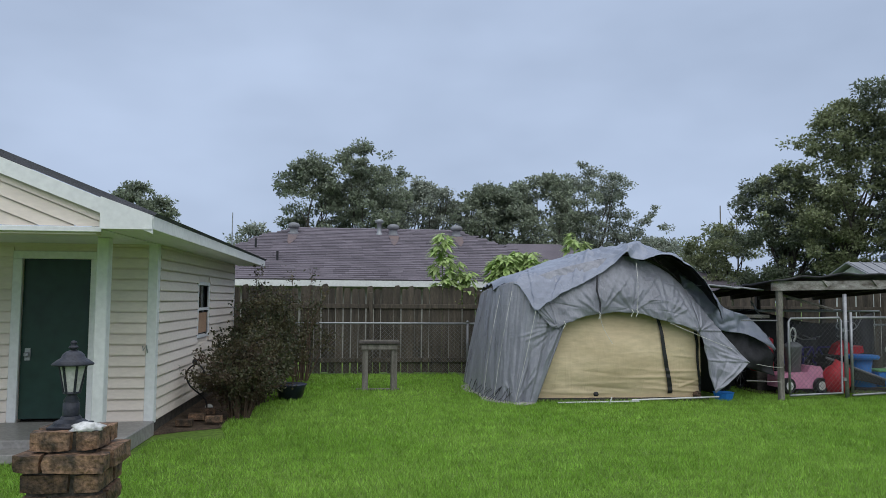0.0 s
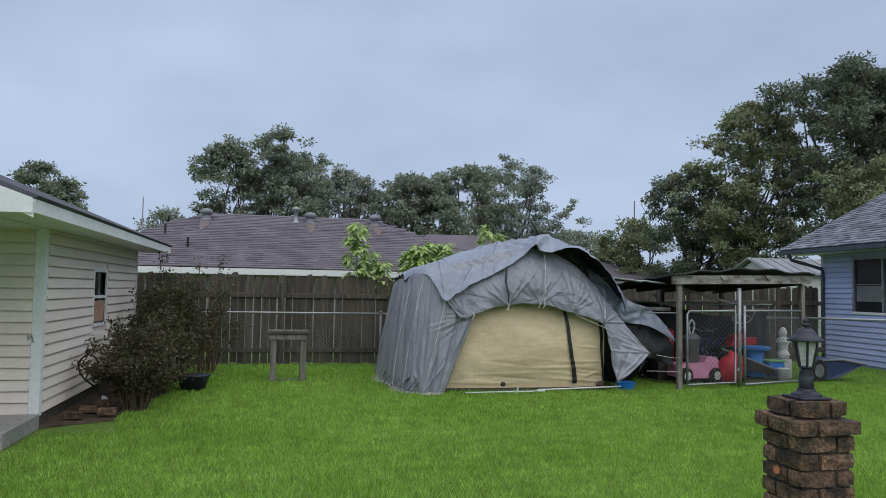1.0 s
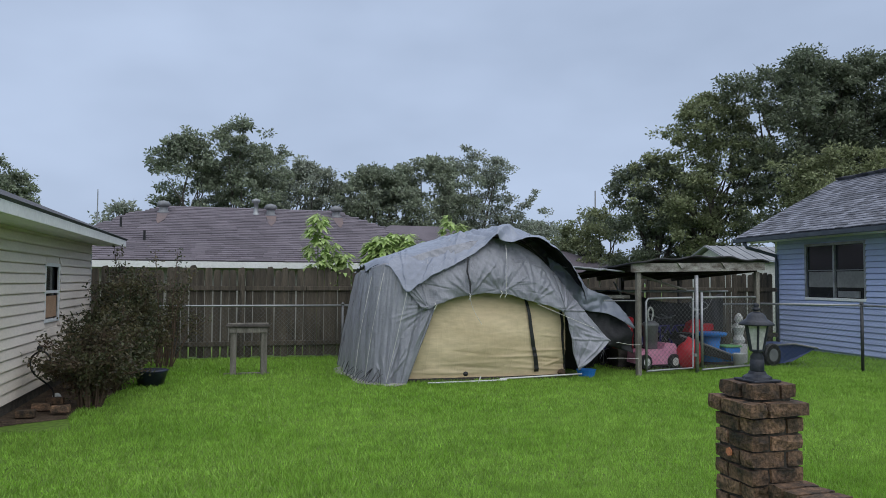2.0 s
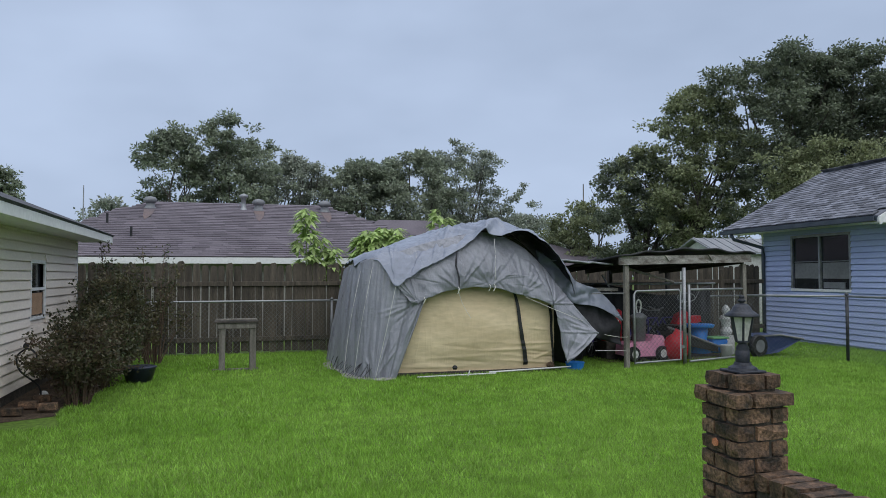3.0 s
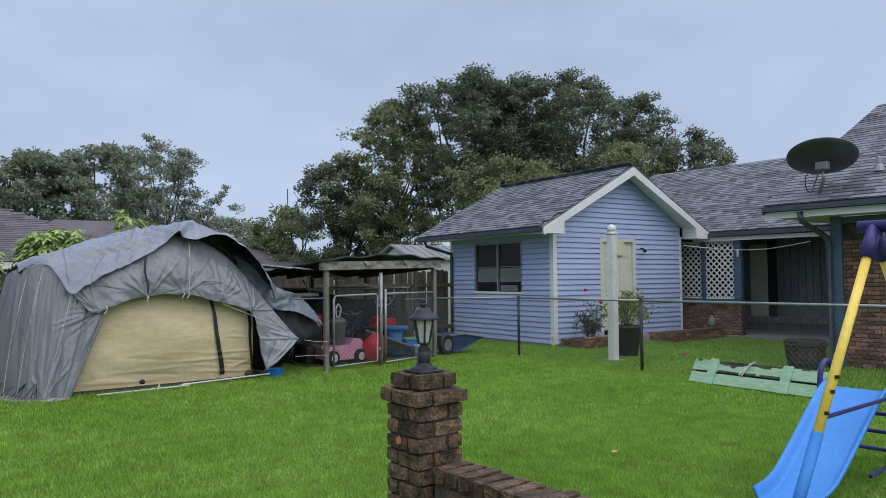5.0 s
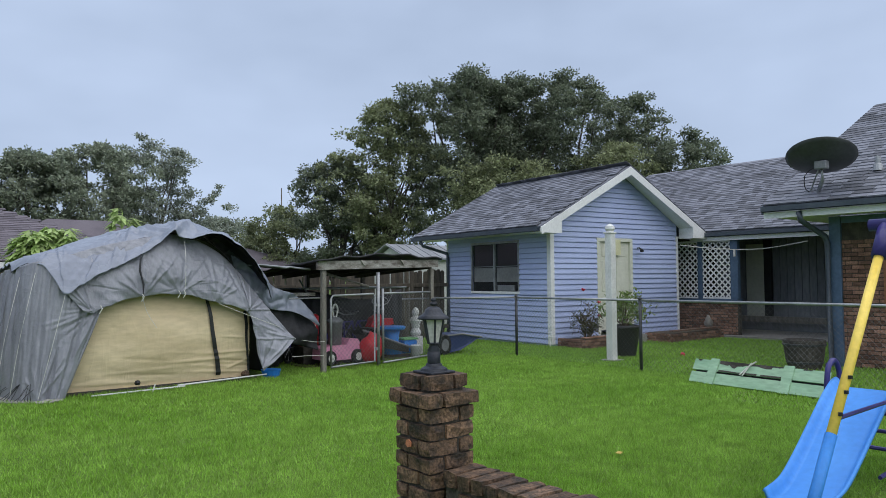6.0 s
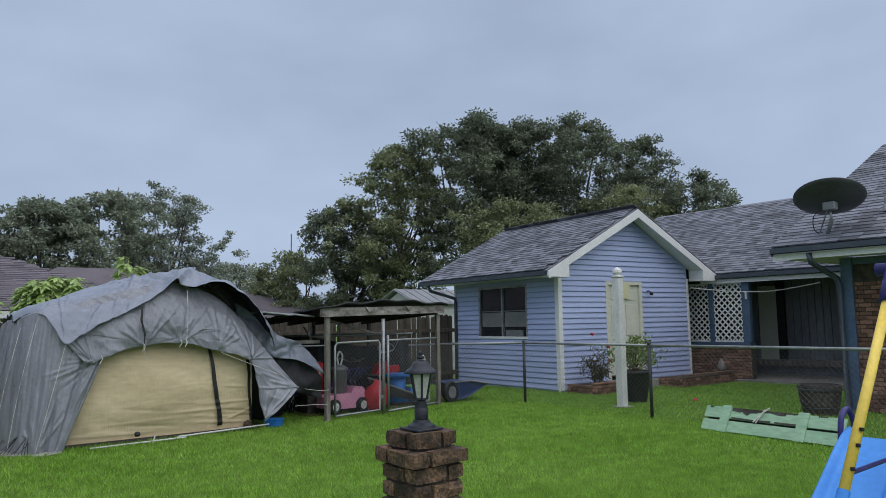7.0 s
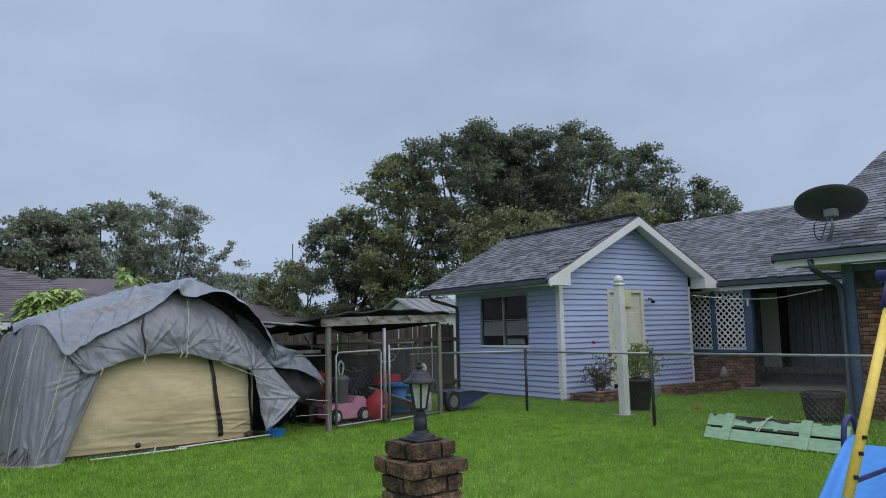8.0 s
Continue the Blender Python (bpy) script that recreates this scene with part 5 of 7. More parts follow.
def kennel():
    k = thing("kennel", (8, 14.6, 0), "ramshackle chain-link kennel with peeling white beam and sagging black roof", "kennel")
    for p, top, m in ((KA, 1.76, WOOD_GREY), (KC, 1.80, WOOD_GREY)):
        part("post", B(p.x - 0.04, p.x + 0.04, p.y - 0.04, p.y + 0.04, 0, top, 0.006), m, k)
    part("gate_post", P([(KB.x, KB.y, 0), (KB.x, KB.y, 1.72)], 0.034, 10), GALV, k, smooth=True)
    part("gate_post", P([(KB.x + 0.12, KB.y + 0.03, 0.1), (KB.x + 0.12, KB.y + 0.03, 1.42)], 0.026, 10), GALV, k, smooth=True)
    for x, y in ((6.6, 16.3), (9.6, 16.5), (8.1, 16.4)):
        part("rear_post", B(x, x + 0.08, y, y + 0.08, 0, 1.70), WOOD_DARK, k)
    a, b = Vector((6.50, 13.18, 1.76)), Vector((9.66, 13.84, 1.83))
    part("front_beam", S([a, b, b + Vector((0, 0, 0.15)), a + Vector((0, 0, 0.15))], (0.01, -0.05, 0)), PEEL, k, "white beam with peeling paint")
    for i, s in enumerate((0.33, 0.66)):
        p = a.lerp(b, s)
        part("bracket", S([p + Vector((-0.06, -0.09, 0.16)), p + Vector((0.03, -0.09, 0.05)), p + Vector((0.10, -0.09, 0.12))], (0, 0.03, 0)), PEEL, k)

    def roof(u, v):
        p = a.lerp(b, u * 1.03 - 0.01)
        return Vector((p.x, p.y - 0.12 + v * 3.0, 1.915 + 0.07 * u + 0.10 * math.sin(math.pi * u) * (1 - v) - 0.22 * v + 0.025 * fbm(u * 6, v * 5, 0) - 0.02 * math.sin(u * 25) * (1 - v)))
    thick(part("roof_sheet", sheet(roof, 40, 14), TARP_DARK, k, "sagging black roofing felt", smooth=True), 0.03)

    def low_roof(u, v):
        return Vector((5.55 + u * 1.05, 13.55 + v * 2.6, 1.86 - 0.34 * u * (1 - v) ** 2 * 0.4 + 0.05 * u - 0.06 * v + 0.02 * fbm(u * 5, v * 5, 2)))
    thick(part("side_roof_sheet", sheet(low_roof, 16, 14), SHED_ROOF, k, "corrugated grey side roof sheet", smooth=True), 0.025)
    for i in range(5):
        x = 6.75 + i * 0.68
        part("rafter", S([(x, 13.3 + i * 0.13, 1.80), (x + 0.05, 13.3 + i * 0.13, 1.80), (x + 0.05, 13.3 + i * 0.13, 1.89), (x, 13.3 + i * 0.13, 1.89)], (0, 2.8, -0.18)), WOOD_DARK, k)
    part("brace", P([(7.05, 13.9, 1.72), (7.85, 13.6, 1.46)], 0.025, 6), WOOD_GREY, k, "loose grey diagonal brace")
    part("brace", P([(6.95, 14.6, 1.6), (7.1, 14.5, 1.28)], 0.018, 6), GALV, k)
    part("shelf_board", B(6.05, 6.95, 14.0, 14.4, 1.30, 1.36), PEEL, k)
    for y in (14.3, 15.4):
        part("inner_rail", P([(6.9, y, 1.42), (9.6, y + 0.5, 1.42)], 0.018, 8), GALV, k)
    # gate: round-cornered tube frame with mesh
    g0, g1 = KA.lerp(KB, 0.13), KA.lerp(KB, 0.93)
    gate = part("gate", P([(g0.x, g0.y, 0.10), (g0.x, g0.y, 1.26), (g0.x + 0.04, g0.y, 1.31), (g1.x - 0.03, g1.y, 1.33), (g1.x, g1.y, 1.28), (g1.x, g1.y, 0.10), (g0.x, g0.y, 0.08)], 0.021, 8), GALV, k, "chain-link gate in a steel tube frame", smooth=True)
    part("wire_mesh", wires((g0.x, g0.y), (g1.x, g1.y), 0.10, 1.28, 0.085, 0.0026), GALV_DULL, gate)
    for z in (0.3, 1.1):
        part("hinge", lathe(bmesh.new(), (g1.x + 0.04, g1.y, z), [(0.03, 0), (0.03, 0.05)], 8), GALV, gate)
    s0 = KB + Vector((0.12, 0.03, 0))
    for z in (0.06, 1.33):
        part("panel_rail", P([(s0.x, s0.y, z), (KC.x, KC.y, z)], 0.019, 8), GALV, k, smooth=True)
    part("panel_mesh", wires((s0.x, s0.y), (KC.x, KC.y), 0.07, 1.32, 0.085, 0.0026), GALV_DULL, k)
    # Made-up black sheet that stands in for the kennel's dark, shaded interior.
    def backdrop(u, v):
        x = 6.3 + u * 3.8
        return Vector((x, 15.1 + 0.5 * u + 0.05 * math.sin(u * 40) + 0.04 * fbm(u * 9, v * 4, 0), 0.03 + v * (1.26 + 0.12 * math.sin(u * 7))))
    thick(part("dark_backdrop", sheet(backdrop, 60, 8), TARP_DARK, k, "black sheet added across the back of the kennel to darken it", smooth=True), 0.006)
    part("left_rail", P([(6.05, 13.3, 1.28), (KA.x, KA.y, 1.28)], 0.012, 8), GALV_DULL, k)
    part("floor_pad", B(6.75, 9.5, 14.0, 16.4, 0, 0.03), MULCH, k, "bare muddy floor")


kennel()


def wheel(parent, c, r, w, rim_mat, name="wheel"):
    bm = lathe(bmesh.new(), (0, 0, 0), [(r * 0.6, -w), (r * 0.92, -w), (r, -w * 0.6), (r, w * 0.6), (r * 0.92, w), (r * 0.6, w)], 20)
    m = Matrix.Translation(c) @ Matrix.Rotation(radians(90), 4, "X") @ Matrix.Rotation(0.2, 4, "Y")
    bm.transform(m)
    tyre = part(name, bm, BLACK, parent, "black tyre")
    bm = lathe(bmesh.new(), (0, 0, 0), [(0.01, -w * 1.14), (r * 0.55, -w * 1.08), (r * 0.55, w * 1.08), (0.01, w * 1.14)], 16)
    bm.transform(m)
    part("hub", bm, rim_mat, tyre)
    for i in range(5):
        bm = box(bmesh.new(), -0.02, 0.02, 0.02, r * 0.5, w * 1.0, w * 1.22)
        bm.transform(m @ Matrix.Rotation(i * 2 * math.pi / 5, 4, "Z") @ Matrix.Rotation(radians(180), 4, "X"))
        part("spoke", bm, GREY_PL, tyre)


def clutter():
    # toy car
    car = thing("toy_car", (7.42, 14.0, 0.03), "pink plastic ride-on toy car with white wheel hubs in the kennel", "toy car")
    prof = [(6.98, 0.14), (7.0, 0.34), (7.12, 0.38), (7.50, 0.39), (7.56, 0.50), (7.74, 0.49), (7.82, 0.38), (7.92, 0.30), (7.92, 0.14), (7.84, 0.12), (7.72, 0.22), (7.6, 0.12), (7.28, 0.12), (7.2, 0.22), (7.08, 0.12)]
    part("body", S([(x, 13.82, z) for x, z in prof], (0, 0.36, 0)), PINK, car, "pink moulded car body")
    part("steering_wheel", P([(7.64 + 0.06 * math.cos(i * 0.785), 14.0 + 0.06 * math.sin(i * 0.785), 0.50 + 0.02 * math.cos(i * 0.785)) for i in range(9)], 0.012, 6), BLACK, car)
    for x in (7.14, 7.72):
        wheel(car, Vector((x, 13.80, 0.17)), 0.135, 0.04, WHITE_PL)
    # grey bin, sprayer handle
    b = thing("grey_bin", (7.36, 14.0, 0.39), "grey plastic bin with a white looped handle", "bin")
    part("body", lathe(bmesh.new(), (7.36, 14.0, 0.39), [(0.12, 0), (0.14, 0.40), (0.155, 0.41), (0.155, 0.45), (0.08, 0.50), (0.01, 0.51)], 18), GREY_PL, b, smooth=True)
    part("handle", P([spline([(7.34, 14.0, 0.88), (7.30, 13.98, 1.04), (7.35, 13.97, 1.14), (7.41, 13.98, 1.04), (7.38, 14.0, 0.88)], i / 14) for i in range(15)], 0.016, 6), WHITE_PL, b, "white looped handle")
    # red can
    c = thing("red_drum", (7.08, 14.50, 0.0), "red metal drum on a dark crate behind the kennel post", "drum")
    part("drum", lathe(bmesh.new(), (7.08, 14.50, 0.36), [(0.19, 0), (0.20, 0.02), (0.19, 0.2), (0.20, 0.22), (0.19, 0.38), (0.20, 0.55), (0.17, 0.58), (0.02, 0.59)], 20), RED, c, smooth=True)
    part("stand", B(6.88, 7.28, 14.32, 14.68, 0.03, 0.36, 0.01), WOOD_DARK, c)
    part("white_mark", B(7.02, 7.12, 14.285, 14.30, 0.68, 0.76), WHITE_PL, c)
    # red bag
    r = lcg(3)
    bm = bmesh.new()
    bmesh.ops.create_icosphere(bm, subdivisions=3, radius=1)
    for v in bm.verts:
        n = 1 + 0.22 * fbm(v.co.x * 2, v.co.y * 2, v.co.z * 2)
        v.co = Vector((8.03 + v.co.x * 0.24 * n, 13.78 + v.co.y * 0.18 * n, 0.05 + max(0.0, 0.24 + v.co.z * 0.30 * n)))
    solo("red_bag", bm, RED, "crumpled red plastic bag on the kennel floor", "bag", smooth=True)
    # blue step stool
    s = thing("blue_stool", (8.86, 14.3, 0.03), "bright blue plastic step stool in the kennel", "stool")
    part("seat", lathe(bmesh.new(), (8.86, 14.3, 0.58), [(0.26, 0), (0.28, 0.03), (0.28, 0.06), (0.25, 0.07)], 20), BLUE_PL, s)
    part("pedestal", lathe(bmesh.new(), (8.86, 14.3, 0.10), [(0.22, 0), (0.14, 0.25), (0.17, 0.48)], 16), BLUE_PL, s, smooth=True)
    s = thing("blue_box", (9.05, 14.25, 0.03), "small blue plastic crate with a green rim", "crate")
    part("body", B(9.02, 9.36, 14.1, 14.4, 0.10, 0.36, 0.02), BLUE_PL, s)
    part("rim", B(9.0, 9.38, 14.08, 14.42, 0.365, 0.40, 0.01), surface("green_rim", (0.12, 0.34, 0.12), (0.18, 0.42, 0.16), scale=5), s)
    s = thing("white_bucket", (9.22, 13.98, 0.03), "white plastic bucket with a wire handle", "bucket")
    part("body", lathe(bmesh.new(), (9.22, 13.98, 0.03), [(0.09, 0), (0.11, 0.22), (0.12, 0.23), (0.10, 0.24)], 18), WHITE_PL, s, smooth=True)
    part("handle", P([(9.11, 13.98, 0.25), (9.14, 13.87, 0.17), (9.30, 13.87, 0.17), (9.33, 13.98, 0.25)], 0.006, 5), GALV, s)
    # plaster garden figure: one plain mesh
    bm = lathe(bmesh.new(), (9.58, 14.45, 0.42), [(0.10, 0), (0.12, 0.06), (0.08, 0.15), (0.10, 0.24), (0.13, 0.30), (0.11, 0.36), (0.05, 0.39), (0.08, 0.45), (0.07, 0.52), (0.03, 0.57), (0.01, 0.58)], 12)
    box(bm, 9.47, 9.69, 14.34, 14.56, 0.03, 0.40)
    solo("garden_statue", bm, WHITE_PL, "white plaster garden figure on a block", "statue", smooth=False)
    # red toy, dark sled, bicycle
    t = thing("red_toy", (8.85, 14.75, 0.5), "red plastic toy on a crate", "toy")
    part("body", S([(8.62, 14.7, 0.62), (8.70, 14.7, 0.80), (8.86, 14.7, 0.88), (8.98, 14.7, 0.76), (9.18, 14.7, 0.78), (9.2, 14.7, 0.66), (8.9, 14.7, 0.60)], (0, 0.2, 0)), RED, t)
    part("crate", B(8.55, 9.2, 14.6, 15.0, 0.03, 0.60), BLACK, t, "black crate")
    t = thing("dark_sled", (8.5, 14.0, 0.03), "dark grey plastic sled leaning on the clutter", "sled")
    part("tray", S([(7.95, 13.95, 0.62), (9.1, 14.05, 0.22), (9.1, 14.05, 0.12), (8.4, 14.0, 0.28), (7.95, 13.95, 0.54)], (0.02, 0.4, 0)), BLACK, t)
    part("rim", P([(7.93, 13.93, 0.63), (9.12, 14.02, 0.23)], 0.02, 6), GREY_PL, t)
    bike = thing("bicycle", (8.1, 15.0, 0.03), "dark children's bicycle stacked in the kennel", "bicycle")
    for x in (7.75, 8.45):
        ringp = [(x + 0.27 * math.cos(i * math.pi / 10), 15.0, 0.33 + 0.27 * math.sin(i * math.pi / 10)) for i in range(21)]
        tyre = part("wheel", P(ringp, 0.022, 6), BLACK, bike)
        for i in range(8):
            part("spoke", P([(x, 15.0, 0.33), (x + 0.26 * math.cos(i * 0.785), 15.0, 0.33 + 0.26 * math.sin(i * 0.785))], 0.004, 4), GALV, tyre)
    part("frame", pipe(P([(7.75, 15.0, 0.33), (7.92, 15.0, 0.72), (8.38, 15.0, 0.74), (8.45, 15.0, 0.33)], 0.02, 6), [(7.92, 15.0, 0.72), (8.1, 15.0, 0.34), (8.38, 15.0, 0.74)], 0.02, 6), PURPLE, bike)
    part("handlebar", P([(8.36, 14.75, 0.95), (8.36, 15.0, 0.90), (8.36, 15.25, 0.95)], 0.014, 6), GALV, bike)
    for bx, by, turn, tip in ((7.75, 14.72, 24, 6), (8.85, 15.18, -14, -5), (7.0, 14.85, 40, 4)):
        copy_thing(bike, pose(bx, by, 0.03, tip, 0, turn))
    hoop = [(8.75 + 0.20 * math.cos(i * math.pi / 10), 14.55 - 0.02 * i / 20, 1.15 + 0.085 * math.sin(i * math.pi / 10)) for i in range(21)]
    w = thing("wire_hoop", (8.75, 14.5, 1.06), "bent grey wire hoop hanging from the inner rail", "hoop")
    part("hoop", P(hoop, 0.010, 6), GALV, w)
    part("arm", P([(8.94, 14.5, 1.15), (9.02, 14.5, 1.28), (9.05, 14.6, 1.42)], 0.009, 5), GALV, w)
    # Made-up black heap that keeps the gap between tent and kennel dark.
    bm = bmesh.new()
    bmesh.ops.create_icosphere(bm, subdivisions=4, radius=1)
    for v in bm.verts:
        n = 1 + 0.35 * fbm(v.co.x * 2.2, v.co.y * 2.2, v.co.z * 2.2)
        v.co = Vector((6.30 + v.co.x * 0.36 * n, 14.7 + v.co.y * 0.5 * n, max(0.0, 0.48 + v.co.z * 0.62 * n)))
    solo("black_gap_filler", bm, TARP_DARK, "black heap added to darken the gap between tent and kennel", "tarp", smooth=True)
    # low heap of odd dark shapes at the back
    for i in range(7):
        x, y, z = 6.95 + i * 0.38, 15.3 + 0.4 * r.random(), 0.3 + 0.35 * r.random()
        solo("storage_tote", B(x, x + 0.34, y, y + 0.4, 0.03, z + 0.03, 0.03), r.choice((BLACK, GREY_PL, WOOD_DARK, PURPLE)), "dark plastic storage tote at the back of the kennel", "tote", "totes in the kennel")
    # tarp bundle and basin by the tent
    # tipped wheelbarrow outside
    wb = thing("wheelbarrow", (10.2, 14.1, 0), "tipped wheelbarrow with a dark blue tray and black tyre", "wheelbarrow")
    part("tray", S([(9.85, 13.95, 0.40), (10.35, 13.85, 0.42), (10.80, 13.8, 0.34), (10.30, 13.85, 0.10), (10.05, 13.9, 0.06)], (0.05, 0.55, 0.02)), surface("navy_tray", (0.02, 0.035, 0.10), (0.04, 0.06, 0.15), scale=4, grain=0.2, rough=0.4), wb, "dark blue tray")
    part("rim", P([(9.83, 13.93, 0.41), (10.35, 13.83, 0.435), (10.83, 13.78, 0.35)], 0.02, 6), GREY_PL, wb)
    part("leg", P([(10.3, 13.9, 0.10), (10.0, 14.2, 0.02)], 0.016, 6), GALV, wb)
    wheel(wb, Vector((9.88, 13.9, 0.23)), 0.22, 0.05, GREY_PL)


clutter()


# ---- brick gate pillars, low wall, lanterns ----
def brick_variants():
    out = []
    r = lcg(17)
    for k in range(6):
        bm = B(0, 1, 0, 1, 0, 1)
        bmesh.ops.subdivide_edges(bm, edges=bm.edges[:], cuts=1, use_grid_fill=True)
        for v in bm.verts:
            corner = sum(abs(c - 0.5) > 0.4 for c in v.co)
            v.co += Vector((r.uniform(-1, 1) * 0.022, r.uniform(-1, 1) * 0.05, r.uniform(-1, 1) * 0.075))
            if corner >= 2:
                v.co = Vector((0.5, 0.5, 0.5)) + (v.co - Vector((0.5, 0.5, 0.5))) * (0.955 if corner == 2 else 0.92)
        out.append(link_mesh("brick", bm, BRICK))
    return out


BRICKS = brick_variants()


def lay(parent, r, x0, x1, y0, y1, z0, z1, turn=0.0):
    m = Matrix.Translation(((x0 + x1) / 2, (y0 + y1) / 2, z0)) @ Matrix.Rotation(turn, 4, "Z")
    a, b = x1 - x0, y1 - y0
    if a >= b:
        m = m @ Matrix.Translation((-a / 2, -b / 2, 0)) @ Matrix.Diagonal((a, b, z1 - z0, 1))
    else:
        m = m @ Matrix.Rotation(radians(90), 4, "Z") @ Matrix.Translation((-b / 2, -a / 2, 0)) @ Matrix.Diagonal((b, a, z1 - z0, 1))
    piece("brick", r.choice(BRICKS), m, parent)


def pillar(cx, cy, seed, label, top=1.123):
    p = thing("brick_pillar", (cx, cy, 0), label, "pillar", "brick pillars")
    r = lcg(seed)
    part("mortar_core", B(cx - 0.122, cx + 0.122, cy - 0.122, cy + 0.122, 0, top - 0.083), BRICK_DARK, p, "dark mossy mortar")
    part("cap_mortar", B(cx - 0.10, cx + 0.10, cy - 0.10, cy + 0.10, top - 0.082, top - 0.005), BRICK_DARK, p)
    row = 0
    while top > 0.02:
        s = 0.124 if row == 0 else 0.165 if row == 1 else 0.142
        w = min(0.095, s * 0.68)
        z0, z1 = max(top - 0.067, 0.0), top
        flip = row % 2
        j = lambda: r.uniform(-0.005, 0.005)
        a, b = 2 * s - w - 0.008, s
        rects = [(-b, -b + a, -b, -b + w), (b - w, b, -b, -b + a), (b - a, b, b - w, b), (-b, -b + w, b - a, b)]
        for x0, x1, y0, y1 in rects:
            if flip:
                x0, x1 = -x1, -x0
            dx, dy = j(), j()
            lay(p, r, cx + x0 + dx, cx + x1 + dx, cy + y0 + dy, cy + y1 + dy, z0 + j() * 0.4, z1 + j() * 0.4, r.uniform(-0.02, 0.02))
        top -= 0.0765
        row += 1
    return p


pillar(2.56, 5.10, 5, "old brown brick porch pillar with a corbelled top, carrying a lantern")
pillar(-1.17, 5.12, 9, "old brown brick porch pillar with a lantern and white rag", 1.085)


def low_wall():
    w = thing("low_brick_wall", (2.565, 3.3, 0), "low old brick porch wall with a worn header cap", "wall", kind="structure")
    r = lcg(23)
    part("mortar_core", B(2.49, 2.64, 1.2, 4.93, 0, 0.655), BRICK_DARK, w)
    y = 4.93
    while y > 1.4:
        h = 0.088 + r.uniform(-0.006, 0.006)
        lay(w, r, 2.455 + r.uniform(-0.008, 0.008), 2.675 + r.uniform(-0.008, 0.008), y - h, y, 0.625 + r.uniform(-0.004, 0.004), 0.693 + r.uniform(-0.006, 0.006), r.uniform(-0.03, 0.03))
        y -= h + 0.010
    for row in range(8):
        z = 0.005 + row * 0.0765
        y = 4.93 - (0.1 if row % 2 else 0)
        while y > 2.6:
            for x0, x1 in ((2.468, 2.55), (2.575, 2.658)):
                lay(w, r, x0 + r.uniform(-0.004, 0.004), x1, y - 0.195, y, z, z + 0.066, r.uniform(-0.01, 0.01))
            y -= 0.206


low_wall()


def lantern(x, y, z):
    t = thing("lantern", (x, y, z), "black metal coach lantern with frosted panes on a brick pillar", "lantern", "pillar lanterns")
    part("base", lathe(box(bmesh.new(), x - 0.088, x + 0.088, y - 0.088, y + 0.088, z, z + 0.012, 0.003), (x, y, z + 0.012), [(0.080, 0), (0.075, 0.012), (0.050, 0.024), (0.043, 0.038)], 20), LAMP_METAL, t, smooth=False)
    part("column", lathe(bmesh.new(), (x, y, z + 0.045), [(0.036, 0), (0.038, 0.01), (0.038, 0.062), (0.033, 0.066), (0.038, 0.074), (0.020, 0.100), (0.027, 0.112)], 20), LAMP_METAL, t, smooth=True)
    zb, zt, rb, rt = z + 0.157, z + 0.280, 0.034, 0.061
    part("bottom_ring", lathe(bmesh.new(), (x, y, zb - 0.012), [(0.026, 0), (0.041, 0.006), (0.039, 0.014)], 6), LAMP_METAL, t)
    for i in range(6):
        a, b = i * math.pi / 3, (i + 1) * math.pi / 3
        pa, pb = Vector((math.cos(a), math.sin(a), 0)), Vector((math.cos(b), math.sin(b), 0))
        c = Vector((x, y, 0))
        q = [c + pa * rb + Vector((0, 0, zb)), c + pb * rb + Vector((0, 0, zb)), c + pb * rt + Vector((0, 0, zt)), c + pa * rt + Vector((0, 0, zt))]
        inward = -(pa + pb).normalized() * 0.003
        part("pane", S(q, inward), FROST, t, "frosted glass pane")
        part("glazing_bar", P([c + pa * (rb + 0.001) + Vector((0, 0, zb - 0.004)), c + pa * (rt + 0.001) + Vector((0, 0, zt + 0.004))], 0.0065, 6), LAMP_METAL, t)
    part("roof", lathe(bmesh.new(), (x, y, zt), [(0.058, -0.002), (0.094, 0.0), (0.096, 0.006), (0.074, 0.022), (0.056, 0.032), (0.049, 0.048), (0.034, 0.061), (0.018, 0.067)], 24), LAMP_METAL, t, "flared black metal hood", smooth=True)
    part("finial", lathe(bmesh.new(), (x, y, zt + 0.070), [(0.012, 0), (0.024, 0.008), (0.020, 0.016), (0.010, 0.020), (0.017, 0.028), (0.012, 0.038), (0.002, 0.042)], 12), LAMP_METAL, t, smooth=True)
    part("bulb_holder", lathe(bmesh.new(), (x, y, zb), [(0.016, 0), (0.016, 0.05), (0.010, 0.054)], 10), WHITE_PL, t)
    return t


first_lantern = lantern(2.56, 5.10, 1.125)
first_lantern.scale = (0.86, 0.86, 0.95)
left_lantern = copy_thing(first_lantern, pose(-1.19, 5.12, 1.087, 0, 0, 8))
left_lantern.scale = (0.80, 0.80, 0.85)
chip = thing("brick_chip", (2.41, 5.11, 0.79), "orange chipped face of a broken pillar brick", "brick")
part("chip", S([(2.414, 5.098, 0.782), (2.414, 5.122, 0.776), (2.414, 5.138, 0.788), (2.414, 5.134, 0.808), (2.414, 5.114, 0.816), (2.414, 5.096, 0.803)], (-0.006, 0, 0)), surface("fresh_orange_brick", (0.42, 0.15, 0.07), (0.50, 0.20, 0.10), scale=30, grain=0.3, rough=0.9), chip)
bm = bmesh.new()
bmesh.ops.create_icosphere(bm, subdivisions=3, radius=1)
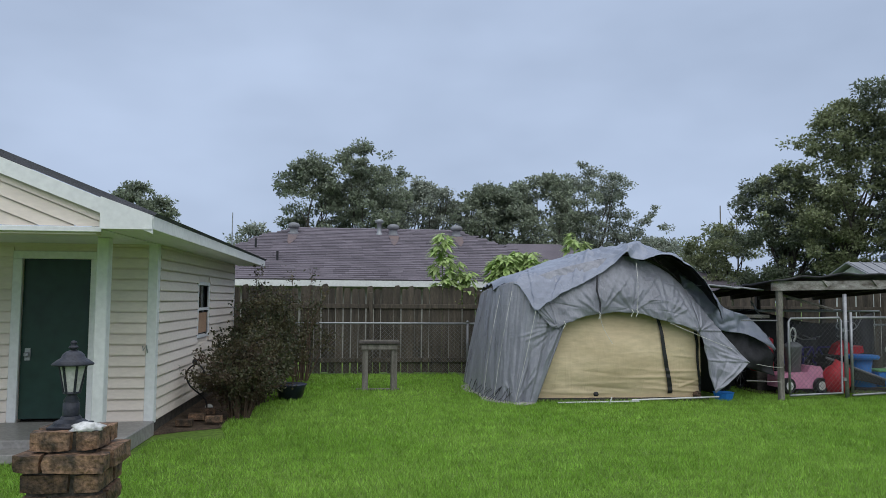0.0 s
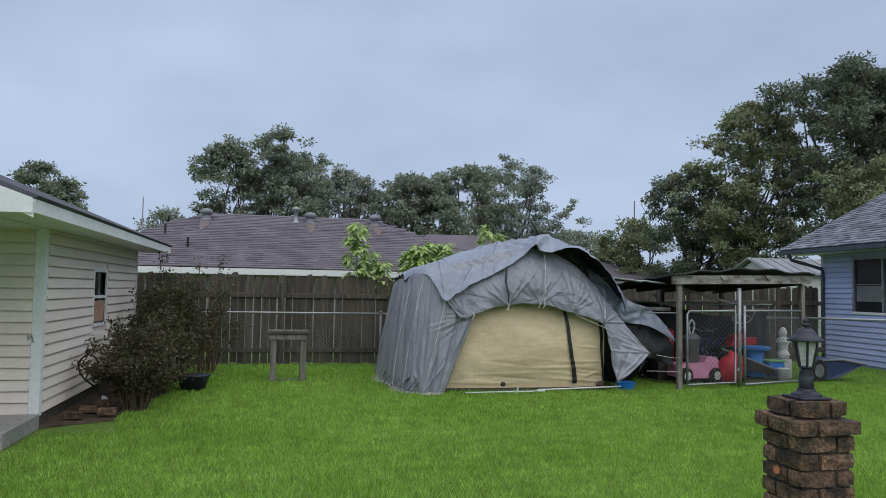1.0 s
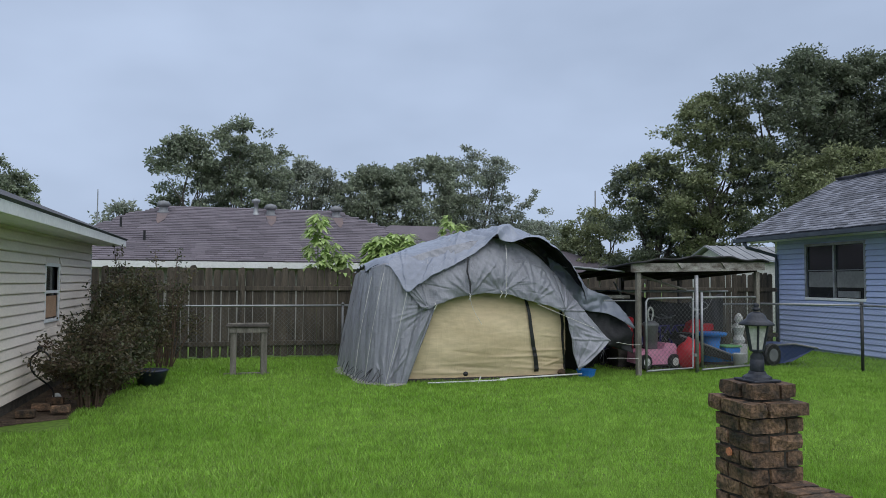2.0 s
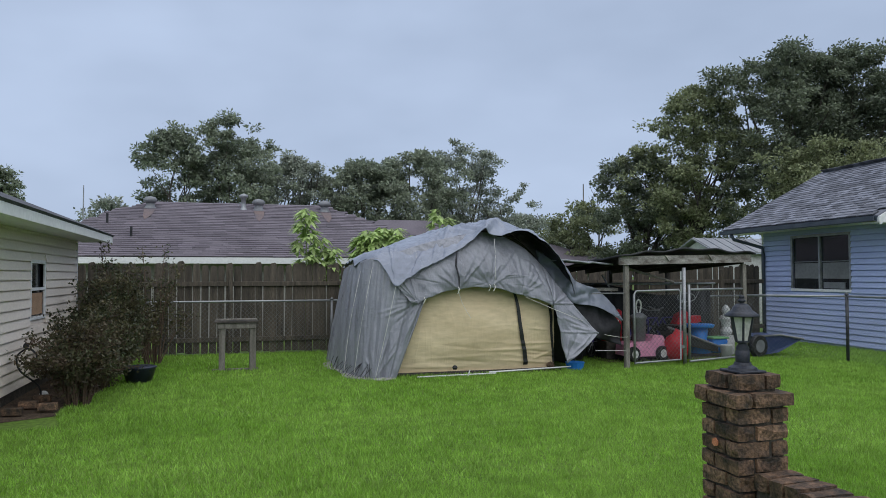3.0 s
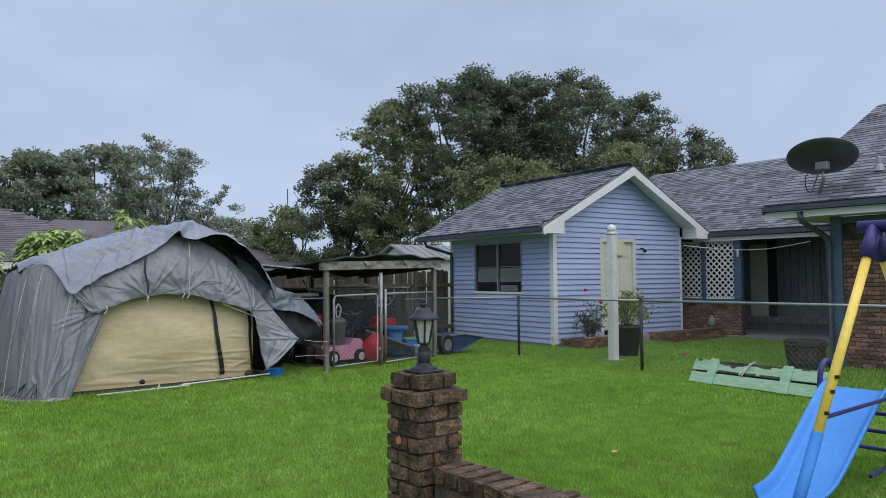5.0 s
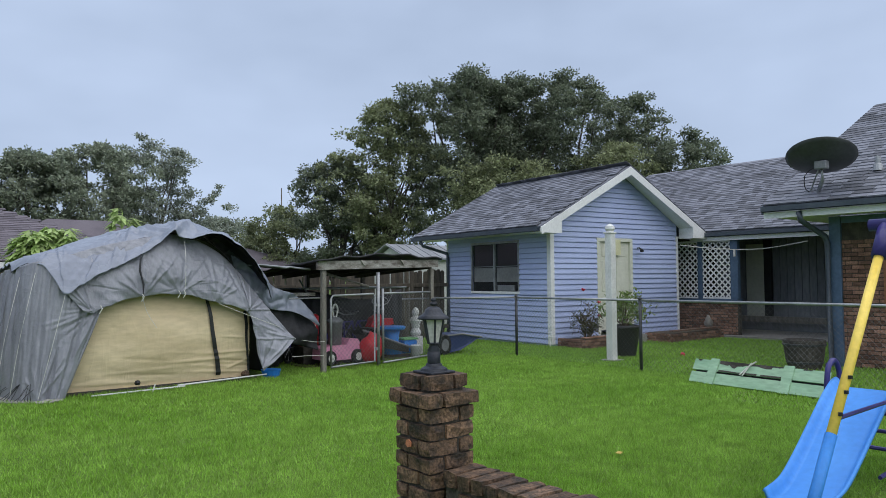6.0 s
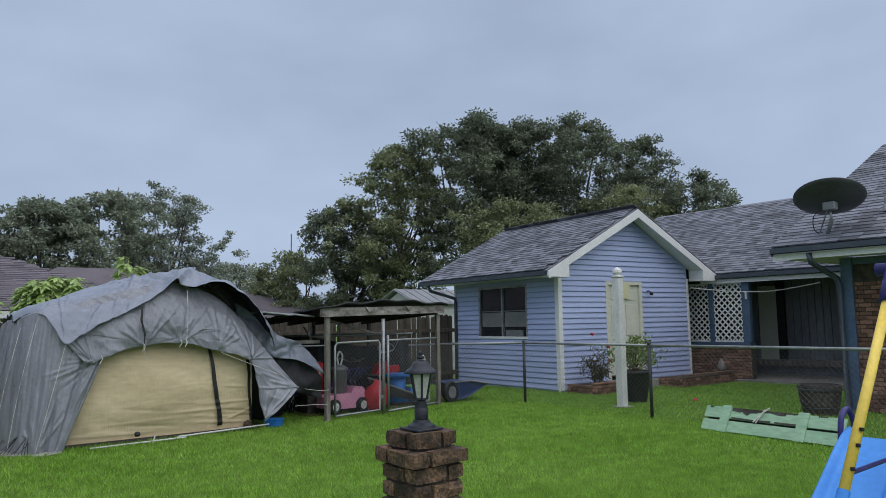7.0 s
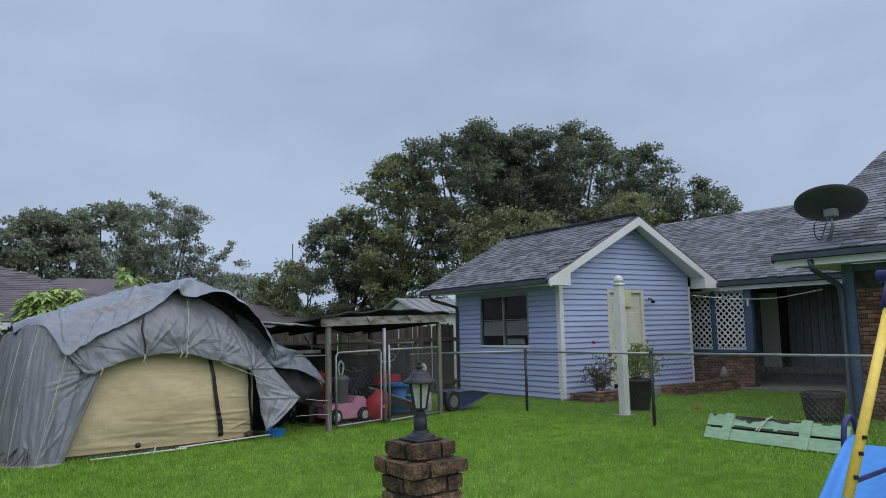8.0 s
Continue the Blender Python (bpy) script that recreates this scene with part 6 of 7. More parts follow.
for v in bm.verts:
    n = 1 + 0.5 * fbm(v.co.x * 2.3, v.co.y * 2.3, v.co.z * 2.3)
    v.co = Vector((-1.10 + v.co.x * 0.055 * n, 5.04 + v.co.y * 0.04 * n, 1.082 + max(0.003, 0.012 + v.co.z * 0.022 * n)))
solo("rag", bm, WHITE_PL, "crumpled wet white rag on the brick pillar", "rag", smooth=True)


# ---- sawhorse table on the lawn ----
def saw_table():
    t = thing("wooden_stand", (0.28, 15.0, 0), "weathered grey wooden stand with a narrow plank top", "stand")
    for x in (0.0, 0.50):
        for y in (14.88, 15.16):
            part("leg", B(x, x + 0.10, y, y + 0.05, 0, 0.80, 0.006), WOOD_GREY, t)
        part("cleat", B(x + 0.02, x + 0.06, 14.93, 15.155, 0.70, 0.79), WOOD_GREY, t)
    part("apron", B(-0.02, 0.60, 14.85, 14.878, 0.71, 0.80, 0.004), WOOD_GREY, t)
    part("apron", B(-0.02, 0.60, 15.207, 15.235, 0.71, 0.80, 0.004), WOOD_GREY, t)
    part("top_plank", B(-0.07, 0.64, 14.82, 15.02, 0.803, 0.84, 0.005), WOOD_DARK, t, "dark wet top plank")
    part("top_plank", B(-0.06, 0.63, 15.03, 15.24, 0.803, 0.845, 0.005), WOOD_DARK, t, "dark wet top plank")
    part("top_rail", B(-0.04, 0.62, 14.86, 14.92, 0.848, 0.875, 0.004), WOOD_GREY, t)
    part("foot_board", B(-0.10, 0.64, 14.93, 15.0, 0.0, 0.035, 0.004), WOOD_GREY, t)


saw_table()


# ---- plants ----
def tree(name, label, x, y, top, base, half, seed, leaf_mat, leaf=0.15, clumps=260, per=75, deep=0.8, rough=0.30, airy=-0.22, clump=0.42):
    """A tree whose crown, between the heights base and top, is built of many leaf sprays with gaps between them."""
    rs = np.random.RandomState(seed)
    t = thing(name, (x, y, 0), label, "tree")
    mid, hh = (top + base) / 2, (top - base) / 2
    tr = max(0.16, half * 0.075)
    fork = base + hh * 0.4
    part("trunk", P([(x, y, 0), (x + 0.05, y, fork * 0.5), (x, y, fork)], [tr * 1.35, tr, tr * 0.75], 9), BARK, t)
    centres = []
    while len(centres) < clumps:
        zn, a = rs.uniform(-1, 1), rs.uniform(0, 2 * np.pi)
        wide = (1 - abs(zn) ** (2.6 if zn > 0 else 4.0)) ** 0.5
        bumpy = 1 + rough * 1.6 * fbm(math.cos(a) * 1.3 + seed, math.sin(a) * 1.3, zn * 1.8, 3)
        k = rs.uniform(0, 1) ** 0.42 * wide * bumpy
        p = np.array([x + math.cos(a) * half * k, y + math.sin(a) * half * deep * k, mid + zn * (hh - clump * 0.7) * (0.90 + 0.25 * rough * fbm(math.cos(a) + seed, math.sin(a), 4.0, 2))])
        if fbm(p[0] * 0.55 + seed, p[1] * 0.55, p[2] * 0.75, 2) < airy:
            continue
        centres.append(p)
    for i in range(0, len(centres), max(1, len(centres) // 22)):
        p, q = Vector((x, y, fork - hh * 0.25 * rs.rand())), Vector(centres[i])
        m = p.lerp(q, 0.5) + Vector((rs.normal() * 0.25, rs.normal() * 0.2, 0.12 * hh * rs.rand()))
        part("limb", P([p, p.lerp(m, 0.5) + Vector((0, 0, 0.1)), m, q], [tr * 0.42, tr * 0.34, tr * 0.22, tr * 0.05], 6), BARK, t)
    c = np.array(centres)
    size = clump * rs.uniform(0.45, 1.25, len(c))
    off = rs.normal(size=(len(c), per, 3))
    off /= np.linalg.norm(off, axis=2)[:, :, None]
    off *= rs.uniform(0.1, 1.0, (len(c), per, 1)) ** 0.6
    off[:, :, 2] = off[:, :, 2] * 0.55 + 0.1
    pts = (c[:, None, :] + off * size[:, None, None]).reshape(-1, 3)
    out = off.reshape(-1, 3)
    n = len(pts)
    d = out * 0.9 + rs.normal(size=(n, 3)) * 0.6
    d[:, 2] -= 0.15
    d /= np.linalg.norm(d, axis=1)[:, None]
    s = np.cross(d, np.array([0, 0, 1.0]) + rs.normal(size=(n, 3)) * 0.75)
    s /= np.linalg.norm(s, axis=1)[:, None] + 1e-9
    ln, wd = (leaf * rs.uniform(0.6, 1.4, n))[:, None], (leaf * 0.55 * rs.uniform(0.7, 1.3, n))[:, None]
    quad = np.stack([pts, pts + d * ln * 0.5 + s * wd * 0.5, pts + d * ln, pts + d * ln * 0.45 - s * wd * 0.5], 1).reshape(-1, 3)
    attach(new("crown", quads_mesh("crown", quad, leaf_mat)), t)
    return t


OAK, PALE = "dark green live oak with a broad uneven crown", "grey-green tree with a loose airy crown"
# trees behind the neighbour's house, their leaf colours paled for haze
tree("tree", PALE, -2.7, 40.2, 9.5, 1.4, 1.75, 41, LEAF_MID_HAZED, 0.17, 250, 75, airy=-0.06, rough=0.5)
tree("tree", PALE, 0.2, 40.4, 10.1, 1.4, 2.3, 42, LEAF_MID_HAZED, 0.17, 360, 75, airy=-0.08, rough=0.5)
tree("tree", PALE, 3.2, 42.0, 8.5, 1.4, 2.6, 43, LEAF_FAR_HAZED, 0.17, 300, 70, airy=-0.1, rough=0.5)
tree("tree", OAK, 7.0, 42.0, 8.4, 1.2, 3.1, 44, LEAF_MID_HAZED, 0.19, 420, 75, airy=-0.4, rough=0.4)
tree("tree", OAK, 10.6, 43.5, 9.3, 1.2, 3.2, 45, LEAF_MID_HAZED, 0.19, 420, 75, airy=-0.35, rough=0.4)
tree("tree", PALE, 14.2, 46.0, 10.7, 1.2, 2.6, 46, LEAF_FAR_HAZED, 0.18, 230, 70, airy=0.02, rough=0.5)
tree("tree", PALE, 17.2, 46.5, 8.6, 1.6, 2.4, 47, LEAF_FAR_HAZED, 0.18, 200, 70, airy=0.05, rough=0.6)
tree("tree", PALE, 21.0, 52.0, 6.3, 1.0, 3.2, 48, LEAF_FAR_HAZED, 0.20, 220, 70, airy=0.0, rough=0.5)
tree("tree", PALE, 25.5, 60.0, 6.6, 0.8, 4.0, 49, LEAF_FAR_HAZED, 0.22, 220, 70, airy=-0.1)
tree("tree", "round dark green crown beyond the roof", -12.5, 45.3, 8.6, 2.4, 2.0, 50, LEAF_MID_HAZED, 0.19, 300, 70, airy=-0.3, rough=0.12)
tree("tree", PALE, -5.0, 38.0, 5.5, 2.0, 1.0, 51, LEAF_FAR_HAZED, 0.17, 60, 60, airy=0.0, rough=0.6)
# oaks behind the blue house
tree("tree", PALE, 17.6, 36.2, 5.8, 0.6, 2.0, 60, LEAF_OLIVE, 0.16, 240, 75, airy=-0.2)
tree("tree", OAK, 18.3, 31.6, 7.6, 1.0, 2.4, 61, LEAF_OAK, 0.15, 330, 85, rough=0.5)
tree("tree", OAK, 19.7, 29.6, 10.3, 2.0, 2.6, 62, LEAF_OLIVE, 0.15, 360, 85, rough=0.45)
tree("tree", OAK, 23.0, 28.0, 12.0, 2.5, 3.6, 63, LEAF_OAK, 0.15, 650, 90, rough=0.4, airy=-0.2)
tree("tree", OAK, 25.8, 27.2, 12.1, 3.5, 2.9, 69, LEAF_OAK, 0.15, 430, 85, rough=0.4, airy=-0.16)
tree("tree", OAK, 27.7, 25.4, 12.1, 2.5, 3.4, 64, LEAF_OAK, 0.15, 580, 90, rough=0.4, airy=-0.18)
tree("tree", OAK, 22.4, 24.4, 7.3, 1.0, 3.0, 65, LEAF_OLIVE, 0.14, 420, 85, rough=0.4)
tree("tree", PALE, 26.4, 22.0, 8.0, 2.0, 2.3, 66, LEAF_OLIVE, 0.14, 280, 85, rough=0.45)
tree("tree", OAK, 29.4, 20.2, 8.5, 2.5, 1.9, 67, LEAF_OAK, 0.14, 200, 85, rough=0.5)
tree("tree", OAK, 30.0, 23.2, 10.9, 2.5, 2.1, 68, LEAF_OAK, 0.14, 280, 85, rough=0.5, airy=-0.15)
# bare branches above the tree line
bare = thing("bare_tree", (19.0, 37.3, 0), "thin leafless tree with forked grey branches", "tree")
part("trunk", P([(19.0, 37.3, 0), (19.1, 37.3, 4.0), (19.0, 37.3, 6.2)], [0.07, 0.04, 0.01], 6), WOOD_GREY, bare)
for i in range(7):
    z = 3.8 + i * 0.38
    s = -1 if i % 2 else 1
    part("branch", P([(19.05, 37.3, z), (19.05 + s * 0.35, 37.3, z + 0.35), (19.05 + s * 0.55, 37.3, z + 0.85)], [0.018, 0.012, 0.004], 5), WOOD_GREY, bare)
pole = thing("utility_pole", (18.8, 38.5, 0), "distant thin utility pole", "utility pole")
part("shaft", P([(18.8, 38.5, 0), (18.8, 38.5, 6.6)], [0.06, 0.03], 8), WOOD_GREY, pole)
mast = thing("antenna_mast", (-5.3, 33, 0), "thin antenna mast beyond the roof", "antenna")
part("shaft", P([(-5.3, 33, 0), (-5.3, 33, 5.1)], [0.05, 0.02], 6), GALV, mast)


def bush(name, label, x, y, h, half, seed, mat, leaf, stems, per, bare_low=0.25, category="bush"):
    """A ragged shrub: arching stems with side twigs, leaves in small tufts along them."""
    rs = np.random.RandomState(seed)
    t = thing(name, (x, y, 0), label, category)
    pts = []
    for i in range(stems):
        a, k = rs.uniform(0, 2 * np.pi), rs.uniform(0.1, 1.0) ** 0.6
        zt = h * (1 - 0.5 * k * k) * rs.uniform(0.55, 1.06)
        p0 = Vector((x + 0.12 * math.cos(a), y + 0.12 * math.sin(a), 0))
        p2 = Vector((x + half * k * math.cos(a) + rs.normal() * 0.05, y + half * k * math.sin(a), zt))
        p1 = p0.lerp(p2, 0.5) + Vector((-0.15 * math.cos(a) * k + rs.normal() * 0.05, -0.15 * math.sin(a) * k, 0.12))
        bm = P([p0, p0.lerp(p1, 0.55), p1, p1.lerp(p2, 0.6) + Vector((0, 0, 0.03)), p2], [0.013, 0.011, 0.009, 0.006, 0.003], 5)
        for s in (0.45, 0.6, 0.75, 0.88):
            if s < bare_low:
                continue
            q = p0.lerp(p1, s * 2) if s < 0.5 else p1.lerp(p2, s * 2 - 1)
            b = rs.uniform(0, 2 * np.pi)
            e = q + Vector((math.cos(b), math.sin(b), rs.uniform(0.1, 0.9))) * rs.uniform(0.10, 0.26)
            pipe(bm, [q, e], [0.005, 0.002], 4)
            for w in (0.4, 0.75, 1.0):
                pts.append(np.array(q.lerp(e, w)) + rs.normal(size=(per, 3)) * 0.045)
        part("stem", bm, TWIG, t)
        for s in np.linspace(max(bare_low, 0.15), 1.0, 6):
            q = np.array(p0.lerp(p1, s * 2) if s < 0.5 else p1.lerp(p2, s * 2 - 1))
            pts.append(q + rs.normal(size=(per, 3)) * 0.055)
    pts = np.concatenate(pts)
    pts = pts[pts[:, 2] > 0.06]
    attach(new("foliage", quads_mesh("foliage", leaf_quads(pts, leaf, leaf * 0.55, rs, 0.1), mat)), t)
    return t


bush("rose_bush", "sparse rose bush with reddish brown leaves beside the house", -1.62, 12.1, 1.12, 0.72, 71, LEAF_RED, 0.05, 40, 9, 0.3)
bush("bush", "dense dark shrub with small reddish leaves", -1.62, 13.4, 1.30, 0.68, 72, LEAF_BUSH, 0.055, 40, 12, 0.15)
bush("bush", "tall dark shrub against the wooden fence", -1.60, 14.8, 1.75, 0.68, 73, LEAF_BUSH, 0.06, 48, 13, 0.12)
bush("bush", "tall loose shrub arching before the wooden fence", -1.15, 16.2, 2.15, 0.75, 74, LEAF_BUSH, 0.055, 20, 8, 0.5)
bush("bush", "tall dark shrub against the wooden fence", -1.85, 16.2, 2.35, 0.62, 75, LEAF_BUSH, 0.06, 34, 11, 0.2)


def bed():
    bm = bmesh.new()
    a, b = [], []
    n = 26
    for i in range(n + 1):
        y = 10.9 + i * 6.3 / n
        a.append(bm.verts.new((-2.6, y, 0.05)))
        b.append(bm.verts.new((-1.62 + 0.10 * math.sin(y * 2) + 0.10 * fbm(y * 2, 0, 0) - (0.9 if i == 0 else 0.5 if i == 1 else 0), y, 0.004)))
    for i in range(n):
        bm.faces.new((a[i], b[i], b[i + 1], a[i + 1]))
    solo("flower_bed", bm, MULCH, "bare brown mulch bed along the beige wall", "flower bed", kind="structure")


bed()
hook = thing("shepherd_hook", (-2.18, 12.25, 0), "black wrought-iron hook with a small bird finial in the bed", "garden hook")
part("stake", P([spline([(-2.08, 12.3, 0), (-2.10, 12.3, 0.22), (-2.30, 12.26, 0.42), (-2.34, 12.25, 0.60), (-2.22, 12.24, 0.70), (-2.12, 12.24, 0.62), (-2.14, 12.24, 0.52), (-2.22, 12.24, 0.52)], i / 28) for i in range(29)], 0.012, 6), BLACK, hook)
part("finial", lathe(bmesh.new(), (-2.24, 12.24, 0.70), [(0.012, 0), (0.035, 0.02), (0.03, 0.05), (0.012, 0.07), (0.002, 0.09)], 8), BLACK, hook)
bm = bmesh.new()
bmesh.ops.create_icosphere(bm, subdivisions=2, radius=0.055, matrix=Matrix.Translation((-2.10, 12.55, 0.08)))
solo("ball", bm, WHITE_PL, "small white ball lying in the flower bed", "ball", smooth=True)
# The navy is made darker still to include the shrubs' shadow.
solo("dark_pot", lathe(bmesh.new(), (-1.12, 13.9, 0.0), [(0.17, 0), (0.24, 0.22), (0.26, 0.24), (0.22, 0.25)], 18), surface("shaded_navy_glaze", (0.012, 0.014, 0.03), (0.022, 0.026, 0.05), scale=5, grain=0.2, rough=0.3), "dark navy flower pot under the shrubs, darkened for their shadow", "flower pot", smooth=True)
for i, (x, y) in enumerate(((-2.25, 11.3), (-2.2, 11.75), (-2.15, 12.2), (-1.95, 11.55))):
    solo("edging_brick", B(x, x + 0.2, y, y + 0.1, 0.04, 0.12, 0.006), BRICK, "loose old brick in the flower bed", "brick", "edging bricks")


def tall_plants():
    rs = np.random.RandomState(81)
    spots = [(1.74, 17.95, 3.01, 15), (2.1, 18.1, 2.36, 10), (2.37, 18.0, 2.2, 8), (2.83, 18.05, 2.45, 18), (3.08, 17.95, 2.55, 22), (3.35, 18.05, 2.63, 24), (3.62, 17.95, 2.61, 22), (3.89, 18.05, 2.45, 16), (4.65, 18.05, 3.03, 10), (4.78, 17.95, 2.85, 7)]
    for x, y, h, n in spots:
        t = thing("okra_plant", (x, y, 0), "tall bright green plant with large lobed leaves rising over the fence", "plant", "tall plants over the fence")
        lean = rs.uniform(-0.1, 0.15)
        part("stalk", P([(x, y, 0), (x + lean * 0.4, y, h * 0.6), (x + lean, y, h)], [0.022, 0.016, 0.006], 6), LEAF_BRIGHT, t)
        out = []
        for i in range(int(n * 3.6)):
            i /= 3.6
            s = 0.60 + 0.40 * (i + 0.5) / n
            c = Vector((x + lean * s, y, h * s))
            a = rs.uniform(0, 2 * np.pi)
            rad = 0.34 * (1.30 - s)
            d = Vector((math.cos(a), math.sin(a), rs.uniform(-0.1, 0.5)))
            p = c + d * rad
            part("leaf_stem", P([c, p], 0.006, 4), LEAF_BRIGHT, t)
            for lobe in range(5):
                b = a + (lobe - 2) * 0.55
                q = Vector((math.cos(b), math.sin(b), -0.55 + rs.uniform(-0.5, 0.4)))
                side = Vector((-math.sin(b), math.cos(b), 0)) * 0.045
                ln = 0.25 * rs.uniform(0.8, 1.2) * (1 - 0.12 * abs(lobe - 2))
                out += [p, p + q * ln * 0.5 + side, p + q * ln, p + q * ln * 0.5 - side]
        attach(new("leaves", quads_mesh("leaves", np.array(out), LEAF_BRIGHT)), t)


tall_plants()


# ---- things on the neighbour's lawn ----
def white_post():
    t = thing("white_post", (11.65, 11.0, 0), "tall square white vinyl post with a pointed cap", "post")
    part("shaft", B(11.575, 11.725, 10.925, 11.075, 0, 2.42, 0.008), PVC, t)
    part("cap", lathe(box(bmesh.new(), 11.56, 11.74, 10.91, 11.09, 2.423, 2.455, 0.006), (11.65, 11.0, 2.456), [(0.075, 0), (0.07, 0.02), (0.095, 0.06), (0.085, 0.11), (0.04, 0.15), (0.005, 0.165)], 16), PVC, t, "moulded white cap")
    part("foot", B(11.49, 11.81, 10.84, 11.16, 0.0, 0.03), CONCRETE, t)


white_post()
pot = thing("potted_shrub", (12.45, 11.3, 0), "variegated green shrub in a tall black pot", "potted plant")
part("pot", lathe(bmesh.new(), (12.45, 11.3, 0), [(0.20, 0), (0.22, 0.05), (0.31, 0.56), (0.34, 0.57), (0.34, 0.63), (0.29, 0.63), (0.28, 0.58)], 22), BLACK, pot, "tapered black plastic pot", smooth=True)
rs = np.random.RandomState(91)
cl = []
for i in range(30):
    a, k = rs.uniform(0, 6.28), rs.uniform(0.1, 1)
    q = Vector((12.45 + 0.55 * k * math.cos(a), 11.3 + 0.4 * k * math.sin(a), 0.75 + rs.uniform(0, 0.55) * (1.1 - 0.5 * k)))
    part("stem", P([(12.45, 11.3, 0.58), q], [0.010, 0.004], 5), TWIG, pot)
    cl.append(np.array(q) + rs.normal(size=(26, 3)) * 0.07)
attach(new("foliage", quads_mesh("foliage", leaf_quads(np.concatenate(cl), 0.10, 0.04, rs), LEAF_POT)), pot)


def planter(name, x0, x1, y0, y1, h, seed, label):
    t = thing(name, ((x0 + x1) / 2, (y0 + y1) / 2, 0), label, "planter")
    part("soil_fill", B(x0 + 0.05, x1 - 0.05, y0 + 0.05, y1 - 0.05, 0, h - 0.04), MULCH, t)
    brick_bond(t, (x0, y0, 0.0), (1, 0, 0), (0, -1, 0), x1 - x0, h, HOUSE_BRICK, 90, seed, deep=0.09)
    brick_bond(t, (x0, y1, 0.0), (0, -1, 0), (-1, 0, 0), y1 - y0 - 0.1, h, HOUSE_BRICK, 40, seed + 1, deep=0.09)
    part("coping", B(x0 - 0.01, x1 + 0.01, y0 - 0.01, y0 + 0.10, h + 0.012, h + 0.045, 0.006), HOUSE_BRICK, t)


planter("brick_planter", 12.98, 14.25, 12.75, 13.55, 0.22, 51, "low brown brick planter with roses before the blue wall")
planter("brick_planter", 15.7, 18.0, 12.3, 13.1, 0.26, 53, "low brown brick planter beside the patio")
solo("garden_ornament", lathe(bmesh.new(), (17.6, 12.5, 0.30), [(0.09, 0), (0.12, 0.08), (0.07, 0.20), (0.02, 0.30)], 10), WOOD_GREY, "small grey garden ornament on the planter", "ornament", smooth=True)
rose = bush("rose_bush", "leggy rose with pink-red blooms in the brick planter", 13.55, 13.1, 1.25, 0.45, 93, LEAF_BUSH, 0.06, 12, 5, 0.3)
for p in ((13.25, 13.0, 1.28), (13.85, 13.05, 0.98), (13.95, 13.1, 0.66)):
    bm = bmesh.new()
    for k in range(10):
        a = k * 2.4
        slab(bm, [Vector(p), Vector(p) + Vector((0.05 * math.cos(a), 0.05 * math.sin(a), 0.02 + 0.004 * k)), Vector(p) + Vector((0.05 * math.cos(a + 0.8), 0.05 * math.sin(a + 0.8), 0.03 + 0.004 * k))], (0, 0, 0.006))
    part("bloom", bm, PETAL, rose, "pink-red rose bloom")
bm = lathe(bmesh.new(), (13.4, 10.6, 0), [(0.04, 0), (0.05, 0.03), (0.03, 0.06), (0.004, 0.07)], 8)
solo("fallen_bloom", bm, PETAL, "red fallen blossom on the grass", "flower")


leaf_shape = [(5.58 + 0.04 * math.cos(i * 1.05) * (1.5 if i % 3 == 0 else 0.8), 6.27 + 0.03 * math.sin(i * 1.05), 0.045 + 0.012 * (i % 2)) for i in range(6)]
solo("fallen_leaf", S(leaf_shape, (0, 0, 0.004)), surface("dry_leaf", (0.42, 0.32, 0.07), (0.50, 0.36, 0.10), scale=30, grain=0.2), "yellow fallen leaf lying on the lawn", "leaf")


def barrel():
    t = thing("barrel_planter", (13.0, 8.0, 0), "dark half-barrel planter with metal hoops beside the wall", "planter")
    part("tub", lathe(bmesh.new(), (13.0, 8.0, 0), [(0.25, 0), (0.30, 0.18), (0.335, 0.46), (0.335, 0.50), (0.30, 0.50), (0.29, 0.44)], 22), WOOD_DARK, t)
    for r, z in ((0.278, 0.10), (0.332, 0.40)):
        part("hoop", lathe(bmesh.new(), (13.0, 8.0, z), [(r, 0), (r + 0.012, 0.005), (r + 0.018, 0.035), (r + 0.008, 0.04)], 22), DARK_POST, t)


barrel()


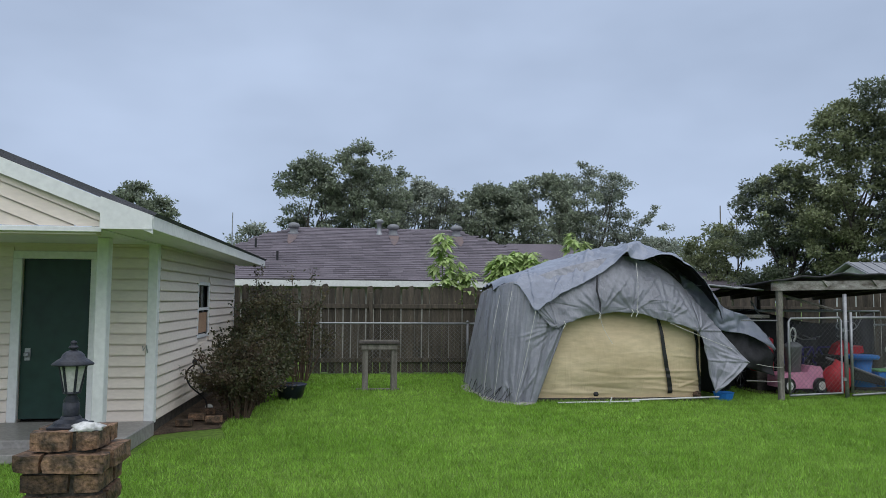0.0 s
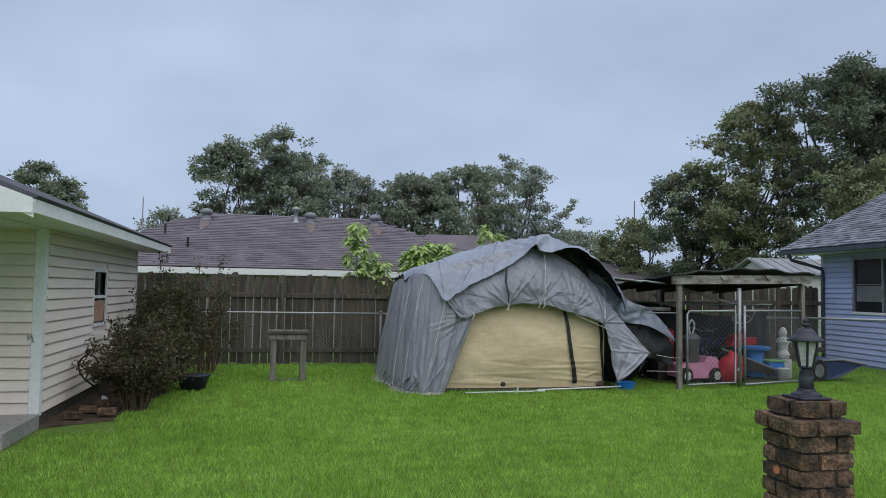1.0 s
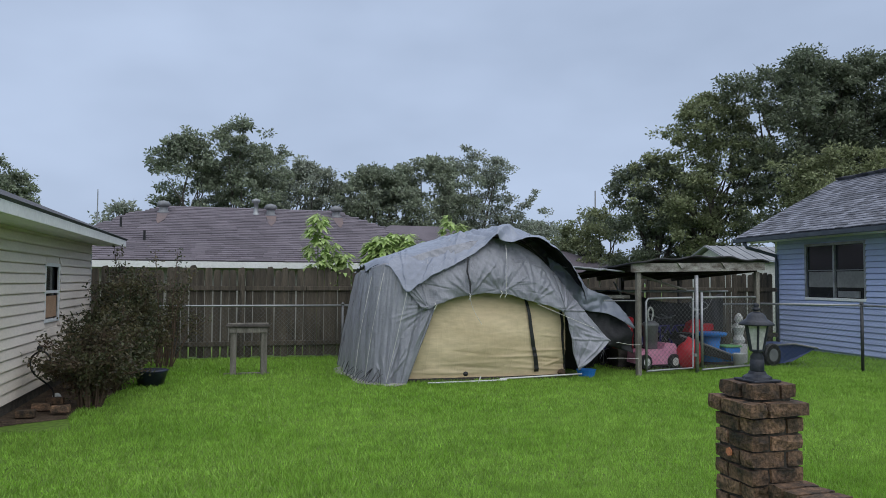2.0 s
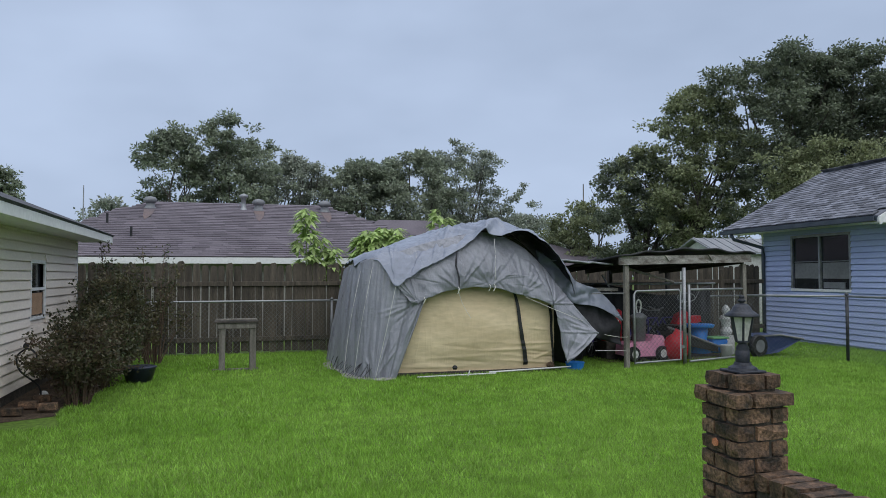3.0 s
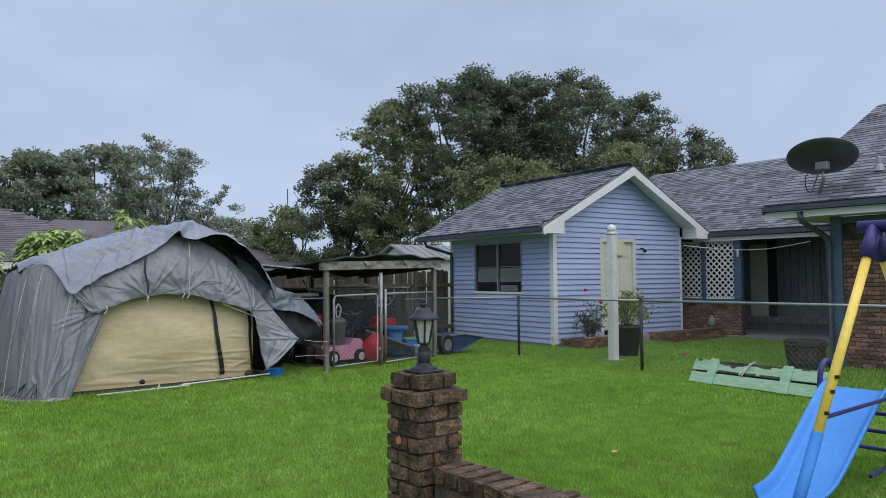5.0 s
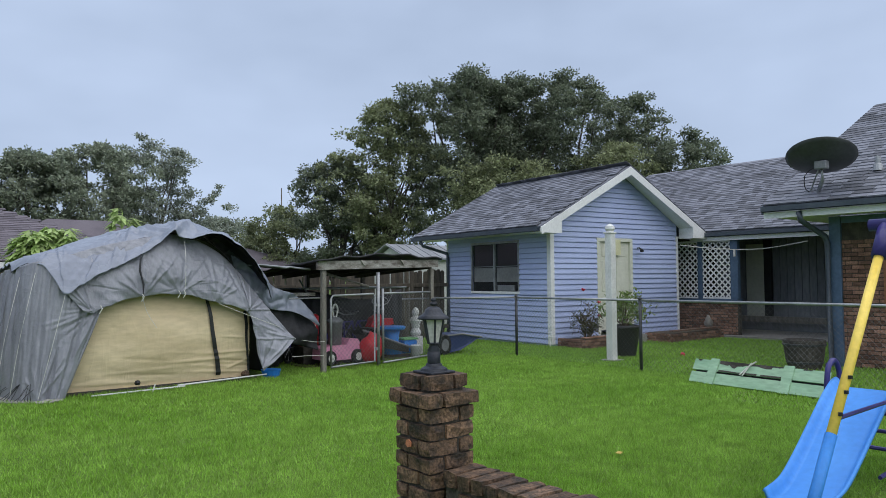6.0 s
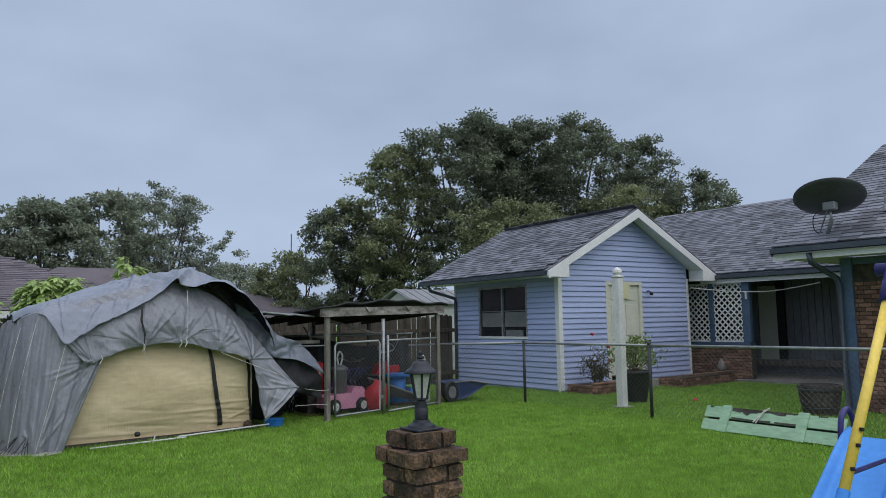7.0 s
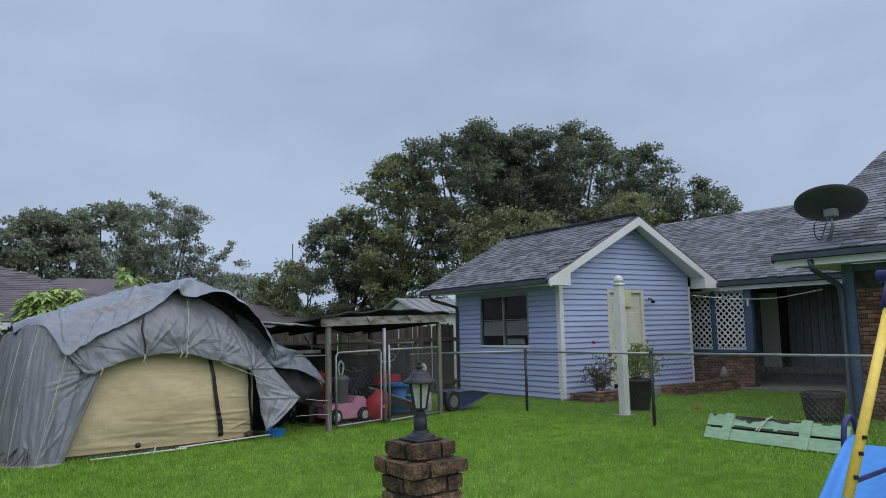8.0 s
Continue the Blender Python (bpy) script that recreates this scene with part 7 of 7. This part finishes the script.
def green_panel():
    t = thing("green_fence_panel", (10.38, 7.6, 0), "fallen pale green wooden panel leaning on the chain-link fence", "wooden panel")
    a, b = Vector((10.16, 8.44, 0.0)), Vector((9.96, 6.42, 0.0))
    up = Vector((0.56, 0, 0.83)).normalized()
    n = Vector((-up.z, 0, up.x))
    r = lcg(61)

    def at(s, h, proud=0.0):
        return a.lerp(b, s) + up * h + n * proud

    def board(name, s0, s1, h0, h1, proud):
        part(name, S([at(s0, h0, proud), at(s1, h0, proud), at(s1, h1, proud), at(s0, h1, proud)], n * 0.022), GREEN_WOOD, t)
    board("plank", 0.0, 1.0, 0.02, 0.19, 0.0)
    board("plank", 0.0, 1.02, 0.225, 0.40, 0.0)
    board("batten", 0.14, 0.21, 0.0, 0.42, 0.024)
    board("batten", 0.71, 0.78, 0.0, 0.42, 0.024)
    # bare wood where the paint has peeled along the upper plank
    for s0, s1, deep in ((0.215, 0.40, 0.075), (0.40, 0.62, 0.06), (0.62, 0.70, 0.03), (0.03, 0.06, 0.03), (0.84, 0.90, 0.025), (0.30, 0.42, 0.10)):
        lower = [at(s0 + (s1 - s0) * k / 6, 0.398 - deep * r.uniform(0.35, 1.0), 0.0225) for k in range(7)]
        part("bare_patch", S(lower + [at(s1, 0.399, 0.0225), at(s0, 0.399, 0.0225)], n * 0.003), WOOD_DARK, t, "dark bare wood under peeled paint")
    for s0, s1 in ((0.22, 0.36), (0.36, 0.52), (0.55, 0.70)):
        part("bare_patch", S([at(s0, 0.226, 0.0225), at(s1, 0.226, 0.0225), at(s1, 0.24 + r.uniform(0, 0.02), 0.0225), at(s0, 0.24 + r.uniform(0, 0.02), 0.0225)], n * 0.003), WOOD_DARK, t)
    part("stick", P([at(0.40, 0.20, 0.04), at(0.46, 0.36, 0.05), at(0.50, 0.43, 0.05)], 0.012, 5), ROPE, t, "pale stick caught between the planks")
    part("stick", P([at(0.42, 0.19, 0.04), at(0.47, 0.40, 0.06)], 0.009, 5), ROPE, t)
    # Added black board that stands in for the shade in the plank gap.
    part("gap_darkener", S([at(0.02, 0.03, -0.02), at(0.98, 0.03, -0.02), at(0.98, 0.37, -0.02), at(0.02, 0.37, -0.02)], n * -0.01), BLACK, t, "black board added behind the planks to darken their gap")


green_panel()


# ---- swing set with slide ----
def swing_set():
    t = thing("swing_set", (5.8, 3.6, 0), "children's swing set with yellow legs, indigo bar and blue slide", "swing set")
    top = Vector((5.67, 4.12, 1.90))
    for foot, lab in ((Vector((4.45, 4.2, 0)), "yellow leg with a blue foot sleeve"), (Vector((6.75, 4.0, 0)), "yellow leg with a blue foot sleeve")):
        d = foot - top
        j = top + d * 0.675
        leg = part("leg", P([top + d * 0.08, j], 0.030, 14), YELLOW, t, lab, smooth=True)
        part("foot_sleeve", P([j - d * 0.012, foot], 0.035, 14), BLUE_PL, leg, "blue plastic sleeve", smooth=True)
        part("bracket", P([top + Vector((0, 0, 0.02)), top + d * 0.10], 0.048, 12), PURPLE, leg, smooth=True)
        for k in (0.49, 0.535, 0.60):
            q = top + d * k
            part("bolt", lathe(bmesh.new(), (q.x - 0.028, q.y - 0.032, q.z), [(0.014, -0.01), (0.014, 0.01)], 8), BLACK, leg)
    part("top_bar", P([top + Vector((0, 0.10, 0.03)), (5.67, 1.2, 1.93)], 0.042, 14), PURPLE, t, "indigo steel top bar", smooth=True)
    for foot in (Vector((4.88, 1.1, 0)), Vector((6.43, 1.1, 0))):
        part("rear_leg", P([(5.67, 1.2, 1.9), foot], 0.040, 12), YELLOW, t, smooth=True)
    # slide chute
    def chute(u, v):
        s = [(6.92, 0.63), (6.76, 0.62), (6.50, 0.54), (6.10, 0.37), (5.70, 0.20), (5.40, 0.10), (5.08, 0.08)]
        p = spline([(x, z, 0) for x, z in s], u)
        w = (v - 0.5) * 2
        lip = 0.11 * max(0, (abs(w) - 0.72) / 0.28) ** 1.5 * (1 if abs(w) < 0.93 else 1 - (abs(w) - 0.93) * 4)
        return Vector((p.x - 0.02 * (1 - w * w) * (1 if u > 0.97 else 0), 4.50 + 0.125 * (p.x - 5.08) + w * (0.215 + 0.025 * (p.x - 5.08)), p.y + lip))
    thick(part("chute", sheet(chute, 40, 28), SLIDE, t, "sky blue moulded slide chute", smooth=True), 0.02)
    for y in (4.45, 4.99):
        part("handrail", P([spline([(6.98, y, 0.50), (7.0, y, 0.74), (6.90, y, 0.86), (6.78, y, 0.80), (6.74, y, 0.62)], i / 16) for i in range(17)], 0.024, 8), PURPLE, t, "indigo arched handrail", smooth=True)
        part("ladder_post", P([(6.99, y, 0.54), (7.20, y, 0.0)], 0.024, 8), PURPLE, t, smooth=True)
    for k in (0.2, 0.5, 0.8):
        p = Vector((6.99, 0, 0.54)).lerp(Vector((7.20, 0, 0)), k)
        part("rung", P([(p.x, 4.45, p.z), (p.x, 4.99, p.z)], 0.018, 8), PURPLE, t)
    part("stay", P([(4.92, 4.18, 0.72), (6.78, 4.44, 0.62)], 0.014, 6), PURPLE, t, "thin indigo stay bar")
    part("stay", P([(6.20, 4.40, 0.10), (7.15, 4.40, 0.16)], 0.016, 6), PURPLE, t)


swing_set()
